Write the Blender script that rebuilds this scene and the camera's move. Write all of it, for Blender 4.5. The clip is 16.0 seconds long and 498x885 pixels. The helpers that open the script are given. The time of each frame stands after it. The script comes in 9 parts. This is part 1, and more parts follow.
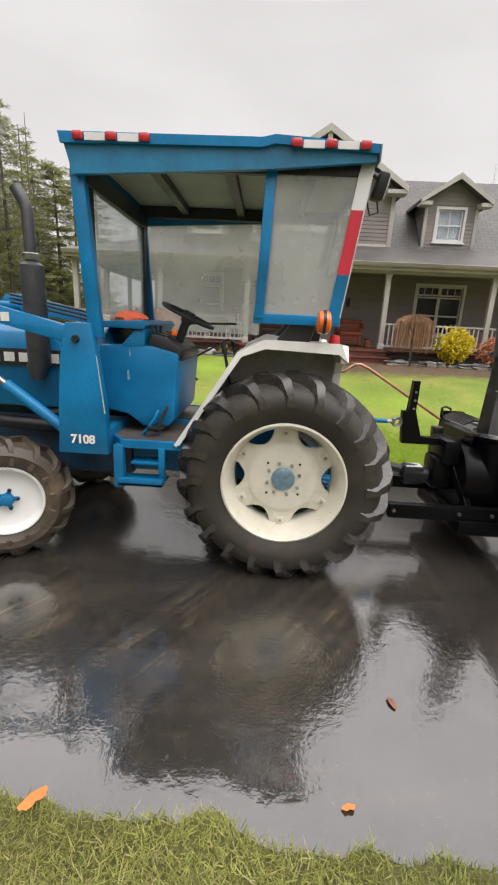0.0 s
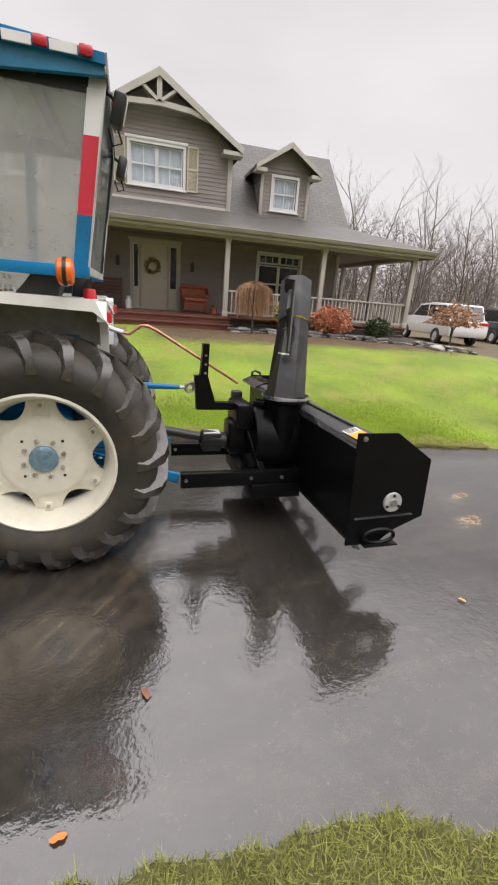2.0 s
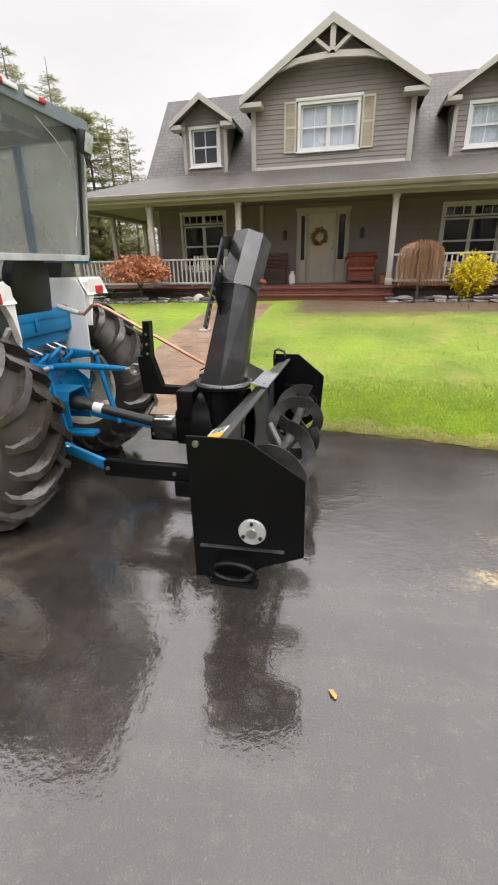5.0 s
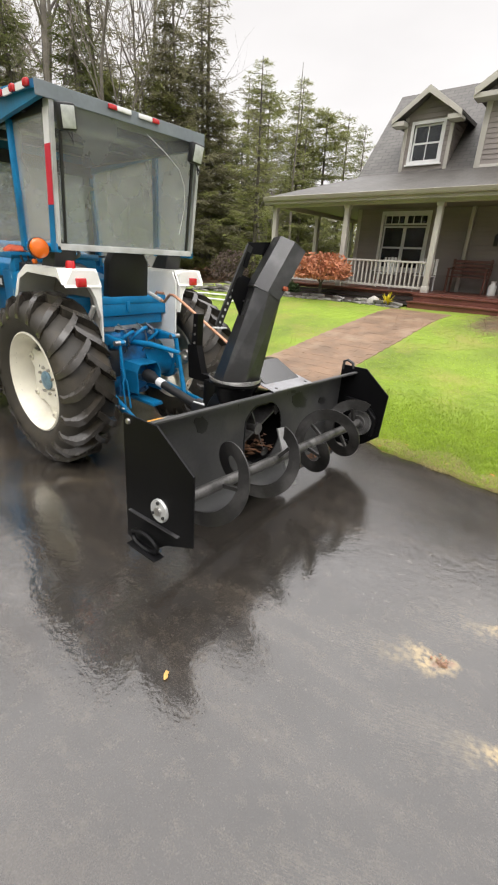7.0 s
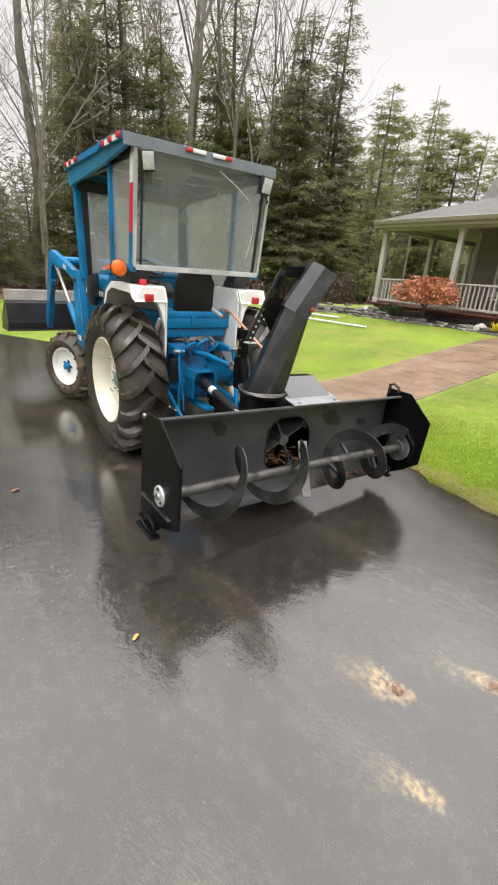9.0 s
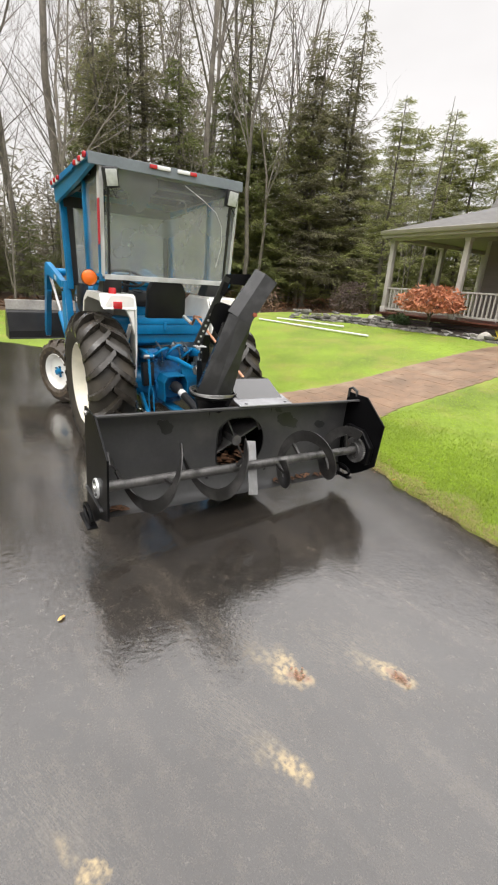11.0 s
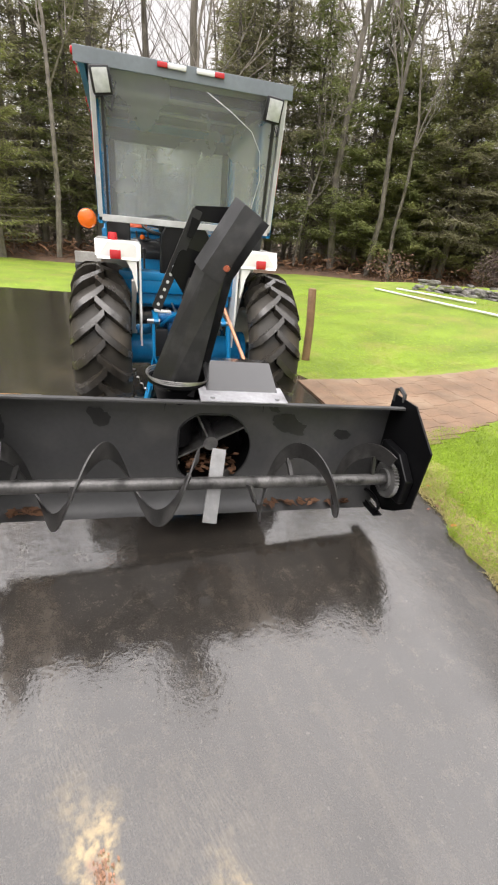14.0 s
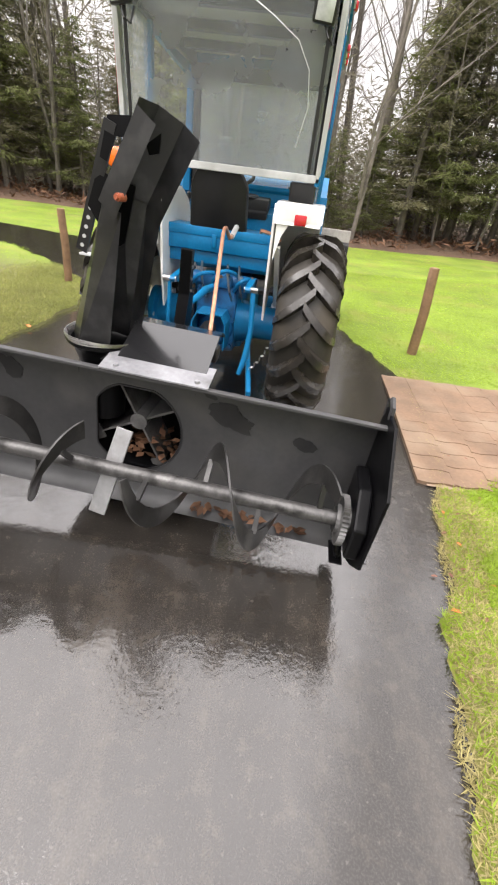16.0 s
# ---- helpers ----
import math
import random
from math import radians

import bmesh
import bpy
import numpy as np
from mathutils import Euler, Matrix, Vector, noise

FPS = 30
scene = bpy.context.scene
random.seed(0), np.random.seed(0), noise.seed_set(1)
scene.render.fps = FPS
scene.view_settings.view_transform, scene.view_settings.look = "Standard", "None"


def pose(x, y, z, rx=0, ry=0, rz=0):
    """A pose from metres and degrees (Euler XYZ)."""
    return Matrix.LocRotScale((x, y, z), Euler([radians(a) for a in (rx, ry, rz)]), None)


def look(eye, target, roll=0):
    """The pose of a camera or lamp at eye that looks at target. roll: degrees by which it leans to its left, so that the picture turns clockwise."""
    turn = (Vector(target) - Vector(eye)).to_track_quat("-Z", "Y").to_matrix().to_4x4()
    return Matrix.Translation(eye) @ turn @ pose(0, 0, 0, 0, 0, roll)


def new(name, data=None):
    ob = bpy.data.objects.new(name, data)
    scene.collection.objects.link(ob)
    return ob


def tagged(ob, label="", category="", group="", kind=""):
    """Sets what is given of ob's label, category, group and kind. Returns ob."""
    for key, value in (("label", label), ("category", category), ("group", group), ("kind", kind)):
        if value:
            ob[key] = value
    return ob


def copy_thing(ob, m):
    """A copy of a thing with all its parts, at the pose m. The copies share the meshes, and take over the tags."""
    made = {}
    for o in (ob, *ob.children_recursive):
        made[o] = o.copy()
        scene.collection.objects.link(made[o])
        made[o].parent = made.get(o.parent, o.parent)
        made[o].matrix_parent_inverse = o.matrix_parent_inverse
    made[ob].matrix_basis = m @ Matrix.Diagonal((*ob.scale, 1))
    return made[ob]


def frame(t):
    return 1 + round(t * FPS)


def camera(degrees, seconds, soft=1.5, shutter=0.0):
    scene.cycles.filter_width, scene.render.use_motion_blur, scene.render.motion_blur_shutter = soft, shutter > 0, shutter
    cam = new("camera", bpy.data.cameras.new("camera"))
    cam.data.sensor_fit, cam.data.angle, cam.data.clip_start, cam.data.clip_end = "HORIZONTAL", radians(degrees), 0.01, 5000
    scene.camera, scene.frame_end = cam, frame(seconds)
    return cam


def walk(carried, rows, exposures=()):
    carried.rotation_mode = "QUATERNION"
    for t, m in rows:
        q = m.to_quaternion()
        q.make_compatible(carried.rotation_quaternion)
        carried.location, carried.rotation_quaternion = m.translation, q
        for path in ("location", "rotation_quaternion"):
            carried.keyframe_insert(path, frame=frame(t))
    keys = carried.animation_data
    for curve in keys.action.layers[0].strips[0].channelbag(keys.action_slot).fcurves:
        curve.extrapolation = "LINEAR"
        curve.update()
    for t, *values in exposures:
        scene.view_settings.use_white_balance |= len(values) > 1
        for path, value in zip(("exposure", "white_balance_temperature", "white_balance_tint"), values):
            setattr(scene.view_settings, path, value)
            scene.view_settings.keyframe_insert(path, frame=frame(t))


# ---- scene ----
cam = camera(60.9, 16.0, soft=2.1)
PATH = [
    (0, (1.142, 1.015, 1.545), (1.079, 2.939, 1.001), 2.8),
    (0.5, (1.273, 1.035, 1.549), (1.4, 2.958, 1.016), 3.1),
    (1, (1.436, 1.068, 1.537), (1.643, 2.973, 0.967), 2.9),
    (1.5, (1.616, 1.094, 1.511), (1.994, 2.965, 0.915), 3.2),
    (2, (1.718, 1.186, 1.509), (2.256, 3.003, 0.869), 4.5),
    (2.5, (1.831, 1.286, 1.509), (2.312, 3.127, 0.892), 5.0),
    (3, (2.133, 1.259, 1.46), (2.565, 3.079, 0.753), 1.0),
    (3.5, (2.498, 1.17, 1.438), (2.794, 2.957, 0.591), 4.0),
    (4, (2.837, 1.306, 1.393), (2.844, 3.104, 0.516), -1.5),
    (4.5, (3.148, 1.452, 1.449), (2.945, 3.272, 0.645), -2.1),
    (7, (4.459, 1.99, 1.567), (3.309, 3.42, 0.772), 3.0),
    (7.5, (4.618, 1.936, 1.586), (3.443, 3.297, 0.711), 7.1),
    (8, (4.718, 2.024, 1.615), (3.341, 3.257, 0.853), 4.8),
    (8.5, (4.817, 2.141, 1.608), (3.358, 3.286, 0.859), 4.0),
    (11, (5.326, 2.569, 1.617), (3.764, 3.597, 0.907), 3.8),
    (11.5, (5.274, 2.708, 1.594), (3.846, 3.872, 0.815), 4.2),
    (12, (5.119, 2.831, 1.59), (3.697, 4.034, 0.86), 5.0),
    (12.5, (5.031, 2.966, 1.579), (3.521, 4.046, 0.835), 1.1),
    (13, (5.043, 3.229, 1.574), (3.377, 4.02, 0.799), 2.8),
    (13.5, (5.044, 3.45, 1.557), (3.327, 4.058, 0.731), 3.2),
    (14, (4.879, 3.695, 1.554), (3.158, 4.216, 0.679), 5.4),
    (14.5, (4.78, 3.974, 1.522), (3.009, 4.407, 0.701), 2.1),
    (15, (4.794, 4.378, 1.522), (3.015, 4.643, 0.648), 5.1),
    (15.5, (4.647, 4.59, 1.474), (2.929, 4.704, 0.457), 11.5),
    (16, (4.482, 4.75, 1.487), (2.766, 4.608, 0.468), 7.5),
]
walk(cam, [(t, look(eye, target, roll)) for t, eye, target, roll in PATH],
     exposures=[(0, 0.12, 6600, 13), (2, 0.11, 6600, 15), (4.5, 0.33, 6500, 13), (7.5, 0.42, 6600, 11), (12.5, 0.46, 6600, 11), (14, 0.65, 6600, 13), (16, 0.8, 6600, 14)])

# ---- sky and light: a bright overcast day after rain ----
world = bpy.data.worlds.new("overcast_sky")
scene.world = world
world.use_nodes = True
wn, wl = world.node_tree.nodes, world.node_tree.links
wn.clear()
w_out = wn.new("ShaderNodeOutputWorld")
w_bg = wn.new("ShaderNodeBackground")
w_sky = wn.new("ShaderNodeTexSky")
w_sky.sky_type, w_sky.sun_disc = "NISHITA", False
w_sky.sun_elevation, w_sky.sun_rotation = radians(62), radians(135)
w_scale = wn.new("ShaderNodeVectorMath")
w_scale.operation = "SCALE"
w_scale.inputs["Scale"].default_value = 0.07
w_hs = wn.new("ShaderNodeHueSaturation")
w_hs.inputs["Saturation"].default_value = 0.15
w_co = wn.new("ShaderNodeTexCoord")
w_map = wn.new("ShaderNodeMapping")
w_map.inputs["Scale"].default_value = (1, 1, 2.6)
w_noise = wn.new("ShaderNodeTexNoise")
w_noise.inputs["Scale"].default_value, w_noise.inputs["Detail"].default_value = 1.6, 5
w_ramp = wn.new("ShaderNodeValToRGB")
w_ramp.color_ramp.elements[0].position, w_ramp.color_ramp.elements[0].color = 0.3, (0.685, 0.675, 0.675, 1)
w_ramp.color_ramp.elements[1].position, w_ramp.color_ramp.elements[1].color = 0.7, (0.85, 0.842, 0.842, 1)
w_mix = wn.new("ShaderNodeMixRGB")
w_mix.inputs[0].default_value = 0.88
wl.new(w_sky.outputs[0], w_scale.inputs[0])
wl.new(w_scale.outputs[0], w_hs.inputs["Color"])
wl.new(w_co.outputs["Generated"], w_map.inputs[0])
wl.new(w_map.outputs[0], w_noise.inputs["Vector"])
wl.new(w_noise.outputs["Fac"], w_ramp.inputs[0])
wl.new(w_hs.outputs[0], w_mix.inputs[1])
wl.new(w_ramp.outputs[0], w_mix.inputs[2])
# an overcast sky grows brighter from the horizon to the zenith
w_sep = wn.new("ShaderNodeSeparateXYZ")
w_up = wn.new("ShaderNodeMapRange")
w_up.inputs["From Min"].default_value, w_up.inputs["From Max"].default_value = 0.505, 0.61
w_up.inputs["To Min"].default_value, w_up.inputs["To Max"].default_value = 1.0, 3.1
w_mul = wn.new("ShaderNodeVectorMath")
w_mul.operation = "SCALE"
wl.new(w_co.outputs["Generated"], w_sep.inputs[0])
wl.new(w_sep.outputs["Z"], w_up.inputs["Value"])
wl.new(w_mix.outputs[0], w_mul.inputs[0])
wl.new(w_up.outputs[0], w_mul.inputs["Scale"])
wl.new(w_mul.outputs[0], w_bg.inputs["Color"])
w_bg.inputs["Strength"].default_value = 1.0
wl.new(w_bg.outputs[0], w_out.inputs["Surface"])
sun = new("sun", bpy.data.lights.new("sun", "SUN"))
sun.data.energy, sun.data.angle, sun.data.color = 1.5, radians(50), (1, 0.98, 0.95)
sun.matrix_world = pose(0, 0, 20, 28, 0, 45)


# ---- materials ----
def mat(name, base, rough=0.5, metal=0.0, vary=0.25, scale=3.0, fine=40.0, bump=0.1, stain=None, stain_amount=0.4,
        stain_scale=1.5, coat=0.0, spec=0.5, obj_random=0.0, island=0.0, rough_vary=0.1):
    """A surface with two scales of colour variation, stains, roughness variation and fine relief."""
    m = bpy.data.materials.new(name)
    m.use_nodes = True
    n, l = m.node_tree.nodes, m.node_tree.links
    p = n["Principled BSDF"]
    co = n.new("ShaderNodeTexCoord")
    def tex(s, detail=4):
        t = n.new("ShaderNodeTexNoise")
        t.inputs["Scale"].default_value, t.inputs["Detail"].default_value = s, detail
        l.new(co.outputs["Object"], t.inputs["Vector"])
        return t
    big, small = tex(scale), tex(fine, 3)
    dark = [c * (1 - vary) for c in base]
    lite = [min(1, c * (1 + vary)) for c in base]
    r1 = n.new("ShaderNodeValToRGB")
    r1.color_ramp.elements[0].position, r1.color_ramp.elements[1].position = 0.3, 0.7
    r1.color_ramp.elements[0].color, r1.color_ramp.elements[1].color = (*dark, 1), (*lite, 1)
    l.new(big.outputs["Fac"], r1.inputs[0])
    mx = n.new("ShaderNodeMixRGB")
    mx.blend_type, mx.inputs[0].default_value = "OVERLAY", vary * 0.8
    l.new(r1.outputs[0], mx.inputs[1])
    l.new(small.outputs["Fac"], mx.inputs[2])
    out = mx
    if stain:
        st = tex(stain_scale, 6)
        rs = n.new("ShaderNodeValToRGB")
        rs.color_ramp.elements[0].position, rs.color_ramp.elements[1].position = 0.5, 0.68
        rs.color_ramp.elements[0].color, rs.color_ramp.elements[1].color = (0, 0, 0, 1), (stain_amount,) * 3 + (1,)
        l.new(st.outputs["Fac"], rs.inputs[0])
        ms = n.new("ShaderNodeMixRGB")
        ms.inputs[2].default_value = (*stain, 1)
        l.new(rs.outputs[0], ms.inputs[0])
        l.new(out.outputs[0], ms.inputs[1])
        out = ms
    if obj_random or island:
        if obj_random:
            rnd = n.new("ShaderNodeObjectInfo").outputs["Random"]
        else:
            rnd = n.new("ShaderNodeNewGeometry").outputs["Random Per Island"]
        mr = n.new("ShaderNodeMapRange")
        k = obj_random or island
        mr.inputs["To Min"].default_value, mr.inputs["To Max"].default_value = 1 - k, 1 + k
        l.new(rnd, mr.inputs["Value"])
        hv = n.new("ShaderNodeHueSaturation")
        l.new(mr.outputs[0], hv.inputs["Value"])
        l.new(out.outputs[0], hv.inputs["Color"])
        out = hv
    l.new(out.outputs[0], p.inputs["Base Color"])
    rr = n.new("ShaderNodeMapRange")
    rr.inputs["To Min"].default_value, rr.inputs["To Max"].default_value = max(0.02, rough - rough_vary), min(1, rough + rough_vary)
    l.new(big.outputs["Fac"], rr.inputs["Value"])
    l.new(rr.outputs[0], p.inputs["Roughness"])
    p.inputs["Metallic"].default_value = metal
    p.inputs["Coat Weight"].default_value = coat
    p.inputs["Coat Roughness"].default_value = 0.08
    p.inputs["Specular IOR Level"].default_value = spec
    if bump:
        b = n.new("ShaderNodeBump")
        b.inputs["Strength"].default_value, b.inputs["Distance"].default_value = bump, 0.01
        l.new(small.outputs["Fac"], b.inputs["Height"])
        l.new(b.outputs[0], p.inputs["Normal"])
    return m


def leaf_mat(name, base, vary=0.35, through_light=0.25):
    """Leaves, needles and grass: each clump its own shade, some light passing through."""
    m = mat(name, base, 0.55, vary=0.2, scale=1.2, fine=9, bump=0, island=vary, spec=0.3)
    n, l = m.node_tree.nodes, m.node_tree.links
    p, o = n["Principled BSDF"], n["Material Output"]
    tr = n.new("ShaderNodeBsdfTranslucent")
    l.new(p.inputs["Base Color"].links[0].from_socket, tr.inputs["Color"])
    mx = n.new("ShaderNodeMixShader")
    mx.inputs[0].default_value = through_light
    l.new(p.outputs[0], mx.inputs[1])
    l.new(tr.outputs[0], mx.inputs[2])
    l.new(mx.outputs[0], o.inputs["Surface"])
    return m


def glass_mat(name, tint, clear, rough, haze):
    """A thin pane: part clear, part a milky film, with a gloss on top."""
    m = bpy.data.materials.new(name)
    m.use_nodes = True
    n, l = m.node_tree.nodes, m.node_tree.links
    p, o = n["Principled BSDF"], n["Material Output"]
    p.inputs["Base Color"].default_value = (*haze, 1)
    p.inputs["Roughness"].default_value = rough
    t = n.new("ShaderNodeBsdfTransparent")
    t.inputs["Color"].default_value = (*tint, 1)
    g = n.new("ShaderNodeBsdfGlossy")
    g.inputs["Roughness"].default_value = rough
    co, no = n.new("ShaderNodeTexCoord"), n.new("ShaderNodeTexNoise")
    no.inputs["Scale"].default_value, no.inputs["Detail"].default_value = 3.0, 6
    l.new(co.outputs["Object"], no.inputs["Vector"])
    mr = n.new("ShaderNodeMapRange")
    mr.inputs["To Min"].default_value, mr.inputs["To Max"].default_value = max(0, clear - 0.16), min(1, clear + 0.16)
    l.new(no.outputs["Fac"], mr.inputs["Value"])
    a, fr, b = n.new("ShaderNodeMixShader"), n.new("ShaderNodeLayerWeight"), n.new("ShaderNodeMixShader")
    l.new(mr.outputs[0], a.inputs[0])
    back, veil = n.new("ShaderNodeBsdfTranslucent"), n.new("ShaderNodeMixShader")
    back.inputs["Color"].default_value = (*haze, 1)
    veil.inputs[0].default_value = 0.5
    l.new(p.outputs[0], veil.inputs[1])
    l.new(back.outputs[0], veil.inputs[2])
    l.new(veil.outputs[0], a.inputs[1])
    l.new(t.outputs[0], a.inputs[2])
    # gloss grows towards grazing angles
    po, sc = n.new("ShaderNodeMath"), n.new("ShaderNodeMath")
    po.operation, sc.operation = "POWER", "MULTIPLY_ADD"
    po.inputs[1].default_value = 4.0
    sc.inputs[1].default_value, sc.inputs[2].default_value = 0.55, 0.03
    fr.inputs["Blend"].default_value = 0.5
    l.new(fr.outputs["Facing"], po.inputs[0])
    l.new(po.outputs[0], sc.inputs[0])
    l.new(sc.outputs[0], b.inputs[0])
    l.new(a.outputs[0], b.inputs[1])
    l.new(g.outputs[0], b.inputs[2])
    l.new(b.outputs[0], o.inputs["Surface"])
    return m


M_BLUE = mat("blue_tractor_paint", (0.0030, 0.1638, 0.3621), 0.34, vary=0.22, scale=4, fine=60, bump=0.03, stain=(0.03, 0.085, 0.13), stain_amount=0.45, coat=0.05, spec=0.28)
M_BLUE_ROOF = mat("blue_roof_paint", (0.0048, 0.1638, 0.3162), 0.4, vary=0.18, scale=5, bump=0.03, stain=(0.03, 0.08, 0.11), coat=0.1)
M_WHITE = mat("white_enamel", (0.83, 0.825, 0.79), 0.3, vary=0.05, scale=4, fine=50, bump=0.02, stain=(0.42, 0.38, 0.31), stain_amount=0.25, stain_scale=3, coat=0.3)
M_RIM = mat("cream_rim_enamel", (0.72, 0.69, 0.58), 0.35, vary=0.07, scale=6, fine=60, bump=0.02, stain=(0.3, 0.25, 0.17), stain_amount=0.3, stain_scale=5, coat=0.2)
# darker and duller than the lugs: the shade between them is put into the rubber
M_RUBBER = mat("worn_tyre_rubber", (0.028, 0.024, 0.018), 0.62, vary=0.3, scale=5, fine=60, bump=0.15, stain=(0.085, 0.066, 0.044), stain_amount=0.5, stain_scale=4, rough_vary=0.2)
# wet and worn, and toned lighter as the lit tops of the tread
M_LUG = mat("wet_worn_lit_tread", (0.036, 0.032, 0.027), 0.24, vary=0.4, scale=7, fine=60, bump=0.15, stain=(0.085, 0.07, 0.052), stain_amount=0.6, stain_scale=6, spec=0.6, rough_vary=0.2)
M_MUDTYRE = mat("muddy_tyre_rubber", (0.06, 0.046, 0.032), 0.5, vary=0.35, scale=6, fine=60, bump=0.25, stain=(0.17, 0.12, 0.075), stain_amount=0.9, stain_scale=5, rough_vary=0.2)
M_BLACK = mat("black_gloss_paint", (0.0045, 0.0045, 0.005), 0.3, vary=0.2, scale=3, fine=60, bump=0.02, spec=0.14, rough_vary=0.06)
M_BLACKM = mat("satin_black_paint", (0.016, 0.016, 0.017), 0.38, vary=0.25, scale=4, fine=60, bump=0.04, stain=(0.045, 0.043, 0.041), stain_amount=0.4, stain_scale=3, rough_vary=0.15)
M_CHUTE = mat("black_chute_paint", (0.024, 0.024, 0.0255), 0.36, vary=0.3, scale=6, fine=70, bump=0.03, stain=(0.11, 0.11, 0.113), stain_amount=0.5, stain_scale=8, spec=0.9, coat=1.0, rough_vary=0.12)
M_PATCH = mat("bare_patch_steel", (0.3, 0.3, 0.315), 0.38, metal=0.4, vary=0.25, scale=8, fine=60, bump=0.05, stain=(0.08, 0.075, 0.07), stain_amount=0.6, stain_scale=9)
M_SEAT = mat("black_seat_vinyl", (0.009, 0.009, 0.0095), 0.4, vary=0.2, scale=6, bump=0.08, spec=0.3)
# grey with brown mottling: the shade inside the white fender, put into the colour
M_FENDERSHADE = mat("shaded_fender_inside", (0.36, 0.34, 0.3), 0.5, vary=0.25, scale=4, fine=40, bump=0.05, stain=(0.16, 0.135, 0.1), stain_amount=0.7, stain_scale=4)
M_COVER = mat("smooth_grey_cover", (0.014, 0.014, 0.015), 0.2, vary=0.2, scale=4, fine=60, bump=0.02, stain=(0.035, 0.035, 0.036), stain_amount=0.4, spec=0.5, coat=0.7)
M_SHEET = mat("dull_scoured_black_sheet", (0.042, 0.042, 0.043), 0.5, vary=0.25, scale=3, fine=45, bump=0.04, stain=(0.085, 0.08, 0.075), stain_amount=0.45, stain_scale=4, spec=0.6, rough_vary=0.16)
M_FLIGHT = mat("scoured_auger_ribbon", (0.03, 0.029, 0.028), 0.35, metal=0.3, vary=0.35, scale=8, fine=60, bump=0.05, stain=(0.12, 0.115, 0.11), stain_amount=0.5, stain_scale=6)
M_SHAFT = mat("scoured_steel_shaft", (0.1, 0.097, 0.094), 0.4, metal=0.5, vary=0.5, scale=5, fine=80, bump=0.12, stain=(0.02, 0.019, 0.018), stain_amount=0.95, stain_scale=14)
M_WORNBLADE = mat("worn_dark_steel", (0.15, 0.148, 0.145), 0.4, metal=0.5, vary=0.35, scale=9, fine=60, bump=0.06, stain=(0.035, 0.03, 0.028), stain_amount=0.8, stain_scale=8)
M_HUB = mat("weathered_hub_blue", (0.2, 0.32, 0.4), 0.4, metal=0.35, vary=0.3, scale=14, fine=60, bump=0.05, stain=(0.06, 0.1, 0.12), stain_amount=0.7, stain_scale=12)
M_RAG = mat("orange_red_cloth", (0.7, 0.13, 0.06), 0.8, vary=0.12, scale=14, fine=120, bump=0.15)
M_MAT = mat("scuffed_rubber_mat", (0.09, 0.075, 0.065), 0.55, vary=0.35, scale=7, fine=60, bump=0.15, stain=(0.16, 0.15, 0.14), stain_amount=0.6, stain_scale=6)
M_PLASTIC = mat("black_plastic", (0.015, 0.015, 0.016), 0.4, vary=0.2, bump=0.05)
M_STEEL = mat("worn_bare_steel", (0.42, 0.41, 0.4), 0.3, metal=0.9, vary=0.25, scale=9, fine=80, bump=0.05, stain=(0.1, 0.09, 0.085), stain_amount=0.7, stain_scale=8)
M_ALU = mat("dull_aluminium", (0.62, 0.63, 0.63), 0.4, metal=0.5, vary=0.1, scale=6, bump=0.03, stain=(0.35, 0.35, 0.35), stain_amount=0.3)
M_RED = mat("red_plastic_lens", (0.5, 0.015, 0.02), 0.2, vary=0.08, bump=0.0, coat=0.5)
M_REDTAPE = mat("red_reflective_tape", (0.55, 0.03, 0.05), 0.3, vary=0.1, bump=0.02)
M_WHITETAPE = mat("white_reflective_tape", (0.72, 0.72, 0.71), 0.3, vary=0.05, bump=0.02)
M_ORANGE = mat("orange_plastic_lens", (0.85, 0.16, 0.01), 0.22, vary=0.1, bump=0.0, coat=0.4)
M_GREYROOF = mat("grey_roof_sheet", (0.16, 0.185, 0.2), 0.35, vary=0.12, scale=5, bump=0.03)
M_LINER = mat("pale_headliner", (0.34, 0.35, 0.25), 0.7, vary=0.15, scale=3, bump=0.05)
M_RUST = mat("rusty_bolt_head", (0.2, 0.09, 0.05), 0.6, vary=0.3, scale=30, bump=0.1)
M_COPPER = mat("rusty_copper_rod", (0.5, 0.25, 0.15), 0.4, metal=0.5, vary=0.25, scale=20, bump=0.05)
M_NUT = mat("painted_wheel_nut", (0.34, 0.32, 0.27), 0.4, vary=0.2, scale=20, bump=0.03, stain=(0.12, 0.1, 0.07), stain_amount=0.6, stain_scale=14)
M_MUFFLER = mat("heat_greyed_steel", (0.09, 0.09, 0.095), 0.45, metal=0.5, vary=0.25, scale=8, bump=0.05)
M_YELLOWDECAL = mat("orange_warning_label", (0.85, 0.38, 0.03), 0.35, vary=0.05, bump=0)
M_INK = mat("black_ink", (0.02, 0.02, 0.02), 0.4, vary=0.05, bump=0)
M_VINYL = glass_mat("milky_vinyl_window", (0.92, 0.93, 0.92), 0.68, 0.12, (0.74, 0.74, 0.72))
M_CABGLASS = glass_mat("hazy_cab_glass", (0.9, 0.92, 0.9), 0.72, 0.06, (0.66, 0.68, 0.66))
M_REARVINYL = glass_mat("clear_rear_vinyl", (0.8, 0.84, 0.85), 0.68, 0.1, (0.56, 0.58, 0.58))
M_PANE = glass_mat("house_window_glass", (0.6, 0.63, 0.65), 0.6, 0.02, (0.1, 0.11, 0.12))
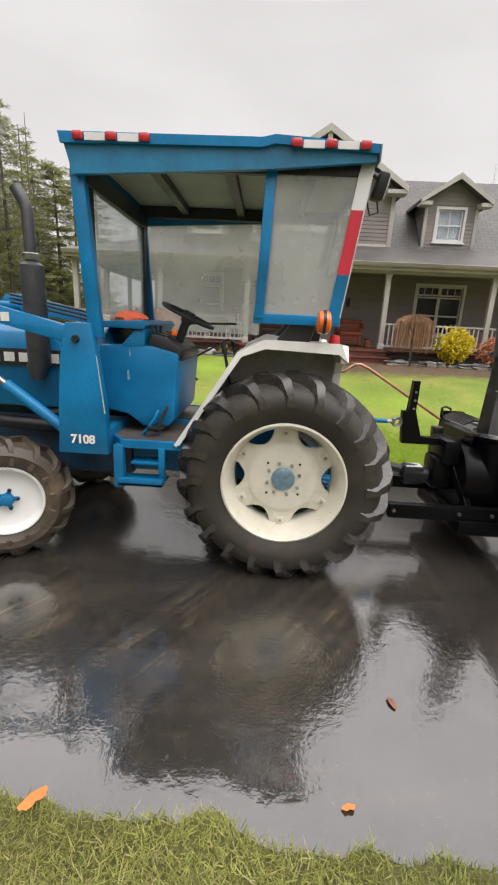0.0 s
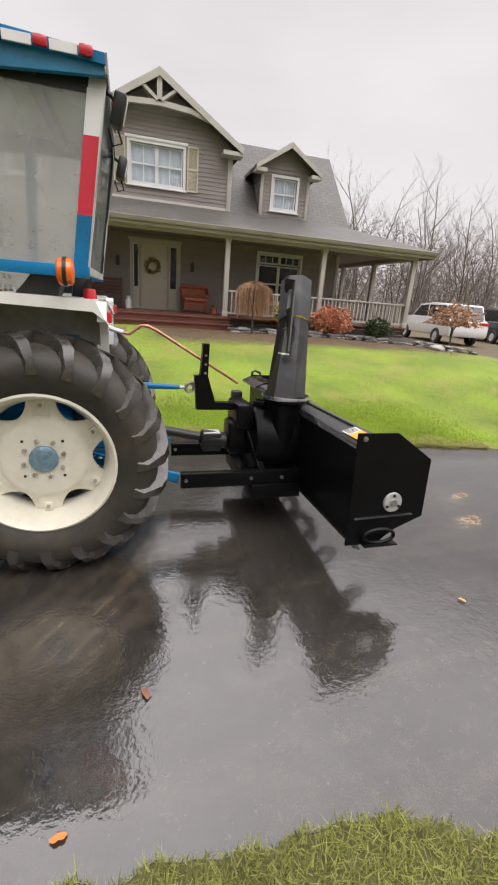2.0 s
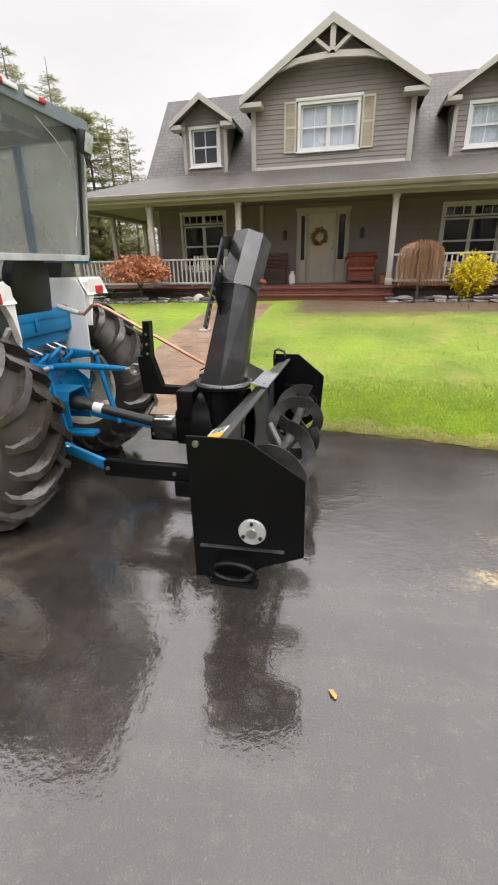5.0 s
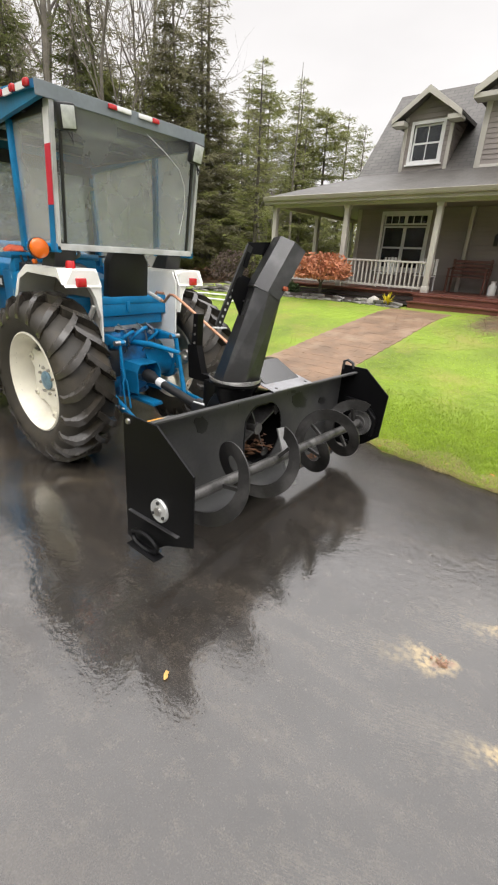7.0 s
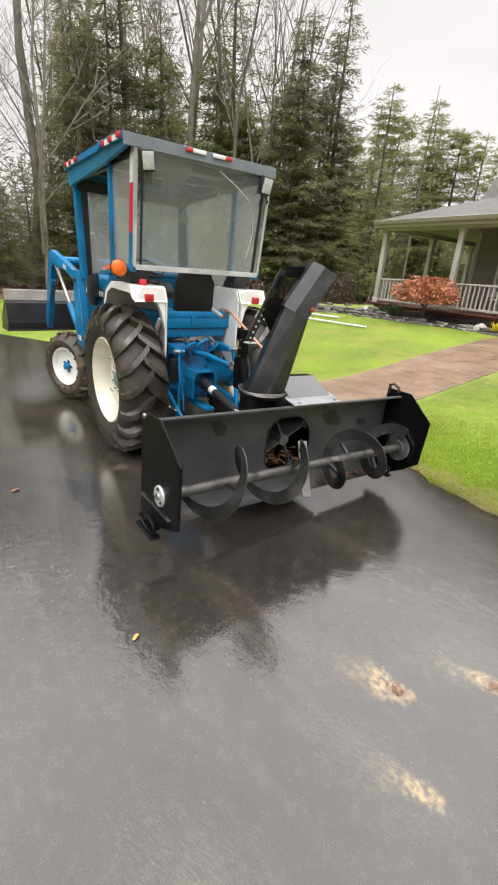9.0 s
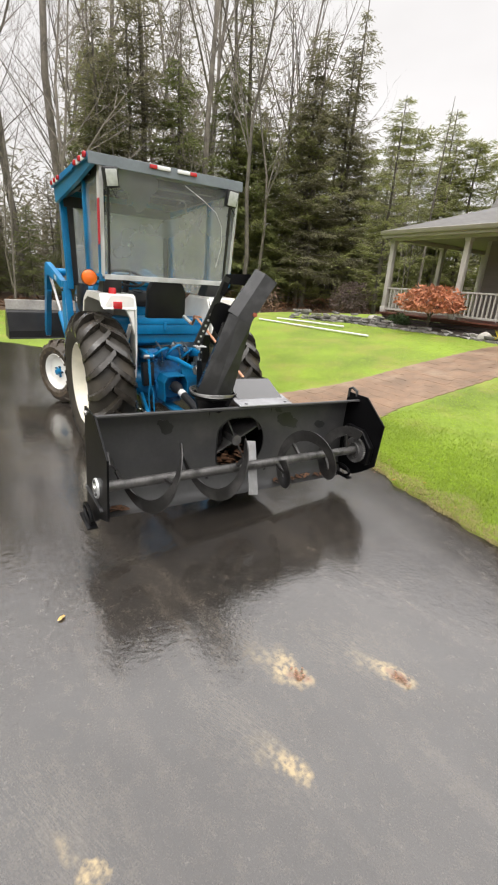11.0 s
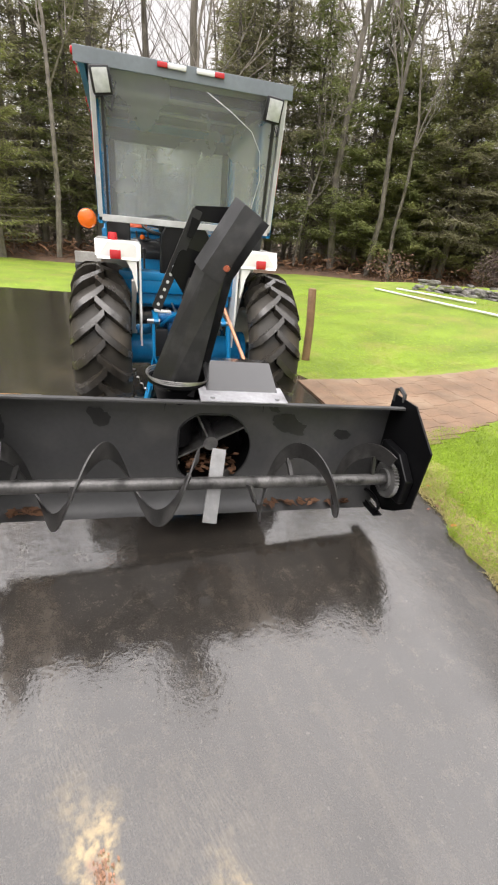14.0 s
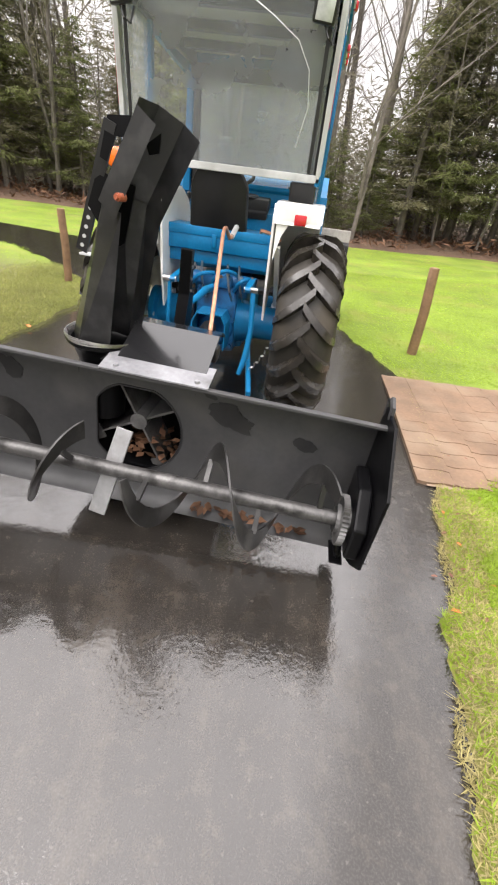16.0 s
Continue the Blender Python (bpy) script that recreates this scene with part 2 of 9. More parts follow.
M_CLEARPANE = glass_mat("clear_window_glass", (0.9, 0.92, 0.94), 0.84, 0.02, (0.5, 0.52, 0.54))

M_SIDING = mat("taupe_vinyl_siding", (0.235, 0.205, 0.187), 0.5, vary=0.06, scale=0.9, fine=30, bump=0.03, stain=(0.15, 0.13, 0.12), stain_amount=0.3, obj_random=0.05)
M_TRIM = mat("cream_house_trim", (0.45, 0.428, 0.388), 0.5, vary=0.05, scale=2, bump=0.03, stain=(0.36, 0.33, 0.29), stain_amount=0.3)
M_WTRIM = mat("white_window_trim", (0.68, 0.68, 0.67), 0.4, vary=0.04, scale=3, bump=0.02)
M_SHUTTER = mat("beige_shutter", (0.5, 0.45, 0.34), 0.55, vary=0.06, scale=3, bump=0.03)
M_DOOR = mat("cream_front_door", (0.6, 0.56, 0.47), 0.4, vary=0.04, scale=3, bump=0.02)
M_DECK = mat("mahogany_stained_deck", (0.14, 0.05, 0.035), 0.35, vary=0.2, scale=3, fine=30, bump=0.08, obj_random=0.12)
M_DARKWOOD = mat("dark_red_bench_wood", (0.13, 0.045, 0.03), 0.4, vary=0.25, scale=6, bump=0.05)
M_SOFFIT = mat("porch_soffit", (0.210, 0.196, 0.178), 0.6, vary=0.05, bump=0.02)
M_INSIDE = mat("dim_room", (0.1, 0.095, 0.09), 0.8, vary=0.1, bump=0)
M_CURTAIN = mat("pale_curtain", (0.76, 0.79, 0.82), 0.8, vary=0.1, scale=8, bump=0.1)
M_RUST = mat("rust_red_wicker", (0.3, 0.075, 0.035), 0.5, vary=0.35, scale=20, fine=120, bump=0.3)
M_ROCK = mat("flat_field_stone", (0.16, 0.15, 0.14), 0.45, vary=0.35, scale=4, fine=25, bump=0.4, stain=(0.3, 0.29, 0.27), stain_amount=0.6, obj_random=0.35)
M_MULCH = mat("wet_dark_mulch", (0.035, 0.026, 0.02), 0.7, vary=0.4, scale=6, fine=45, bump=0.7)
M_PAVER = mat("wet_brown_paver", (0.185, 0.115, 0.07), 0.6, vary=0.3, scale=3, fine=40, bump=0.15, stain=(0.27, 0.195, 0.13), stain_amount=0.7, stain_scale=2.2, obj_random=0.04, rough_vary=0.14)
M_PLANK = mat("grey_weathered_plank", (0.33, 0.31, 0.28), 0.7, vary=0.25, scale=5, fine=40, bump=0.25)
M_POST = mat("weathered_post_wood", (0.2, 0.115, 0.06), 0.6, vary=0.3, scale=5, fine=40, bump=0.3)
M_BARK = mat("grey_brown_bark", (0.135, 0.118, 0.1), 0.8, vary=0.35, scale=3, fine=18, bump=0.6, obj_random=0.25)
M_PALEBARK = mat("pale_lichened_bark", (0.2, 0.18, 0.155), 0.8, vary=0.3, scale=3, fine=18, bump=0.5, obj_random=0.2)
M_TWIG = mat("bare_twigs", (0.23, 0.2, 0.185), 0.8, vary=0.3, bump=0)
M_HEMLOCK = leaf_mat("hemlock_needles", (0.2, 0.19, 0.11), 0.1, 0.5)
M_PINE = leaf_mat("yellow_green_needles", (0.25, 0.262, 0.1), 0.16, 0.5)
M_LAWN = leaf_mat("lawn_blades", (0.26, 0.365, 0.03), 0.25, 0.45)
M_DRYGRASS = leaf_mat("tired_grass_blades", (0.26, 0.275, 0.075), 0.5, 0.35)
M_STRAWGRASS = leaf_mat("dead_straw_blades", (0.36, 0.31, 0.13), 0.4, 0.3)
M_POLE = mat("white_plastic_pipe", (0.75, 0.75, 0.73), 0.4, vary=0.05, bump=0.02)
M_LEAF = leaf_mat("fallen_orange_leaf", (0.5, 0.17, 0.05), 0.4, 0.1)
M_LITTER = leaf_mat("brown_leaf_litter", (0.16, 0.085, 0.05), 0.5, 0.1)
M_MAPLE = leaf_mat("rust_orange_foliage", (0.48, 0.2, 0.11), 0.35, 0.25)
M_WEEP = leaf_mat("tan_weeping_twigs", (0.42, 0.25, 0.15), 0.3, 0.15)
M_YELLOWLEAF = leaf_mat("yellow_shrub_leaves", (0.66, 0.53, 0.02), 0.3, 0.3)
M_BOXWOOD = leaf_mat("dark_green_shrub_leaves", (0.035, 0.06, 0.018), 0.4, 0.2)
M_CARWHITE = mat("white_car_paint", (0.72, 0.72, 0.72), 0.2, vary=0.03, bump=0, coat=0.6)
M_CARGLASS = mat("dark_car_glass", (0.015, 0.017, 0.02), 0.05, vary=0.05, bump=0)


# ---- mesh helpers ----
def thing(name, at, label, category, group="", kind=""):
    ob = new(name)
    ob.location = at
    ob.empty_display_size = 0.2
    return tagged(ob, label, category, group, kind)


def world_of(ob):
    v = Vector(ob.location)
    while ob.parent:
        ob = ob.parent
        v += Vector(ob.location)
    return v


def finish(bm, smooth=40):
    bmesh.ops.recalc_face_normals(bm, faces=bm.faces[:])
    me = bpy.data.meshes.new("mesh")
    bm.to_mesh(me)
    bm.free()
    if smooth:
        me.shade_smooth()
        me.set_sharp_from_angle(angle=radians(smooth))
    return me


def part(name, bm, material, parent=None, label="", smooth=40, at=None):
    """Links a bmesh, built in world metres, as one mesh object under its parent."""
    base = world_of(parent) if parent else Vector((0, 0, 0))
    own = Vector(at) if at else base
    bm.transform(Matrix.Translation(-own))
    me = finish(bm, smooth)
    me.materials.append(material)
    ob = new(name, me)
    ob.parent = parent
    ob.location = own - base
    return tagged(ob, label)


def solid(name, bm, material, label, category, group="", kind="", at=None, smooth=40):
    """A one-mesh thing of its own."""
    ob = part(name, bm, material, None, label, smooth, at)
    return tagged(ob, label, category, group, kind)


def box(bm, x0, x1, y0, y1, z0, z1, bevel=0.0, m=None):
    vs = [bm.verts.new((x, y, z)) for x in (x0, x1) for y in (y0, y1) for z in (z0, z1)]
    fs = [bm.faces.new([vs[i] for i in f]) for f in ((0, 1, 3, 2), (4, 6, 7, 5), (0, 4, 5, 1), (2, 3, 7, 6), (0, 2, 6, 4), (1, 5, 7, 3))]
    if bevel:
        es = list({e for f in fs for e in f.edges})
        r = bmesh.ops.bevel(bm, geom=es, offset=bevel, segments=2, affect="EDGES", profile=0.5)
        vs = list({v for f in r["faces"] for v in f.verts} | {v for v in vs if v.is_valid})
    if m is not None:
        bmesh.ops.transform(bm, matrix=m, verts=vs)
    return bm


def prism(bm, pts, axis, a, b, bevel=0.0):
    """A flat outline swept along an axis from a to b. pts are (u, w): x, z for axis y; y, z for axis x; x, y for axis z."""
    def at(p, t):
        return {"y": (p[0], t, p[1]), "x": (t, p[0], p[1]), "z": (p[0], p[1], t)}[axis]
    lo = [bm.verts.new(at(p, a)) for p in pts]
    hi = [bm.verts.new(at(p, b)) for p in pts]
    n = len(pts)
    fs = [bm.faces.new(lo), bm.faces.new(hi[::-1])]
    fs += [bm.faces.new((lo[i], hi[i], hi[(i + 1) % n], lo[(i + 1) % n])) for i in range(n)]
    if bevel:
        bmesh.ops.bevel(bm, geom=list({e for f in fs for e in f.edges}), offset=bevel, segments=2, affect="EDGES", profile=0.5)
    return bm


def tube(bm, pts, radii, n=8, caps=True):
    """A round tube through points, with a radius at each."""
    pts = [Vector(p) for p in pts]
    if not isinstance(radii, (list, tuple)):
        radii = [radii] * len(pts)
    rings, side = [], None
    for i, p in enumerate(pts):
        d = (pts[min(i + 1, len(pts) - 1)] - pts[max(i - 1, 0)]).normalized()
        if side is None:
            side = d.orthogonal().normalized()
        side = (side - d * side.dot(d))
        side = side.normalized() if side.length > 1e-6 else d.orthogonal().normalized()
        up = d.cross(side)
        rings.append([bm.verts.new(p + radii[i] * (math.cos(2 * math.pi * k / n) * side + math.sin(2 * math.pi * k / n) * up)) for k in range(n)])
    for a, b in zip(rings, rings[1:]):
        for k in range(n):
            bm.faces.new((a[k], a[(k + 1) % n], b[(k + 1) % n], b[k]))
    if caps:
        bm.faces.new(rings[0][::-1])
        bm.faces.new(rings[-1])
    return bm


def bar(bm, a, b, w, h, up=(0, 0, 1), bevel=0.0):
    """A straight bar of section w x h from a to b."""
    a, b = Vector(a), Vector(b)
    d = (b - a)
    ln = d.length
    d.normalize()
    s = d.cross(Vector(up)).normalized()
    u = s.cross(d)
    m = Matrix((( *d, 0), (*s, 0), (*u, 0), (0, 0, 0, 1))).transposed()
    m.translation = a
    return box(bm, 0, ln, -w / 2, w / 2, -h / 2, h / 2, bevel, m)


def lathe(bm, profile, centre, axis="y", n=32, close=False):
    """Turns a profile of (radius, along) round an axis through centre."""
    c = Vector(centre)
    rings = []
    for r, t in profile:
        ring = []
        for k in range(n):
            a = 2 * math.pi * k / n
            u, w = r * math.cos(a), r * math.sin(a)
            ring.append(bm.verts.new(c + Vector({"y": (u, t, w), "x": (t, u, w), "z": (u, w, t)}[axis])))
        rings.append(ring)
    if close:
        rings.append(rings[0])
    for a, b in zip(rings, rings[1:]):
        for k in range(n):
            bm.faces.new((a[k], a[(k + 1) % n], b[(k + 1) % n], b[k]))
    return bm


def raw(name, verts, faces, material):
    """A mesh object from generated arrays."""
    me = bpy.data.meshes.new("mesh")
    me.from_pydata(verts, [], faces)
    me.materials.append(material)
    return new(name, me)


# ---- ground, driveway, lawn ----
def smooth01(a, b, v):
    t = np.clip((np.asarray(v, float) - a) / (b - a), 0, 1)
    return t * t * (3 - 2 * t)


NEAR_EDGE = [(70, -9), (38, -4.6), (22, -2.45), (14, -1.4), (9, 0.2), (6, 1.0), (4.4, 1.4), (3.3, 1.67), (2.6, 1.84), (1.6, 1.95), (0.4, 2.0), (-0.9, 1.85),
             (-1.9, 1.35), (-2.9, 0.4), (-3.7, -0.6), (-4.4, -1.7), (-5.0, -4.5), (-5.1, -8), (-5.2, -15), (-5.4, -30)]
FAR_EDGE = [(70, 1), (38, 2.7), (22, 3.55), (14, 4.0), (9, 4.6), (6, 5.1), (5, 5.27), (3.4, 5.57), (1.6, 5.85), (0.2, 5.85), (-1.1, 5.42), (-2.6, 4.95),
            (-4.4, 4.2), (-6.1, 3.0), (-6.7, 1.4), (-6.7, -0.8), (-7.4, -4.5), (-7.55, -8), (-7.75, -15), (-8, -30)]


def edge_points(pts, marks):
    """Points on a smooth line through the control points, at fractional stations."""
    p = np.array(pts, float)
    p = np.vstack([2 * p[0] - p[1], p, 2 * p[-1] - p[-2]])
    out = []
    for m in marks:
        i = min(int(m), len(pts) - 2)
        t = m - i
        a, b, c, d = p[i:i + 4]
        out.append(0.5 * (2 * b + (c - a) * t + (2 * a - 5 * b + 4 * c - d) * t ** 2 + (3 * b - a - 3 * c + d) * t ** 3))
    return np.array(out)


MARKS = np.concatenate([np.linspace(0, 3, 40)[:-1], np.linspace(3, 15, 350)[:-1], np.linspace(15, 19, 40)])
EDGE_A, EDGE_B = edge_points(NEAR_EDGE, MARKS), edge_points(FAR_EDGE, MARKS)
_rng = np.random.default_rng(5)


def ragged(e, sign):
    d = np.gradient(e, axis=0)
    nrm = np.stack([-d[:, 1], d[:, 0]], 1) / np.linalg.norm(d, axis=1, keepdims=True)
    w = np.array([noise.noise((x * 2.3, y * 2.3, sign)) * 0.07 + noise.noise((x * 9, y * 9, sign)) * 0.045 for x, y in e])
    return e + nrm * w[:, None]


EDGE_A, EDGE_B = ragged(EDGE_A, 1.0), ragged(EDGE_B, 7.0)
DRIVE_POLY = np.vstack([EDGE_A, EDGE_B[::-1]])


def inside(poly, x, y):
    """Which points lie within a closed outline."""
    x, y = np.asarray(x, float), np.asarray(y, float)
    ins = np.zeros(x.shape, bool)
    px, py = poly[:, 0], poly[:, 1]
    j = len(poly) - 1
    for i in range(len(poly)):
        cross = ((py[i] > y) != (py[j] > y)) & (x < (px[j] - px[i]) * (y - py[i]) / (py[j] - py[i] + 1e-12) + px[i])
        ins ^= cross
        j = i
    return ins


def gz(x, y):
    """Height of the lawn: level with the drive, rising gently to the house."""
    x, y = np.asarray(x, float), np.asarray(y, float)
    return 0.62 * smooth01(5.9, 12.8, y) * (1 - 0.55 * smooth01(10.6, 13.5, x)) * (1 - 0.75 * smooth01(-7.5, -12, x)) + 0.012 * np.sin(x * 1.7 + y) * np.sin(y * 1.3)


def gzf(x, y):
    return float(gz(x, y))


gx = np.concatenate([[-900, -500, -250, -120, -70, -45, -32, -24, -18], np.arange(-15, 14.01, 0.16), [16, 20, 26, 36, 60, 110, 220, 450, 900]])
gy = np.concatenate([[-900, -450, -200, -90, -50, -30, -18, -12, -8], np.arange(-6, 18.01, 0.16), [20, 24, 32, 45, 70, 120, 240, 480, 900]])
GX, GY = np.meshgrid(gx, gy, indexing="ij")
GZ = gz(GX, GY)
_in = inside(DRIVE_POLY, GX, GY)
_near = _in.copy()
for _ in range(1):
    _near[1:] |= _in[:-1]
    _near[:-1] |= _in[1:]
    _near[:, 1:] |= _in[:, :-1]
    _near[:, :-1] |= _in[:, 1:]
_deep = _in.copy()
_deep[1:] &= _in[:-1]
_deep[:-1] &= _in[1:]
_deep[:, 1:] &= _in[:, :-1]
_deep[:, :-1] &= _in[:, 1:]
GZ = np.where(_deep, -0.06, np.where(_in, -0.022, np.where(_near, -0.009, GZ + 0.012)))
nv = len(gy)
g_verts = np.stack([GX, GY, GZ], -1).reshape(-1, 3).tolist()
g_faces = [(i * nv + j, (i + 1) * nv + j, (i + 1) * nv + j + 1, i * nv + j + 1) for i in range(len(gx) - 1) for j in range(nv - 1)]
M_SOIL = mat("grassy_turf", (0.165, 0.235, 0.02), 0.8, vary=0.3, scale=0.9, fine=24, bump=0.5, stain=(0.25, 0.225, 0.055), stain_amount=0.65, stain_scale=1.3)
sn, sl = M_SOIL.node_tree.nodes, M_SOIL.node_tree.links
s_co, s_sep, s_rng, s_mix = sn.new("ShaderNodeTexCoord"), sn.new("ShaderNodeSeparateXYZ"), sn.new("ShaderNodeMapRange"), sn.new("ShaderNodeMixRGB")
# the rough verge before the drive is mossy and brown
s_rng.inputs["From Min"].default_value, s_rng.inputs["From Max"].default_value = 3.2, 1.9
s_mix.inputs[2].default_value = (0.12, 0.115, 0.04, 1)
sl.new(s_co.outputs["Object"], s_sep.inputs[0])
sl.new(s_sep.outputs["Y"], s_rng.inputs["Value"])
s_rx, s_mul = sn.new("ShaderNodeMapRange"), sn.new("ShaderNodeMath")
s_mul.operation = "MULTIPLY"
s_rx.inputs["From Min"].default_value, s_rx.inputs["From Max"].default_value = -3.5, -2.0
sl.new(s_sep.outputs["X"], s_rx.inputs["Value"])
sl.new(s_rng.outputs[0], s_mul.inputs[0])
sl.new(s_rx.outputs[0], s_mul.inputs[1])
sl.new(s_mul.outputs[0], s_mix.inputs[0])
sl.new(sn["Principled BSDF"].inputs["Base Color"].links[0].from_socket, s_mix.inputs[1])
sl.new(s_mix.outputs[0], sn["Principled BSDF"].inputs["Base Color"])
def turf_zone(colour, amount, *ranges):
    """Another ground colour where all the given ranges hold: (direction, from, to), with a ragged edge."""
    p = sn["Principled BSDF"]
    rag, add = sn.new("ShaderNodeTexNoise"), sn.new("ShaderNodeVectorMath")
    rag.inputs["Scale"].default_value, rag.inputs["Detail"].default_value = 3.0, 6
    sl.new(s_co.outputs["Object"], rag.inputs["Vector"])
    sl.new(s_co.outputs["Object"], add.inputs[0])
    sl.new(rag.outputs["Color"], add.inputs[1])
    fac = None
    for way, lo, hi in ranges:
        dot, rng = sn.new("ShaderNodeVectorMath"), sn.new("ShaderNodeMapRange")
        dot.operation, dot.inputs[1].default_value = "DOT_PRODUCT", way
        off = 0.5 * sum(way)
        rng.inputs["From Min"].default_value, rng.inputs["From Max"].default_value = lo + off, hi + off
        sl.new(add.outputs[0], dot.inputs[0])
        sl.new(dot.outputs["Value"], rng.inputs["Value"])
        both = sn.new("ShaderNodeMath")
        both.operation = "MULTIPLY"
        both.inputs[0].default_value = amount
        if fac:
            sl.new(fac, both.inputs[0])
        sl.new(rng.outputs[0], both.inputs[1])
        fac = both.outputs[0]
    blend = sn.new("ShaderNodeMixRGB")
    blend.inputs[2].default_value = (*colour, 1)
    sl.new(fac, blend.inputs[0])
    sl.new(p.inputs["Base Color"].links[0].from_socket, blend.inputs[1])
    sl.new(blend.outputs[0], p.inputs["Base Color"])


turf_zone((0.1, 0.068, 0.042), 0.95, ((0, 1, 0), 10.7, 11.4), ((1, 0, 0), 1.9, 2.6))
turf_zone((0.27, 0.215, 0.085), 0.8, ((0.176, 1, 0), 6.45, 6.1), ((1, 0, 0), 1.9, 2.3), ((0, 1, 0), 3.5, 4.0))
ground = tagged(raw("ground", g_verts, g_faces, M_SOIL), "bright green lawn turf rising gently to the house", "lawn", kind="structure")
ground.data.shade_smooth()


# mud splats on the drive: place, half-length, half-width, turn
SPLATS = ((4.29, 3.565, 0.12, 0.08, 0.45), (4.53, 3.96, 0.11, 0.06, 0.4), (4.625, 3.33, 0.085, 0.055, 0.43), (4.54, 2.645, 0.045, 0.03, 0.4))


def asphalt_mat():
    """Wet blacktop: a water film with glossy pools, rougher damp patches, pale tyre-mud streaks and scuffs."""
    m = bpy.data.materials.new("wet_asphalt")
    m.use_nodes = True
    n, l = m.node_tree.nodes, m.node_tree.links
    p = n["Principled BSDF"]
    co = n.new("ShaderNodeTexCoord")
    def tex(scale, detail=5, rough=0.55, vec=None):
        t = n.new("ShaderNodeTexNoise")
        t.inputs["Scale"].default_value, t.inputs["Detail"].default_value, t.inputs["Roughness"].default_value = scale, detail, rough
        l.new(vec or co.outputs["Object"], t.inputs["Vector"])
        return t.outputs["Fac"]
    def ramp(v, a, b, ca, cb):
        r = n.new("ShaderNodeValToRGB")
        r.color_ramp.elements[0].position, r.color_ramp.elements[1].position = a, b
        r.color_ramp.elements[0].color, r.color_ramp.elements[1].color = (*ca, 1), (*cb, 1)
        l.new(v, r.inputs[0])
        return r.outputs[0]
    def mix(f, a, b, kind="MIX"):
        x = n.new("ShaderNodeMixRGB")
        x.blend_type = kind
        for s, v in zip(x.inputs, (f, a, b)):
            if isinstance(v, (int, float)):
                s.default_value = v
            elif isinstance(v, tuple):
                s.default_value = (*v, 1)
            else:
                l.new(v, s)
        return x.outputs[0]
    def along(turn, length, width):
        """Coordinates drawn out along a direction of the ground."""
        rot, sc = n.new("ShaderNodeVectorRotate"), n.new("ShaderNodeVectorMath")
        rot.rotation_type, rot.inputs["Angle"].default_value = "Z_AXIS", -turn
        sc.operation = "MULTIPLY"
        sc.inputs[1].default_value = (1 / length, 1 / width, 1)
        l.new(co.outputs["Object"], rot.inputs["Vector"])
        l.new(rot.outputs[0], sc.inputs[0])
        return sc.outputs[0]
    pool = tex(0.55, 4)
    grit = tex(160, 2)
    base = ramp(tex(1.3, 6), 0.3, 0.72, (0.016, 0.0138, 0.0117), (0.03, 0.0258, 0.022))
    base = mix(ramp(tex(1.6, 6, 0.6, along(0.12, 1.8, 0.35)), 0.5, 0.7, (0, 0, 0), (0.34, 0.34, 0.34)), base, (0.085, 0.07, 0.054))
    base = mix(ramp(tex(14, 8, 0.72), 0.5, 0.7, (0, 0, 0), (0.42, 0.42, 0.42)), base, (0.09, 0.076, 0.059))
    # scattered pale chips and dark pits
    base = mix(ramp(tex(46, 3, 0.5), 0.66, 0.74, (0, 0, 0), (0.4, 0.4, 0.4)), base, (0.12, 0.11, 0.095))
    base = mix(ramp(grit, 0.45, 0.75, (0, 0, 0), (0.35, 0.35, 0.35)), base, (0.09, 0.085, 0.078))
    # pale mud spots and streaks washed from the tyres
    warp = n.new("ShaderNodeTexNoise")
    warp.inputs["Scale"].default_value, warp.inputs["Detail"].default_value = 9, 5
    l.new(co.outputs["Object"], warp.inputs["Vector"])
    wv = n.new("ShaderNodeVectorMath")
    wv.operation = "MULTIPLY_ADD"
    wv.inputs[1].default_value, wv.inputs[2].default_value = (0.16, 0.16, 0), (-0.08, -0.08, 0)
    l.new(warp.outputs["Color"], wv.inputs[0])
    wc = n.new("ShaderNodeVectorMath")
    l.new(co.outputs["Object"], wc.inputs[0])
    l.new(wv.outputs[0], wc.inputs[1])
    def spot(x, y, along, across, turn, soft):
        """A soft blot round a place, longer along its turn."""
        sub, rot, sc, ln = (n.new("ShaderNodeVectorMath"), n.new("ShaderNodeVectorRotate"), n.new("ShaderNodeVectorMath"), n.new("ShaderNodeVectorMath"))
        sub.operation, sc.operation, ln.operation = "SUBTRACT", "MULTIPLY", "LENGTH"
        sub.inputs[1].default_value = (x, y, 0)
        rot.rotation_type, rot.inputs["Angle"].default_value = "Z_AXIS", -turn
        sc.inputs[1].default_value = (1 / along, 1 / across, 0)
        l.new(wc.outputs[0], sub.inputs[0])
        l.new(sub.outputs[0], rot.inputs["Vector"])
        l.new(rot.outputs[0], sc.inputs[0])
        l.new(sc.outputs[0], ln.inputs[0])
        mr = n.new("ShaderNodeMapRange")
        mr.inputs["From Min"].default_value, mr.inputs["From Max"].default_value = 1.0, soft
        l.new(ln.outputs["Value"], mr.inputs["Value"])
        return mr.outputs[0]
    def times(a, b):
        x = n.new("ShaderNodeMath")
        x.operation = "MULTIPLY"
        for sck, v in zip(x.inputs, (a, b)):
            if isinstance(v, (int, float)):
                sck.default_value = v
            else:
                l.new(v, sck)
        return x.outputs[0]
    grain = ramp(tex(34, 4), 0.38, 0.6, (0.1, 0.1, 0.1), (1, 1, 1))
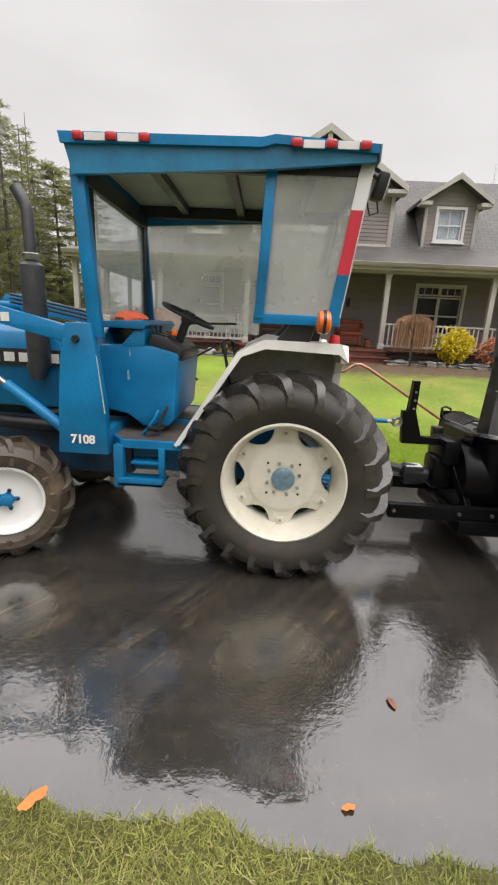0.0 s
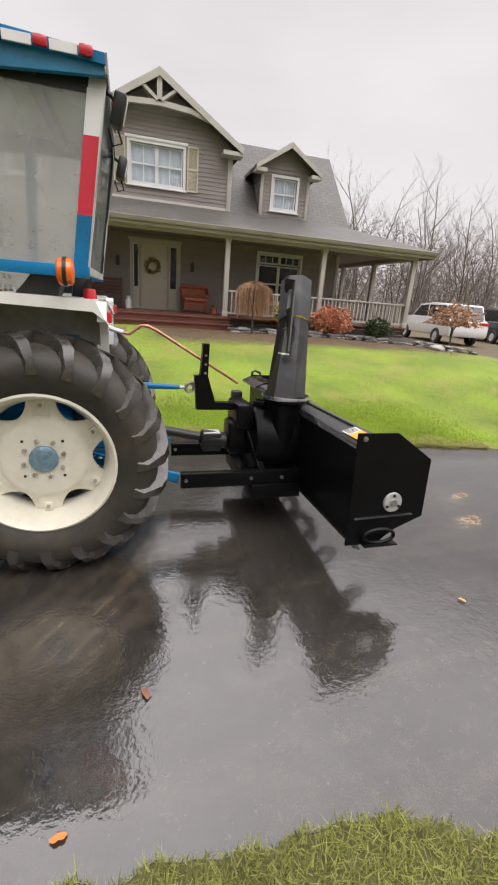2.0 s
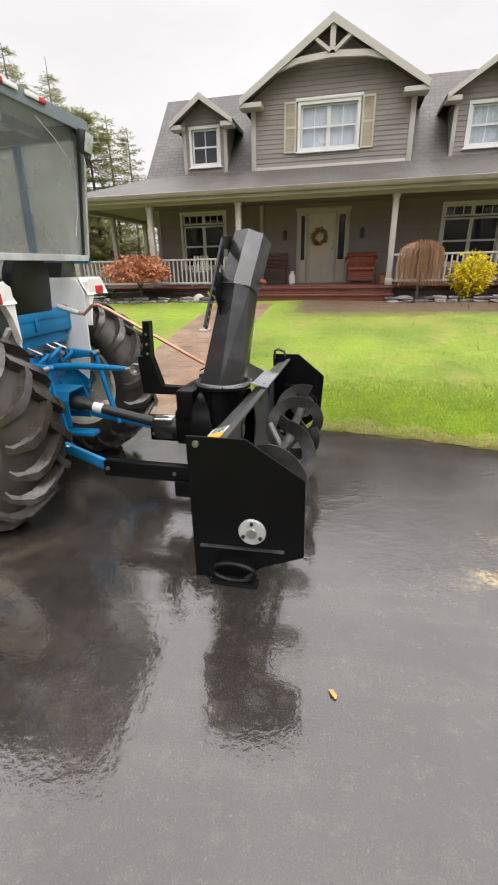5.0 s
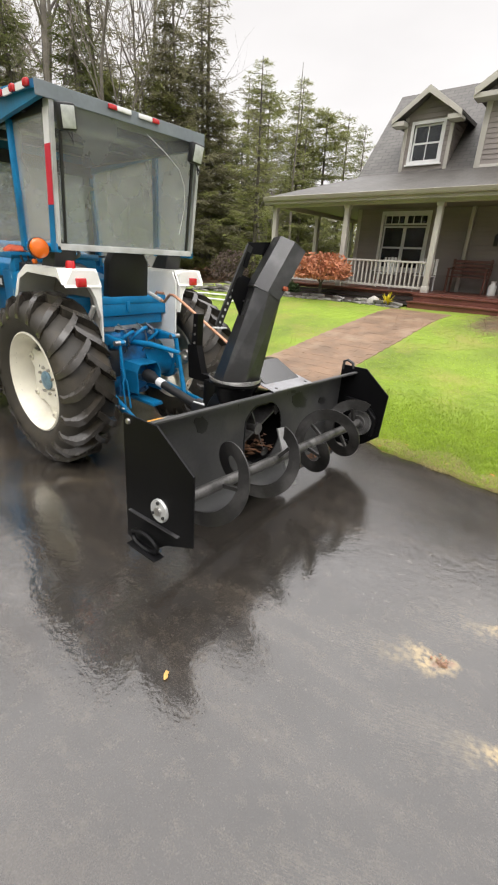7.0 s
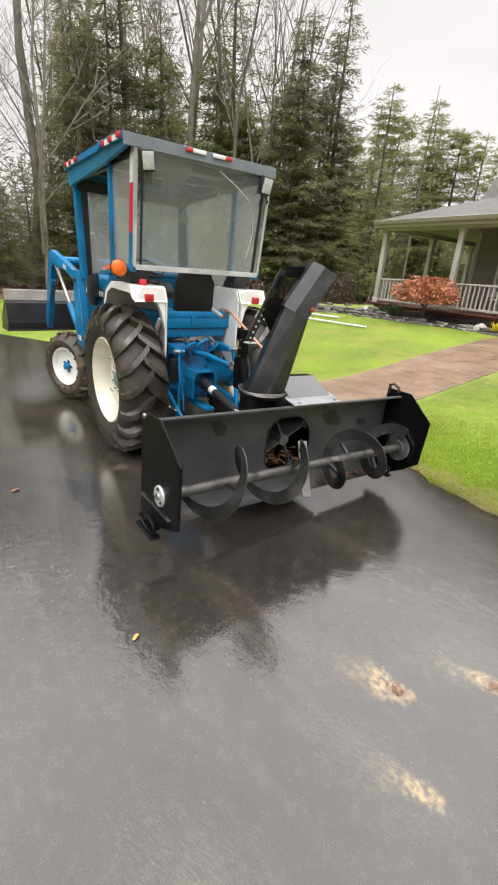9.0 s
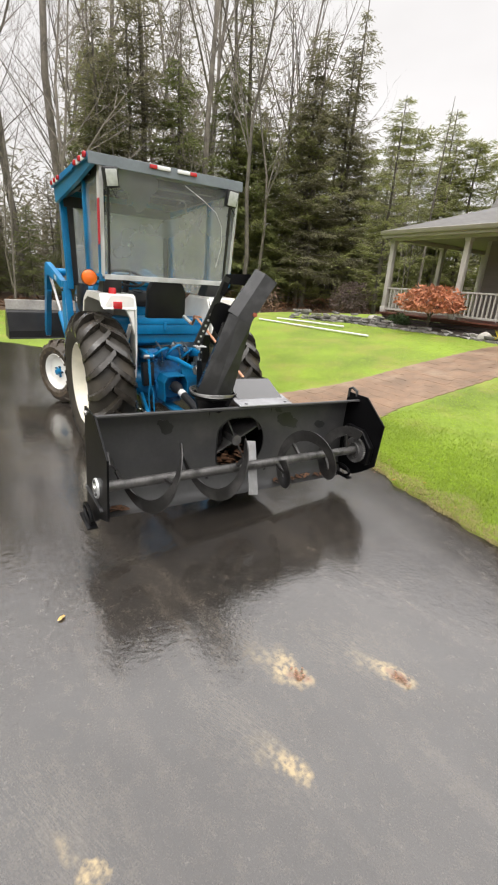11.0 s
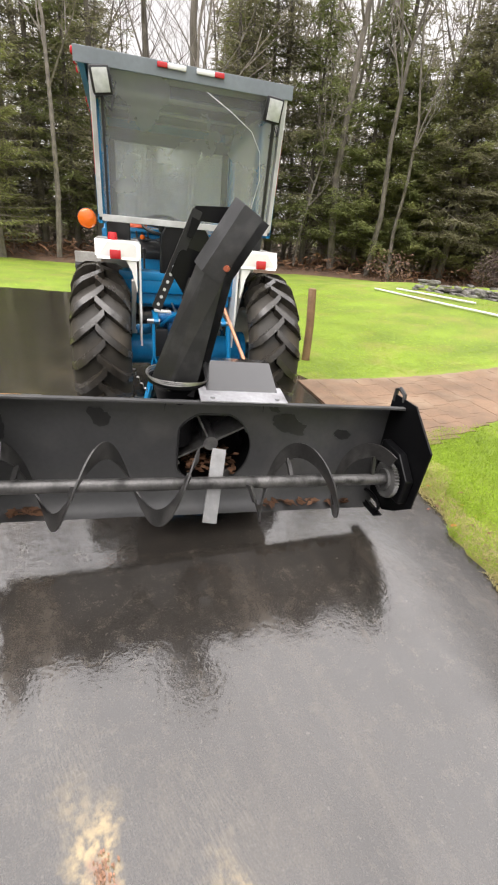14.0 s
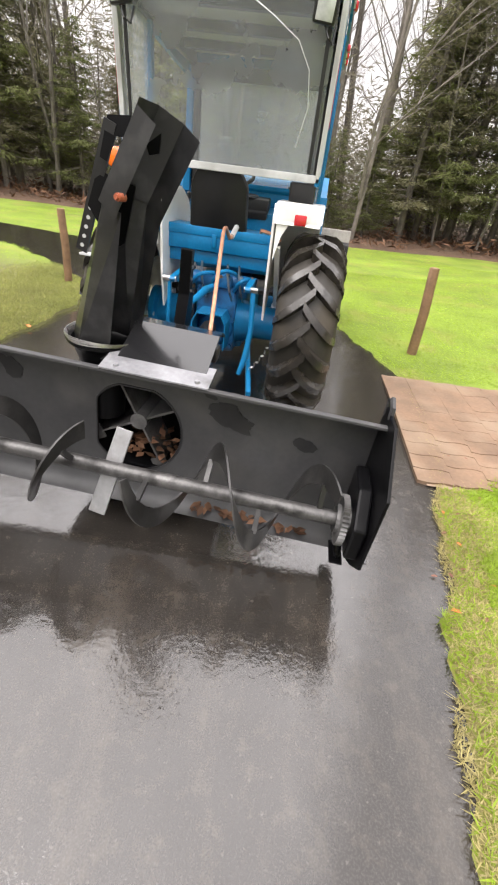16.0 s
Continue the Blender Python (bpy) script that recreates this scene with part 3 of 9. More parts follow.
    hairs = ramp(tex(9, 6, 0.7, along(0.4, 0.35, 0.06)), 0.45, 0.62, (0, 0, 0), (1, 1, 1))
    for x, y, a_, c_, t_ in SPLATS:
        c0, s0 = math.cos(t_), math.sin(t_)
        base = mix(times(spot(x - 0.2 * c0, y - 0.2 * s0, 0.42, 0.2, t_, 0.0), times(hairs, 0.3)), base, (0.17, 0.15, 0.115))
        base = mix(times(spot(x - 0.1 * c0, y - 0.1 * s0, a_ * 1.5, c_ * 1.1, t_, 0.15), times(grain, 0.5)), base, (0.25, 0.19, 0.1))
        base = mix(times(spot(x, y, a_, c_, t_, 0.55), times(grain, 0.8)), base, (0.34, 0.25, 0.115))
    for x, y in ((4.315, 3.575), (4.54, 3.96)):
        base = mix(times(spot(x, y, 0.062, 0.04, 0.45, 0.5), grain), base, (0.17, 0.085, 0.05))
    lines = ramp(tex(1.6, 7, 0.66, along(0.97, 1.6, 0.09)), 0.44, 0.64, (0, 0, 0), (0.6, 0.6, 0.6))
    lines = times(lines, ramp(tex(3.2, 5), 0.35, 0.65, (0.1, 0.1, 0.1), (1, 1, 1)))
    for x, y, a_, c_, t_ in ((0.75, 2.9, 0.95, 0.42, 0.97), (1.5, 2.98, 0.8, 0.34, 1.0), (-0.1, 2.9, 0.8, 0.5, 0.9), (1.85, 3.5, 0.5, 0.2, 0.75)):
        base = mix(times(spot(x, y, a_, c_, t_, 0.1), lines), base, (0.17, 0.135, 0.085))
    l.new(base, p.inputs["Base Color"])
    wet = ramp(pool, 0.38, 0.62, (0.03, 0.03, 0.03), (0.2, 0.2, 0.2))
    rough = mix(ramp(tex(11, 5), 0.42, 0.7, (0, 0, 0), (0.55, 0.55, 0.55)), wet, (0.3, 0.3, 0.3))
    l.new(rough, p.inputs["Roughness"])
    p.inputs["Specular IOR Level"].default_value = 0.2
    film = n.new("ShaderNodeMapRange")
    film.inputs["From Min"].default_value, film.inputs["From Max"].default_value = 0.3, 0.75
    film.inputs["To Min"].default_value, film.inputs["To Max"].default_value = 1.0, 0.84
    l.new(tex(3.5, 8, 0.7), film.inputs["Value"])
    # reflection strength set by region: full round the tractor, weaker towards the open end of the drive
    slant, sheen_fall = n.new("ShaderNodeVectorMath"), n.new("ShaderNodeMapRange")
    slant.operation = "DOT_PRODUCT"
    slant.inputs[1].default_value = (1, -0.35, 0)
    l.new(wc.outputs[0], slant.inputs[0])
    sheen_fall.interpolation_type = "SMOOTHSTEP"
    sheen_fall.inputs["From Min"].default_value, sheen_fall.inputs["From Max"].default_value = 2.1, 0.8
    sheen_fall.inputs["To Min"].default_value = 0.64
    l.new(slant.outputs["Value"], sheen_fall.inputs["Value"])
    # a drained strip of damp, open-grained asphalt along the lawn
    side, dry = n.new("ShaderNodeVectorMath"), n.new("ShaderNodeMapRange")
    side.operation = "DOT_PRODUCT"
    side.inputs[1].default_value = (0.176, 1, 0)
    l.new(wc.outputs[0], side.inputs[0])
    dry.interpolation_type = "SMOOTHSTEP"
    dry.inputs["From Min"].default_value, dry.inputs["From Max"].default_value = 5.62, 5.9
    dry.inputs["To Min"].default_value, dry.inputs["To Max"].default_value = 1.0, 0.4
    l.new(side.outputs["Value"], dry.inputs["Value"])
    l.new(times(times(film.outputs[0], sheen_fall.outputs[0]), dry.outputs[0]), p.inputs["Coat Weight"])
    p.inputs["Coat Roughness"].default_value = 0.02
    p.inputs["Coat IOR"].default_value = 2.05
    b1, b2, b3 = n.new("ShaderNodeBump"), n.new("ShaderNodeBump"), n.new("ShaderNodeBump")
    b1.inputs["Strength"].default_value, b1.inputs["Distance"].default_value = 0.14, 0.004
    b2.inputs["Strength"].default_value, b2.inputs["Distance"].default_value = 0.06, 0.02
    b3.inputs["Strength"].default_value, b3.inputs["Distance"].default_value = 0.24, 0.006
    l.new(tex(4, 3), b2.inputs["Height"])
    l.new(tex(20, 4), b3.inputs["Height"])
    # rain-pocked patches where the film is thin
    b4 = n.new("ShaderNodeBump")
    b4.inputs["Distance"].default_value = 0.0035
    l.new(ramp(tex(0.9, 4), 0.42, 0.66, (0.05, 0.05, 0.05), (0.5, 0.5, 0.5)), b4.inputs["Strength"])
    l.new(tex(52, 3), b4.inputs["Height"])
    l.new(b3.outputs[0], b4.inputs["Normal"])
    l.new(grit, b1.inputs["Height"])
    l.new(b2.outputs[0], b3.inputs["Normal"])
    l.new(b3.outputs[0], b1.inputs["Normal"])
    l.new(b1.outputs[0], p.inputs["Normal"])
    l.new(b4.outputs[0], p.inputs["Coat Normal"])
    return m


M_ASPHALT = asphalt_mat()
ACROSS = 30
d_verts, d_faces = [], []
for i, (a, b) in enumerate(zip(EDGE_A, EDGE_B)):
    for k in range(ACROSS + 1):
        q = a + (b - a) * k / ACROSS
        lip = -0.012 if k in (0, ACROSS) else 0.0
        d_verts.append((q[0], q[1], lip + 0.004 * noise.noise((q[0] * 0.7, q[1] * 0.7, 3.0))))
for i in range(len(EDGE_A) - 1):
    for k in range(ACROSS):
        o = i * (ACROSS + 1) + k
        d_faces.append((o, o + 1, o + ACROSS + 2, o + ACROSS + 1))
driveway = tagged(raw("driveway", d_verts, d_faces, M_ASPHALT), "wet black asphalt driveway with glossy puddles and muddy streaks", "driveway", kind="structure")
driveway.data.shade_smooth()

# woodland floor: brown leaf litter beyond the lawn
def wood_edge(y):
    return -14.4 + 0.55 * math.sin(y * 0.35) + 0.4 * noise.noise((y * 0.6, 0, 0)) + (max(0, y - 11) * 0.35)


w_verts, w_faces = [], []
wy = [-60, -40, -28] + list(np.arange(-20, 30, 0.5)) + [34, 45, 70]
for y in wy:
    e = wood_edge(min(max(y, -20), 30))
    for k, x in enumerate((e, e - 0.5, e - 2, e - 6, e - 14, e - 30, -90)):
        w_verts.append((x, y, gzf(x, y) + 0.012 + (0.02 + 0.1 * min(k, 3) + 0.06 * noise.noise((x, y, 0)))* (k > 0)))
for j in range(len(wy) - 1):
    for k in range(6):
        o = j * 7 + k
        w_faces.append((o, o + 1, o + 8, o + 7))
M_FLOOR = mat("leaf_litter_floor", (0.11, 0.065, 0.04), 0.8, vary=0.4, scale=1.5, fine=22, bump=0.8, stain=(0.05, 0.04, 0.025), stain_amount=0.6)
tagged(raw("woodland_floor", w_verts, w_faces, M_FLOOR), "brown leaf litter on the woodland floor", "ground", kind="structure")


def blades(name, count, x0, x1, y0, y1, height, width, material, seed, label, keep, skip_drive=True, lean=0.5, short=False):
    """Upright grass blades, each a bent sliver."""
    r = np.random.default_rng(seed)
    x, y = r.uniform(x0, x1, count), r.uniform(y0, y1, count)
    ok = keep(x, y)
    if skip_drive:
        ok &= ~inside(DRIVE_POLY, x, y)
    x, y = x[ok], y[ok]
    k = len(x)
    h = height * r.uniform(0.45, 1.25, k)
    t = r.uniform(0, 2 * np.pi, k)
    a = t + np.pi / 2 + r.uniform(-0.5, 0.5, k)
    wv = np.stack([np.cos(a), np.sin(a), np.zeros(k)], 1) * (width * r.uniform(0.6, 1.3, k))[:, None]
    ln = np.stack([np.cos(t), np.sin(t), np.zeros(k)], 1) * (h * r.uniform(0.65 * lean if lean > 2.3 else 0, lean, k))[:, None]
    base = np.stack([x, y, gz(x, y) + (0.011 if skip_drive else 0.004)], 1)
    up = np.zeros((k, 3))
    up[:, 2] = h
    if short:
        v = np.stack([base - wv, base + wv, base + up + ln * 1.4], 1).reshape(-1, 3)
        return tagged(raw(name, v.tolist(), np.arange(3 * k).reshape(-1, 3).tolist(), material), label, "grass", kind="stuff")
    v = np.stack([base - wv, base + wv, base + up * 0.6 + ln * 0.4 + wv * 0.7, base + up * 0.6 + ln * 0.4 - wv * 0.7, base + up + ln * 1.4], 1).reshape(-1, 3)
    o = np.arange(k) * 5
    quads = np.stack([o, o + 1, o + 2, o + 3], 1).tolist()
    tris = np.stack([o + 3, o + 2, o + 4], 1).tolist()
    return tagged(raw(name, v.tolist(), quads + tris, material), label, "grass", kind="stuff")


not_walk = lambda x, y: ~((x > 0.14) & (x < 1.74 + 0.4 * smooth01(6.6, 5.8, y)) & (y > 5.3))
def verge(x, y):
    """Thick beside the drive, thinning out away from it."""
    r = np.random.default_rng(21).uniform(0, 1, len(x))
    return r < smooth01(-0.2, 1.0, y) * smooth01(-3.4, -2.0, x) * smooth01(7.0, 4.6, x)


blades("grass", 560000, -3.4, 7.0, -0.2, 2.25, 0.022, 0.0026, M_DRYGRASS, 1, "tufty yellow-green grass along the drive's edge", verge, lean=1.5, short=True)
blades("grass", 70000, -3.4, 7.0, -0.2, 2.25, 0.02, 0.0024, M_STRAWGRASS, 11, "dead straw-brown grass in the verge", lambda x, y: verge(x, y) & (np.sin(x * 2.3) * np.sin(y * 3.7 + 1) > -0.2), lean=2.2, short=True)
def thin_east(x, y):
    """Lawn off the walk, thinning out to the east."""
    return not_walk(x, y) & (np.random.default_rng(22).uniform(0, 1, len(x)) < smooth01(13.0, 8.0, x))


def fading(x, y, near, far):
    """A thinning-out of blades between two distances from the drive."""
    return np.random.default_rng(24).uniform(0, 1, len(x)) < smooth01(near, far, y)


blades("grass", 240000, -7, 13, 4.4, 9.6, 0.013, 0.0045, M_LAWN, 2, "short bright green lawn grass beside the drive", lambda x, y: thin_east(x, y) & fading(x, y, 9.6, 7.2), lean=3.0, short=True)
def by_far_edge(x, y):
    """A ragged strip of tired grass where the lawn meets the drive."""
    e = np.interp(x, [p[0] for p in FAR_EDGE[::-1]][6:], [p[1] for p in FAR_EDGE[::-1]][6:])
    return (y - e < 0.18 + 0.25 * np.abs(np.sin(x * 2.1) * np.sin(x * 5.3 + 1))) & (y - e > 0.01 - 0.04 * np.abs(np.sin(x * 7.3) * np.sin(x * 3.1))) & (not_walk(x, y) | (y - e < 0.05))


blades("grass", 150000, 0.5, 6.0, 4.9, 6.4, 0.02, 0.0028, M_STRAWGRASS, 9, "yellowed grass and dead stalks on the drive's edge", by_far_edge, skip_drive=False, lean=2.2, short=True)
blades("grass", 170000, 1.4, 6.6, 5.0, 7.6, 0.024, 0.0028, M_LAWN, 12, "tufted bright green grass along the drive", lambda x, y: not_walk(x, y) & ~(by_far_edge(x, y) & (np.random.default_rng(26).uniform(0, 1, len(x)) < 0.8)) & (np.random.default_rng(23).uniform(0, 1, len(x)) < smooth01(7.6, 6.2, y) * smooth01(6.6, 5.2, x)), lean=1.8, short=True)
def worn(x, y):
    """Thin, leaf-strewn ground before the planting bed."""
    front = 10.95 + 0.35 * np.sin(x * 1.1 + 0.6) + 0.2 * np.sin(x * 3.7) + 0.1 * np.sin(x * 9.1)
    return (y > front + np.random.default_rng(27).normal(0, 0.16, len(x))) & (x > 2.3)


blades("grass", 110000, -12, 13, 7.2, 13.4, 0.012, 0.008, M_LAWN, 3, "short bright green lawn grass below the house", lambda x, y: thin_east(x, y) & ~worn(x, y) & fading(x, y, 7.2, 9.6) & (y < 13.3 - 0.03 * (x - 2.5) ** 2 + 0.25), lean=2.4, short=True)
blades("leaf_litter", 34000, 2.3, 10.8, 9.8, 13.3, 0.008, 0.012, M_LITTER, 14, "brown leaves and bare soil before the planting bed", worn, lean=3.0, short=True)
blades("grass", 80000, -14, -1, -6, 9.2, 0.012, 0.009, M_LAWN, 4, "short bright green lawn grass by the woods", lambda x, y: (np.random.default_rng(25).uniform(0, 1, len(x)) < smooth01(-3.5, -7.5, x)) | (y < 1.8), lean=2.4, short=True)


# ---- the house ----
WALL_Y, DECK_Z, EAVE_Z = 16.0, 0.97, 3.16
HX0, HX1 = -2.75, 8.85
house = thing("house", (3.05, 16.0, 0.5), "taupe clapboard house with cream trim, gable, two dormers and wraparound porch", "house")


def span_minus(a, b, holes):
    """What is left of a stretch after cutting out holes."""
    out = [(a, b)]
    for h0, h1 in holes:
        nxt = []
        for s, e in out:
            if h1 <= s or h0 >= e:
                nxt.append((s, e))
            else:
                if h0 - s > 0.02:
                    nxt.append((s, h0))
                if e - h1 > 0.02:
                    nxt.append((h1, e))
        out = nxt
    return out


BOARD = 0.115


def siding(wall, y, z0, z1, limits, holes=(), proud=0.018):
    """Lapped boards on a wall facing the drive; limits(z) gives the two ends, holes are (x0, x1, z0, z1)."""
    z = z0
    while z < z1 - 0.01:
        top = min(z + BOARD, z1)
        lo, hi = limits(z + BOARD * 0.5)
        if hi - lo > 0.05:
            for a, b in span_minus(lo, hi, [(h[0], h[1]) for h in holes if h[2] < top - 0.02 and h[3] > z + 0.02]):
                bm = bmesh.new()
                prism(bm, [(y, z), (y - proud, z + 0.002), (y - 0.004, top + 0.004), (y, top + 0.004)], "x", a, b)
                part("siding_board", bm, M_SIDING, wall, smooth=0)
        z = top


def side_siding(wall, x, sign, z0, z1, y_of):
    """Lapped boards on a wall that faces sideways."""
    z = z0
    while z < z1 - 0.01:
        top = min(z + BOARD, z1)
        a, b = y_of(z + BOARD * 0.5)
        if b - a > 0.05:
            bm = bmesh.new()
            prism(bm, [(x, z), (x + sign * 0.018, z + 0.002), (x + sign * 0.004, top + 0.004), (x, top + 0.004)], "y", a, b)
            part("siding_board", bm, M_SIDING, wall, smooth=0)
        z = top


def wall_slab(name, y, x0, x1, z0, z1, holes, label=""):
    """A wall core 0.14 m thick with its openings cut through."""
    bm = bmesh.new()
    xs = sorted({x0, x1, *[v for h in holes for v in h[:2]]})
    zs = sorted({z0, z1, *[v for h in holes for v in h[2:]]})
    for a, b in zip(xs, xs[1:]):
        for c, d in zip(zs, zs[1:]):
            mx, mz = (a + b) / 2, (c + d) / 2
            if not any(h[0] < mx < h[1] and h[2] < mz < h[3] for h in holes):
                box(bm, a, b, y, y + 0.14, c, d)
    bmesh.ops.remove_doubles(bm, verts=bm.verts[:], dist=0.0005)
    return part(name, bm, M_SIDING, house, label, smooth=0)


def ring(bm, x0, x1, z0, z1, w, y0, y1, bevel=0.0):
    """A rectangular frame in one piece."""
    out = [(x0, z0), (x1, z0), (x1, z1), (x0, z1)]
    inn = [(x0 + w, z0 + w), (x1 - w, z0 + w), (x1 - w, z1 - w), (x0 + w, z1 - w)]
    v = [[bm.verts.new((x, y, z)) for x, z in loop] for y in (y0, y1) for loop in (out, inn)]
    for k in range(4):
        j = (k + 1) % 4
        bm.faces.new((v[0][k], v[0][j], v[1][j], v[1][k]))
        bm.faces.new((v[2][j], v[2][k], v[3][k], v[3][j]))
        bm.faces.new((v[0][j], v[0][k], v[2][k], v[2][j]))
        bm.faces.new((v[1][k], v[1][j], v[3][j], v[3][k]))


def window(x0, x1, z0, z1, y, sashes=1, transom=0.0, head=False, bars=True, curtain=False):
    """A trimmed sash window: casing, sill, sash frames with bars, a pane each and a dim room behind."""
    win = thing("window", (x0, y, z0), "", "")
    win.parent = house
    win.location = Vector((x0, y, z0)) - world_of(house)
    del_keys = [k for k in ("label", "category") if k in win]
    for k in del_keys:
        del win[k]
    bm = bmesh.new()
    ring(bm, x0 - 0.08, x1 + 0.08, z0 - 0.06, z1 + 0.08, 0.08, y - 0.035, y + 0.03)
    part("casing", bm, M_WTRIM, win)
    if head:
        bm = bmesh.new()
        box(bm, x0 - 0.14, x1 + 0.14, y - 0.06, y + 0.02, z1 + 0.08, z1 + 0.16, 0.01)
        part("head_trim", bm, M_WTRIM, win)
    bm = bmesh.new()
    box(bm, x0 - 0.12, x1 + 0.12, y - 0.07, y + 0.02, z0 - 0.1, z0 - 0.06, 0.008)
    part("sill", bm, M_WTRIM, win)
    w = (x1 - x0) / sashes
    ztop = z1 - transom
    for i in range(sashes):
        a, b = x0 + i * w, x0 + (i + 1) * w
        mid = (z0 + ztop) / 2
        for lo, hi, yy in ((z0, mid + 0.02, y + 0.035), (mid - 0.02, ztop, y + 0.055)):
            bm = bmesh.new()
            ring(bm, a + 0.005, b - 0.005, lo, hi, 0.045, yy - 0.015, yy + 0.015)
            if bars:
                box(bm, (a + b) / 2 - 0.011, (a + b) / 2 + 0.011, yy - 0.008, yy + 0.008, lo + 0.04, hi - 0.04)
            part("sash", bm, M_WTRIM, win)
            bm = bmesh.new()
            box(bm, a + 0.045, b - 0.045, yy - 0.003, yy + 0.003, lo + 0.04, hi - 0.04)
            part("pane", bm, M_CLEARPANE if curtain else M_PANE, win, smooth=0).visible_shadow = False
        if transom:
            bm = bmesh.new()
            ring(bm, a + 0.005, b - 0.005, ztop + 0.03, z1, 0.045, y + 0.03, y + 0.06)
            for k in (1, 2):
                xx = a + w * k / 3
                box(bm, xx - 0.011, xx + 0.011, y + 0.037, y + 0.053, ztop + 0.06, z1 - 0.03)
            part("transom", bm, M_WTRIM, win)
            bm = bmesh.new()
            box(bm, a + 0.04, b - 0.04, y + 0.04, y + 0.046, ztop + 0.06, z1 - 0.04)
            part("pane", bm, M_PANE, win, smooth=0).visible_shadow = False
    if curtain:
        bm = bmesh.new()
        n = 26
        vs = [[bm.verts.new((x0 + (x1 - x0) * k / n, y + 0.1 + 0.012 * math.sin(k * 1.9), zz)) for k in range(n + 1)] for zz in (z0, z1)]
        for k in range(n):
            bm.faces.new((vs[0][k], vs[0][k + 1], vs[1][k + 1], vs[1][k]))
        part("curtain", bm, M_CURTAIN, win)
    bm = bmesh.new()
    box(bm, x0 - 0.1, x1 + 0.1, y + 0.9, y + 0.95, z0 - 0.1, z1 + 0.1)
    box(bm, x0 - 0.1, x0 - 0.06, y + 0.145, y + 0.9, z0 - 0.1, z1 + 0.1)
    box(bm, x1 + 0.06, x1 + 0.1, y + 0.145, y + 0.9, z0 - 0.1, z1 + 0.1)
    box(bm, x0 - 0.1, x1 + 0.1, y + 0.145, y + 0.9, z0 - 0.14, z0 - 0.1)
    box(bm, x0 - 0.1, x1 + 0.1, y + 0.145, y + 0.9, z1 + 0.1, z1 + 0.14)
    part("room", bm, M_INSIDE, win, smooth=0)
    return win


def shutter(x0, x1, z0, z1, y):
    bm = bmesh.new()
    ring(bm, x0, x1, z0, z1, 0.045, y - 0.05, y - 0.018)
    box(bm, x0 + 0.04, x1 - 0.04, y - 0.05, y - 0.018, (z0 + z1) / 2 - 0.03, (z0 + z1) / 2 + 0.03)
    z = z0 + 0.05
    while z < z1 - 0.06:
        prism(bm, [(y - 0.046, z), (y - 0.022, z + 0.03), (y - 0.02, z + 0.036), (y - 0.044, z + 0.006)], "x", x0 + 0.04, x1 - 0.04)
        z += 0.034
    part("shutter", bm, M_SHUTTER, house, smooth=0)


# ground-floor front wall
F_HOLES = [(-1.88, -0.52, 1.5, 3.02), (5.95, 7.42, 1.45, 2.96), (1.86, 3.26, 0.97, 2.9)]
front = wall_slab("wall", WALL_Y, HX0, HX1, 0.5, 4.05, F_HOLES, "taupe lap-sided front wall")
siding(front, WALL_Y, 0.6, 3.5, lambda z: (HX0, HX1), [(h[0] - 0.08, h[1] + 0.08, h[2] - 0.06, h[3] + 0.08) for h in F_HOLES])
bm = bmesh.new()
for xa, xb in ((HX0, HX0 + 0.14), (HX1 - 0.14, HX1)):
    box(bm, xa, xb, WALL_Y + 0.14, 23.0, 0.5, 4.05)
box(bm, HX0 + 0.14, HX1 - 0.14, 22.86, 23.0, 0.5, 4.05)
part("wall", bm, M_SIDING, house, smooth=0)
bm = bmesh.new()
for xa in (HX0 - 0.025, HX1 - 0.09):
    bm = bmesh.new()
    box(bm, xa, xa + 0.115, WALL_Y - 0.035, WALL_Y + 0.02, 0.5, 4.0, 0.004)
    part("corner_trim", bm, M_TRIM, house)
window(-1.88, -0.52, 1.5, 3.02, WALL_Y, 2, 0.32, bars=False)
window(5.95, 7.42, 1.45, 2.96, WALL_Y, 2, 0.32, bars=False)

# front door with sidelights
door = thing("door", (2.5, 16.0, 0.97), "", "")
for k in ("label", "category"):
    if k in door:
        del door[k]
door.parent, door.location = house, Vector((2.5, 16.0, 0.97)) - world_of(house)
door["label"] = "cream panelled front door with sidelights"
bm = bmesh.new()
ring(bm, 1.78, 3.34, 0.9, 2.98, 0.09, WALL_Y - 0.04, WALL_Y + 0.06)
box(bm, 1.74, 3.38, WALL_Y - 0.07, WALL_Y + 0.02, 2.98, 3.06, 0.01)
for x in (2.09, 2.96):
    box(bm, x - 0.035, x + 0.035, WALL_Y - 0.03, WALL_Y + 0.06, 0.98, 2.9, 0.004)
part("casing", bm, M_TRIM, door)
bm = bmesh.new()
box(bm, 2.125, 2.925, WALL_Y + 0.01, WALL_Y + 0.06, 0.98, 2.89, 0.004)
for x0, x1 in ((2.2, 2.48), (2.56, 2.85)):
    for z0, z1 in ((1.1, 1.55), (1.65, 2.3), (2.4, 2.78)):
        ring(bm, x0, x1, z0, z1, 0.03, WALL_Y - 0.002, WALL_Y + 0.012)
leafd = part("leaf", bm, M_DOOR, door)
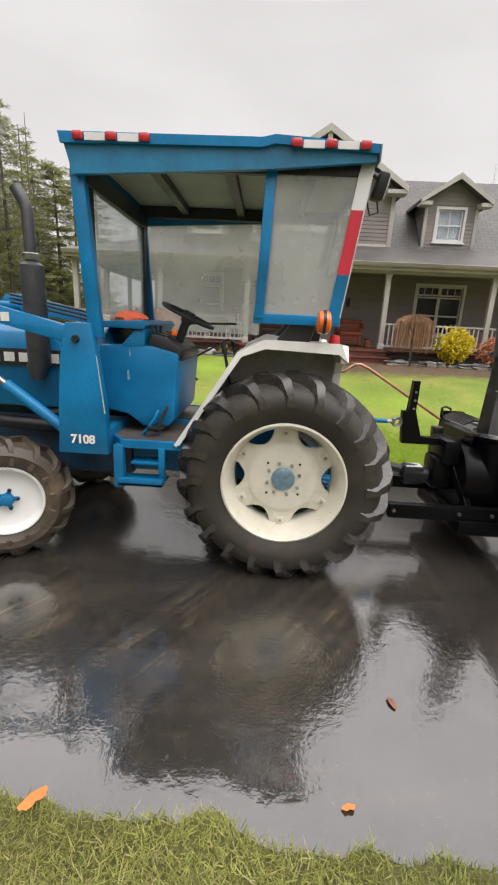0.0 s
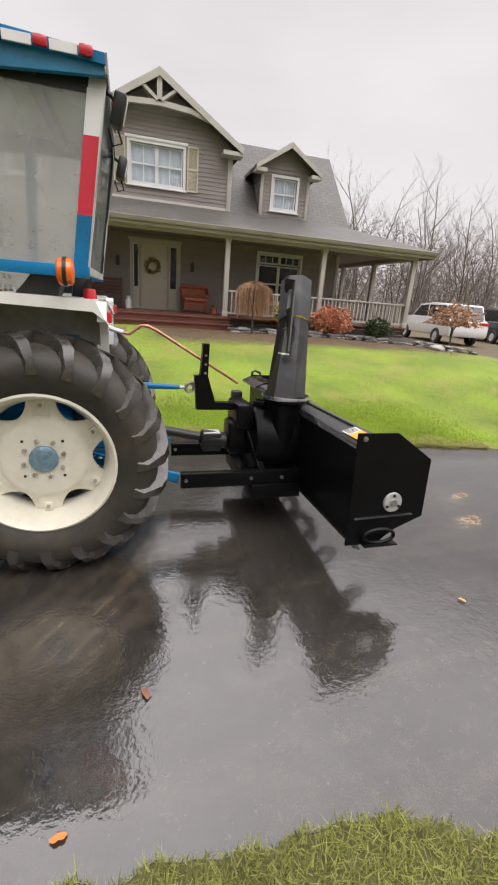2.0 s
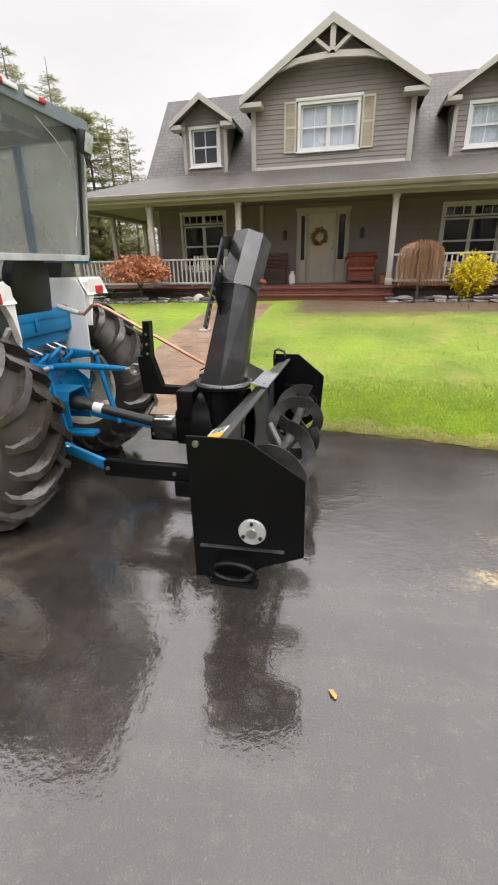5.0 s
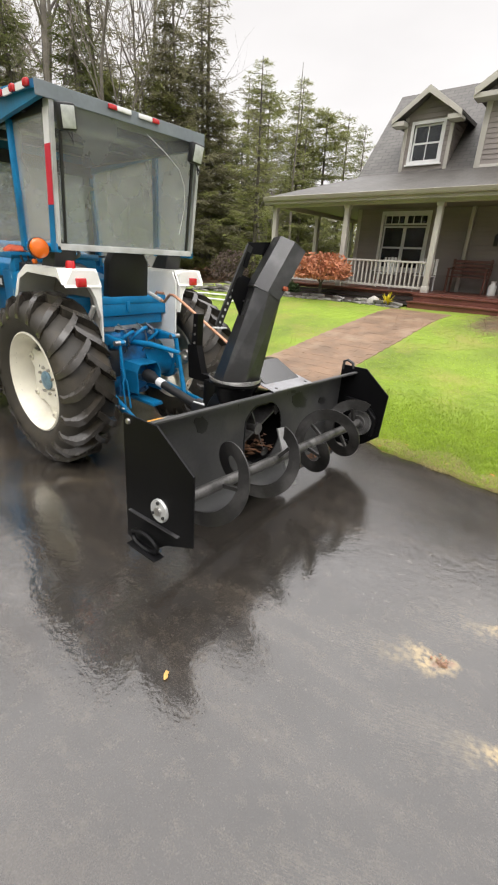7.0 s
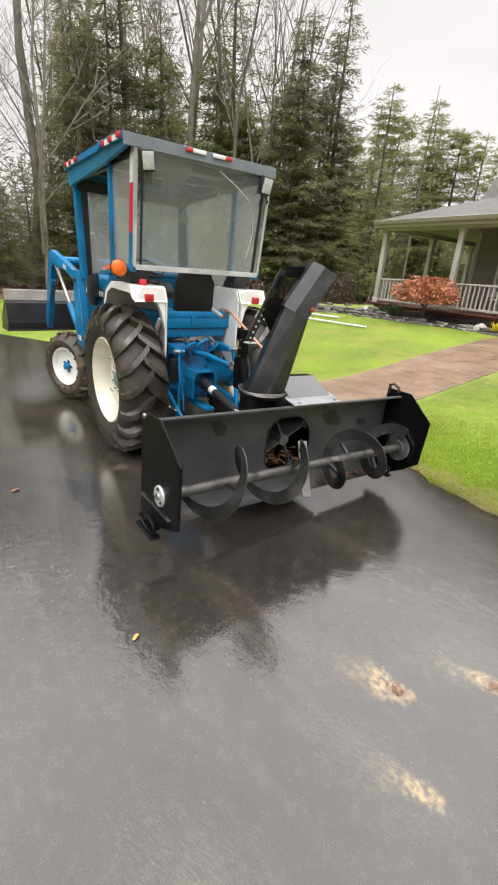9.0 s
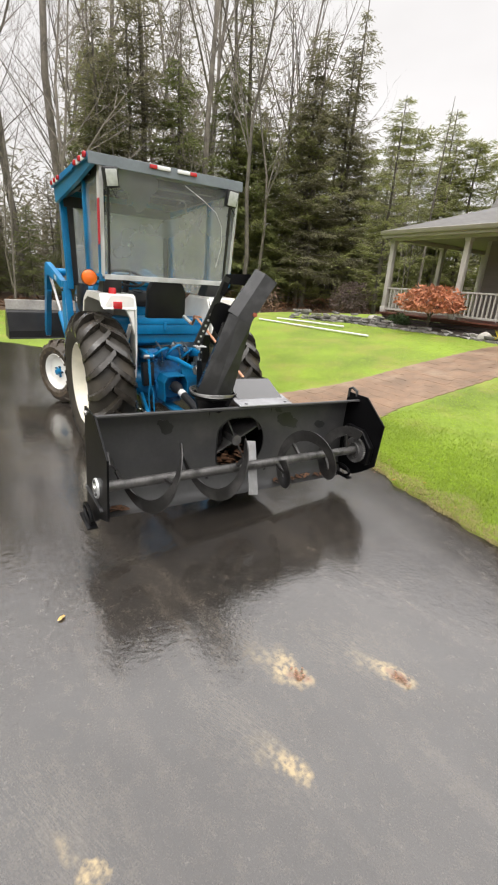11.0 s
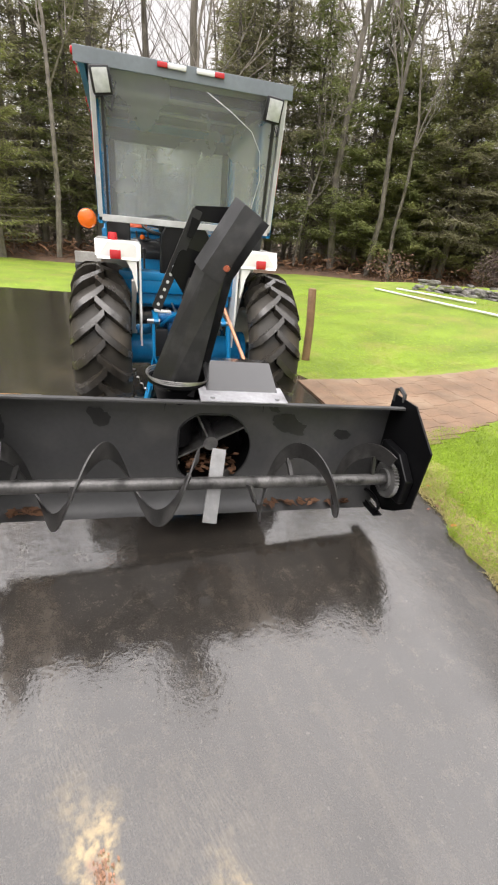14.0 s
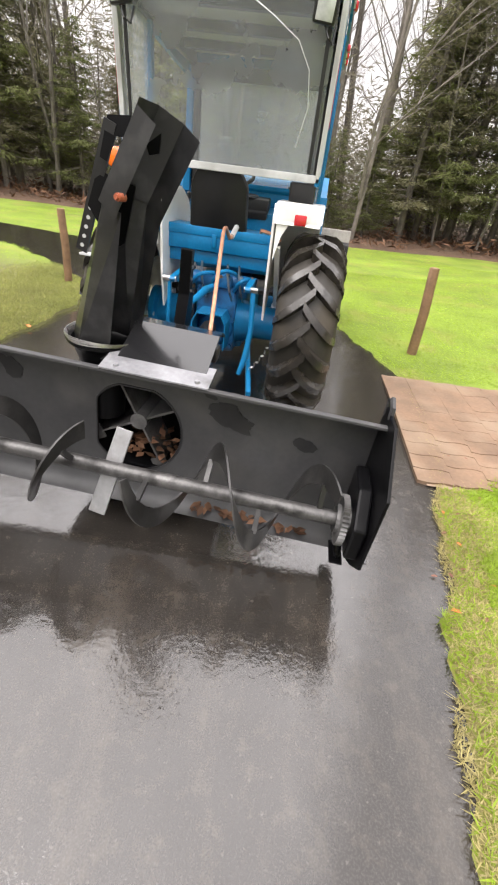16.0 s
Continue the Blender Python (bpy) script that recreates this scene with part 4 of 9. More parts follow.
for x0, x1 in ((1.87, 2.055), (2.995, 3.25)):
    bm = bmesh.new()
    box(bm, x0, x1, WALL_Y + 0.015, WALL_Y + 0.05, 0.98, 1.6, 0.004)
    ring(bm, x0, x1, 1.6, 2.89, 0.035, WALL_Y + 0.015, WALL_Y + 0.05)
    part("sidelight", bm, M_DOOR, door)
    bm = bmesh.new()
    box(bm, x0 + 0.03, x1 - 0.03, WALL_Y + 0.03, WALL_Y + 0.036, 1.63, 2.86)
    part("pane", bm, M_PANE, door, smooth=0)
bm = bmesh.new()
box(bm, 1.8, 3.3, WALL_Y + 0.3, WALL_Y + 0.34, 0.9, 3.0)
part("hall", bm, M_CURTAIN, door, smooth=0)
bm = bmesh.new()
lathe(bm, [(0.0, -0.07), (0.025, -0.065), (0.03, -0.045), (0.012, -0.03), (0.03, 0.0)], (2.86, WALL_Y + 0.01, 1.95), "y", 12)
part("knob", bm, M_STEEL, leafd)

# wreath on the door
random.seed(11)
bm = bmesh.new()
for k in range(260):
    a = random.uniform(0, 2 * math.pi)
    rr = 0.19 + random.gauss(0, 0.035)
    c = Vector((2.47 + rr * math.cos(a), WALL_Y - 0.03 - random.uniform(0, 0.07), 2.26 + rr * math.sin(a)))
    d = Vector((random.gauss(0, 1), random.gauss(0, 0.6), random.gauss(0, 1))).normalized() * 0.05
    s = d.orthogonal().normalized() * 0.018
    bm.faces.new([bm.verts.new(c + v) for v in (-d, s, d, -s)])
solid("wreath", bm, mat("dried_wreath_leaves", (0.3, 0.2, 0.08), 0.7, vary=0.4, scale=9, bump=0, island=0.5), "round dried-flower wreath hung on the cream front door", "wreath", at=(2.47, 15.95, 2.05))

# gable bay
GX0, GX1 = 0.42, 4.85
GC = (GX0 + GX1) / 2


def gable_half(z):
    """Half-width under the gable's slopes at a height."""
    return (GX1 - GX0) / 2 if z < 5.79 else max(0.0, (7.17 - z) / 0.625)


G_HOLE = (1.82, 3.36, 4.53, 5.56)
gwall = wall_slab("wall", WALL_Y, GX0, GX1, 4.05, 5.75, [G_HOLE], "taupe lap-sided gable wall")
bm = bmesh.new()
prism(bm, [(GX0, 5.75), (GX1, 5.75), (GX1, 5.79), (GC, 7.17), (GX0, 5.79)], "y", WALL_Y, WALL_Y + 0.14)
gtop = part("wall", bm, M_SIDING, house, smooth=0)
siding(gwall, WALL_Y, 4.14, 7.05, lambda z: (GC - gable_half(z) - (0.06 if z > 5.79 else 0), GC + gable_half(z) + (0.06 if z > 5.79 else 0)), [(G_HOLE[0] - 0.08, G_HOLE[1] + 0.08, G_HOLE[2] - 0.06, G_HOLE[3] + 0.08)])
bm = bmesh.new()
for x, s in ((GX0, 1), (GX1 - 0.14, -1)):
    box(bm, x, x + 0.14, WALL_Y + 0.14, 19.3, 4.05, 5.7)
part("wall", bm, M_SIDING, house, smooth=0)
bm = bmesh.new()
for x in (GX0 - 0.02, GX1 - 0.12):
    bm = bmesh.new()
    box(bm, x, x + 0.14, WALL_Y - 0.04, WALL_Y + 0.02, 4.05, 5.66, 0.004)
    part("corner_trim", bm, M_TRIM, house)
bm = bmesh.new()
box(bm, GX0, GX1, WALL_Y - 0.03, WALL_Y + 0.02, 4.02, 4.15, 0.004)
part("skirt_board", bm, M_TRIM, house)
window(*G_HOLE, WALL_Y, 2, head=True, curtain=True)
shutter(1.36, 1.7, 4.46, 5.66, WALL_Y)
shutter(3.48, 3.82, 4.46, 5.66, WALL_Y)


def gable_roof(cx, half, eave, peak, y0, y1, thick, board, inner=True):
    """Roof slabs, rake boards and cornice returns of a gable that faces the drive."""
    slope = (peak - eave) / half
    roof = None
    for s in (-1, 1):
        bm = bmesh.new()
        prism(bm, [(cx, peak), (cx, peak - thick), (cx + s * half, eave - thick), (cx + s * half, eave)], "y", y0 + 0.03, y1)
        roof = part("roof", bm, M_SHINGLE, house, smooth=0)
        bm = bmesh.new()
        prism(bm, [(cx, peak - 0.005), (cx, peak - board * 1.25), (cx + s * (half - 0.02), eave - board), (cx + s * (half + 0.0), eave - 0.005)], "y", y0, y0 + 0.028, 0.003)
        part("rake_board", bm, M_TRIM, house, smooth=0)
        bm = bmesh.new()
        box(bm, cx + s * half - (0.62 * s if s > 0 else 0), cx + s * half + (0.62 if s < 0 else 0), y0 + 0.03, WALL_Y + 0.02, eave - board - 0.05, eave - board + 0.06, 0.006)
        part("cornice_return", bm, M_TRIM, house, smooth=0)
    return roof


def shingle_mat():
    m = mat("weathered_grey_shingles", (0.095, 0.088, 0.08), 0.5, vary=0.2, scale=1.5, fine=60, bump=0.15, stain=(0.14, 0.132, 0.122), stain_amount=0.4, stain_scale=2.5, rough_vary=0.15)
    n, l = m.node_tree.nodes, m.node_tree.links
    p = n["Principled BSDF"]
    co = n.new("ShaderNodeTexCoord")
    br = n.new("ShaderNodeTexBrick")
    mp = n.new("ShaderNodeMapping")
    sx = n.new("ShaderNodeSeparateXYZ")
    cx = n.new("ShaderNodeCombineXYZ")
    ad = n.new("ShaderNodeMath")
    ad.operation = "ADD"
    l.new(co.outputs["Object"], sx.inputs[0])
    l.new(sx.outputs["X"], cx.inputs["X"])
    l.new(sx.outputs["Y"], ad.inputs[0])
    l.new(sx.outputs["Z"], ad.inputs[1])
    l.new(ad.outputs[0], cx.inputs["Y"])
    l.new(cx.outputs[0], br.inputs["Vector"])
    br.inputs["Scale"].default_value = 1
    br.inputs["Brick Width"].default_value, br.inputs["Row Height"].default_value = 0.31, 0.2
    br.inputs["Mortar Size"].default_value = 0.012
    br.inputs["Color1"].default_value, br.inputs["Color2"].default_value, br.inputs["Mortar"].default_value = (0.75, 0.75, 0.75, 1), (1, 1, 1, 1), (0.35, 0.35, 0.35, 1)
    mu = n.new("ShaderNodeMixRGB")
    mu.blend_type, mu.inputs[0].default_value = "MULTIPLY", 0.9
    l.new(p.inputs["Base Color"].links[0].from_socket, mu.inputs[1])
    l.new(br.outputs["Color"], mu.inputs[2])
    l.new(mu.outputs[0], p.inputs["Base Color"])
    return m


M_SHINGLE = shingle_mat()
gable_roof(GC, 2.48, 5.74, 7.29, 15.55, 19.6, 0.12, 0.17)
# open timber truss in the gable's head
bm = bmesh.new()
ty0, ty1 = 15.6, 15.68
prism(bm, [(GC - 1.42, 6.22), (GC - 0.9, 6.35), (GC, 6.41), (GC + 0.9, 6.35), (GC + 1.42, 6.22), (GC + 1.2, 6.41), (GC + 0.85, 6.49), (GC, 6.55), (GC - 0.85, 6.49), (GC - 1.2, 6.41)], "y", ty0, ty1)
box(bm, GC - 0.07, GC + 0.07, ty0, ty1, 6.49, 7.13)
for s in (-1, 1):
    bar(bm, (GC + s * 0.05, 15.64, 6.53), (GC + s * 0.52, 15.64, 6.88), 0.08, 0.13, (0, -1, 0))
part("truss", bm, M_TRIM, house, smooth=0)

# dormers
def dormer(cx, lit, half, eave, peak):
    """A small gabled dormer on the front slope."""
    x0, x1 = cx - half + 0.28, cx + half - 0.28
    slope = (peak - eave) / half
    wz = peak - 0.1 - slope * (half - 0.28)
    hole = (cx - 0.4, cx + 0.4, 4.36, 5.26)
    y = WALL_Y + 0.12
    w = wall_slab("wall", y, x0, x1, 4.08, 5.45, [hole], "taupe lap-sided dormer front")
    bm = bmesh.new()
    prism(bm, [(x0, 5.45), (x1, 5.45), (x1, wz), (cx, peak - 0.1), (x0, wz)], "y", y, y + 0.1)
    part("wall", bm, M_SIDING, house, smooth=0)
    siding(w, y, 4.12, peak - 0.2, lambda z: (x0, x1) if z < wz else (cx - (peak - 0.1 - z) / slope - 0.05, cx + (peak - 0.1 - z) / slope + 0.05), [(hole[0] - 0.08, hole[1] + 0.08, hole[2] - 0.06, hole[3] + 0.08)])
    for xa, s in ((x0, -1), (x1 - 0.1, 1)):
        bm = bmesh.new()
        box(bm, xa, xa + 0.1, y + 0.14, 18.6, 4.1, 5.5)
        sw = part("wall", bm, M_SIDING, house, smooth=0)
        side_siding(sw, xa if s < 0 else xa + 0.1, s, 4.2, 5.45, lambda z: (y + 0.14, y + 0.3 + (z - 4.05) * 1.1))
    bm = bmesh.new()
    for xa in (x0 - 0.02, x1 - 0.08):
        bm = bmesh.new()
        box(bm, xa, xa + 0.1, y - 0.035, y + 0.02, 4.08, 5.45, 0.004)
        part("corner_trim", bm, M_TRIM, house)
    window(*hole, y, 1, curtain=lit)
    for s in (-1, 1):
        bm = bmesh.new()
        prism(bm, [(cx, peak), (cx, peak - 0.1), (cx + s * half, eave - 0.1), (cx + s * half, eave)], "y", 15.75, 18.2)
        part("roof", bm, M_SHINGLE, house, smooth=0)
        bm = bmesh.new()
        prism(bm, [(cx, peak - 0.005), (cx, peak - 0.17), (cx + s * half, eave - 0.13), (cx + s * half, eave - 0.005)], "y", 15.72, 15.748, 0.003)
        part("rake_board", bm, M_TRIM, house, smooth=0)
        bm = bmesh.new()
        a = cx + s * half
        box(bm, min(a, a - s * 0.36), max(a, a - s * 0.36), 15.75, y + 0.01, eave - 0.17, eave - 0.06, 0.006)
        part("cornice_return", bm, M_TRIM, house, smooth=0)


dormer(6.68, True, 1.1, 5.46, 6.19)
dormer(-1.05, False, 0.95, 5.38, 6.04)

# main roof, with its front slope, and gable end walls
RIDGE_Y, RIDGE_Z = 18.4, 6.7
bm = bmesh.new()
prism(bm, [(15.98, 4.02), (RIDGE_Y, RIDGE_Z), (23.1, 4.02), (23.1, 3.9), (RIDGE_Y, RIDGE_Z - 0.14), (15.98, 3.88)], "x", HX0 - 0.25, HX1 + 0.25)
part("roof", bm, M_SHINGLE, house, "weathered grey shingle roof", smooth=0)
bm = bmesh.new()
for xa in (HX0, HX1 - 0.14):
    prism(bm, [(16.1, 4.05), (RIDGE_Y, RIDGE_Z - 0.15), (22.9, 4.05)], "x", xa, xa + 0.14)
part("wall", bm, M_SIDING, house, smooth=0)

# porch: hipped lean-to roof round three sides
PX0, PX1, PY = -4.74, 11.0, 13.62
RT, RB = 4.08, 3.31
bm = bmesh.new()
in0, in1, inb = HX0, HX1, 21.0
o = [bm.verts.new(v) for v in ((PX0, inb, RB), (PX0, PY, RB), (PX1, PY, RB), (PX1, inb, RB))]
i_ = [bm.verts.new(v) for v in ((in0, inb, RT), (in0, WALL_Y - 0.03, RT), (in1, WALL_Y - 0.03, RT), (in1, inb, RT))]
o2 = [bm.verts.new((v.co.x, v.co.y, v.co.z - 0.06)) for v in o]
i2 = [bm.verts.new((v.co.x, v.co.y, v.co.z - 0.06)) for v in i_]
for k in range(3):
    bm.faces.new((o[k], o[k + 1], i_[k + 1], i_[k]))
    bm.faces.new((o2[k + 1], o2[k], i2[k], i2[k + 1]))
    bm.faces.new((o[k + 1], o[k], o2[k], o2[k + 1]))
for k in (0, 3):
    bm.faces.new((o[k], i_[k], i2[k], o2[k]))
part("porch_roof", bm, M_SHINGLE, house, "damp grey shingle porch roof", smooth=0)
bm = bmesh.new()
box(bm, PX0 - 0.01, PX1 + 0.01, PY - 0.03, PY - 0.002, RB - 0.205, RB - 0.03, 0.004)
box(bm, PX0 - 0.03, PX0 - 0.002, PY, inb, RB - 0.2, RB - 0.03, 0.004)
box(bm, PX1 + 0.002, PX1 + 0.03, PY, inb, RB - 0.2, RB - 0.03, 0.004)
part("fascia", bm, mat("weathered_taupe_fascia", (0.36, 0.335, 0.295), 0.5, vary=0.08, scale=2, bump=0.03, stain=(0.22, 0.2, 0.17), stain_amount=0.35), house, "weathered taupe porch fascia", smooth=0)
bm = bmesh.new()
prism(bm, [(PY - 0.032, RB - 0.12), (PY - 0.11, RB - 0.12), (PY - 0.13, RB - 0.08), (PY - 0.15, RB - 0.02), (PY - 0.032, RB + 0.005)], "x", PX0, PX1)
part("gutter", bm, mat("grey_brown_gutter", (0.3, 0.275, 0.24), 0.45, vary=0.1, scale=2, bump=0.03, stain=(0.18, 0.16, 0.13), stain_amount=0.4), house, "weathered grey-brown gutter", smooth=0)
bm = bmesh.new()
box(bm, PX0 - 0.02, PX1 + 0.02, PY - 0.012, PY - 0.003, RB - 0.07, RB + 0.006)
part("drip_edge", bm, M_TRIM, house, smooth=0)
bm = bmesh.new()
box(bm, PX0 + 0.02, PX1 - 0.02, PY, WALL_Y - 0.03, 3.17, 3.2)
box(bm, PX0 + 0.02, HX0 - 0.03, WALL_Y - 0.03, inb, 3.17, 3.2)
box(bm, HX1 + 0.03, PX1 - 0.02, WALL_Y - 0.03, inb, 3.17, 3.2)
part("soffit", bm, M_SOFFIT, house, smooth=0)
bm = bmesh.new()
BY = 13.95
box(bm, -4.62, 10.6, BY - 0.07, BY + 0.07, 3.05, 3.17, 0.005)
box(bm, -4.62, -4.48, BY + 0.07, inb, 3.05, 3.17, 0.005)
box(bm, 10.46, 10.6, BY + 0.07, inb, 3.05, 3.17, 0.005)
part("beam", bm, M_TRIM, house, smooth=0)


def porch_post(x, y):
    bm = bmesh.new()
    box(bm, x - 0.07, x + 0.07, y - 0.07, y + 0.07, DECK_Z, 3.06, 0.008)
    box(bm, x - 0.09, x + 0.09, y - 0.09, y + 0.09, DECK_Z, DECK_Z + 0.16, 0.008)
    box(bm, x - 0.09, x + 0.09, y - 0.09, y + 0.09, 2.97, 3.055, 0.008)
    part("post", bm, M_TRIM, house)


FRONT_POSTS = [-4.55, -2.07, 0.45, 4.43, 7.38, 10.5]
for x in FRONT_POSTS:
    porch_post(x, BY)
for y in (16.4, 18.9):
    porch_post(-4.55, y)
    porch_post(10.53, y)
bm = bmesh.new()
box(bm, 0.55 + 0.1, 0.75, 15.86, 15.97, DECK_Z, 3.17, 0.006)
part("downpipe", bm, M_TRIM, house)


def railing(a, b):
    """A rail between two posts with its square balusters."""
    a, b = Vector(a), Vector(b)
    rail = part("railing", bar(bar(bmesh.new(), a + Vector((0, 0, 0.72)), b + Vector((0, 0, 0.72)), 0.07, 0.05, bevel=0.006), a + Vector((0, 0, 0.1)), b + Vector((0, 0, 0.1)), 0.05, 0.06, bevel=0.004), M_TRIM, house)
    n = int((b - a).length / 0.125)
    for k in range(1, n):
        p = a + (b - a) * k / n
        bm = bmesh.new()
        box(bm, p.x - 0.018, p.x + 0.018, p.y - 0.018, p.y + 0.018, DECK_Z + 0.12, DECK_Z + 0.7)
        part("baluster", bm, M_TRIM, rail, smooth=0)


for a, b in ((-4.55, -2.07), (-2.07, 0.45), (4.43, 7.38), (7.38, 10.5)):
    railing((a + 0.07, BY, DECK_Z), (b - 0.07, BY, DECK_Z))
for x in (-4.55, 10.53):
    for a, b in ((BY, 16.4), (16.4, 18.9)):
        railing((x, a + 0.07, DECK_Z), (x, b - 0.07, DECK_Z))

# porch deck: boards, rim and steps
deck = tagged(part("deck", box(bmesh.new(), -4.6, 10.6, BY, WALL_Y - 0.02, 0.85, 0.93), M_DECK, None), "dark red stained timber porch deck", "deck", kind="structure")
bm = bmesh.new()
box(bm, -4.6, HX0 - 0.05, WALL_Y, 21, 0.85, 0.965)
box(bm, HX1 + 0.05, 10.6, WALL_Y, 21, 0.85, 0.965)
part("deck_side", bm, M_DECK, deck, smooth=0)
for k in range(15):
    y0 = BY - 0.1 + k * 0.143
    part("deck_board", box(bmesh.new(), -4.62, 10.62, y0, y0 + 0.138, 0.93, 0.968, 0.003), M_DECK, deck, smooth=0)
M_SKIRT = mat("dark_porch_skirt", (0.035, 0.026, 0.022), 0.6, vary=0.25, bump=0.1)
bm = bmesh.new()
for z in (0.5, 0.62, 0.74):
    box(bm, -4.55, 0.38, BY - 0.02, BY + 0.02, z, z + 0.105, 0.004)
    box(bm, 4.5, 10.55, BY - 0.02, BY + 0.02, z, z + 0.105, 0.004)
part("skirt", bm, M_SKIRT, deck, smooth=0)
steps = thing("porch_steps", (2.45, 13.6, 0.45), "mahogany stained timber porch steps", "steps")
for k, (yy, zz) in enumerate(((13.85, 0.94), (13.52, 0.78))):
    bm = bmesh.new()
    box(bm, 0.3, 4.55, yy - 0.32, yy + 0.02, zz - 0.04, zz + 0.0, 0.006)
    part("tread", bm, M_DECK, steps)
    bm = bmesh.new()
    box(bm, 0.33, 4.52, yy - 0.29, yy - 0.26, 0.45, zz - 0.04, 0.004)
    part("riser", bm, M_DECK, steps, smooth=0)


# ---- the tractor ----
TY, AX, AZ, RR = 4.13, 1.28, 0.64, 0.645
tractor = thing("tractor", (AX, TY, 0), "blue compact farm tractor with white fenders, loader and home-built cab", "tractor")


def tyre(bm, c, radius, rim, width, lug_h):
    """The rounded carcass of a tyre round its axle."""
    hw, cr = width / 2, radius - lug_h
    prof = [(rim - 0.01, -hw * 0.62), (rim + 0.03, -hw * 0.8), (rim + (cr - rim) * 0.35, -hw * 0.97), (rim + (cr - rim) * 0.62, -hw), (cr - 0.045, -hw * 0.9),
            (cr - 0.012, -hw * 0.68), (cr, -hw * 0.3), (cr, hw * 0.3), (cr - 0.012, hw * 0.68), (cr - 0.045, hw * 0.9), (rim + (cr - rim) * 0.62, hw),
            (rim + (cr - rim) * 0.35, hw * 0.97), (rim + 0.03, hw * 0.8), (rim - 0.01, hw * 0.62)]
    lathe(bm, prof, c, "y", 56, close=True)
    return bm


def lugs(wheel, c, radius, width, count, lug_w, lug_h, flip, material):
    """Slanting tread bars, alternately from either shoulder, that share one mesh a side."""
    hw, cr = width / 2, radius - lug_h
    for side in (-1, 1):
        bm = bmesh.new()
        rows = []
        for j in range(6):
            f = j / 5
            lat = side * (-0.03 + f * (hw * 1.02 + 0.03)) if j < 5 else side * hw * 1.03
            ang = flip * (f ** 0.85) * (0.62 * hw / radius) * 1.7
            top = radius - 0.004 * f if j < 4 else (radius - 0.03 if j == 4 else radius - 0.118)
            bot = cr - 0.02 if j < 4 else cr - 0.06 if j == 4 else cr - 0.12
            hwid = lug_w * (0.5 if j < 5 else 0.38) / radius
            rows.append([bm.verts.new((r_ * math.cos(ang + dd * hwid), lat, r_ * math.sin(ang + dd * hwid))) for r_, dd in ((bot, -1.35), (top, -0.85), (top, 0.85), (bot, 1.35))])
        for p, q in zip(rows, rows[1:]):
            for i in range(3):
                bm.faces.new((p[i], p[i + 1], q[i + 1], q[i]))
        bm.faces.new(rows[0])
        bm.faces.new(rows[-1][::-1])
        me = finish(bm, 35)
        me.materials.append(material)
        for k in range(count):
            ob = new("tread_lug", me)
            ob.parent = wheel
            ob.rotation_euler = (0, -2 * math.pi * (k + (0.5 if side > 0 else 0)) / count, 0)


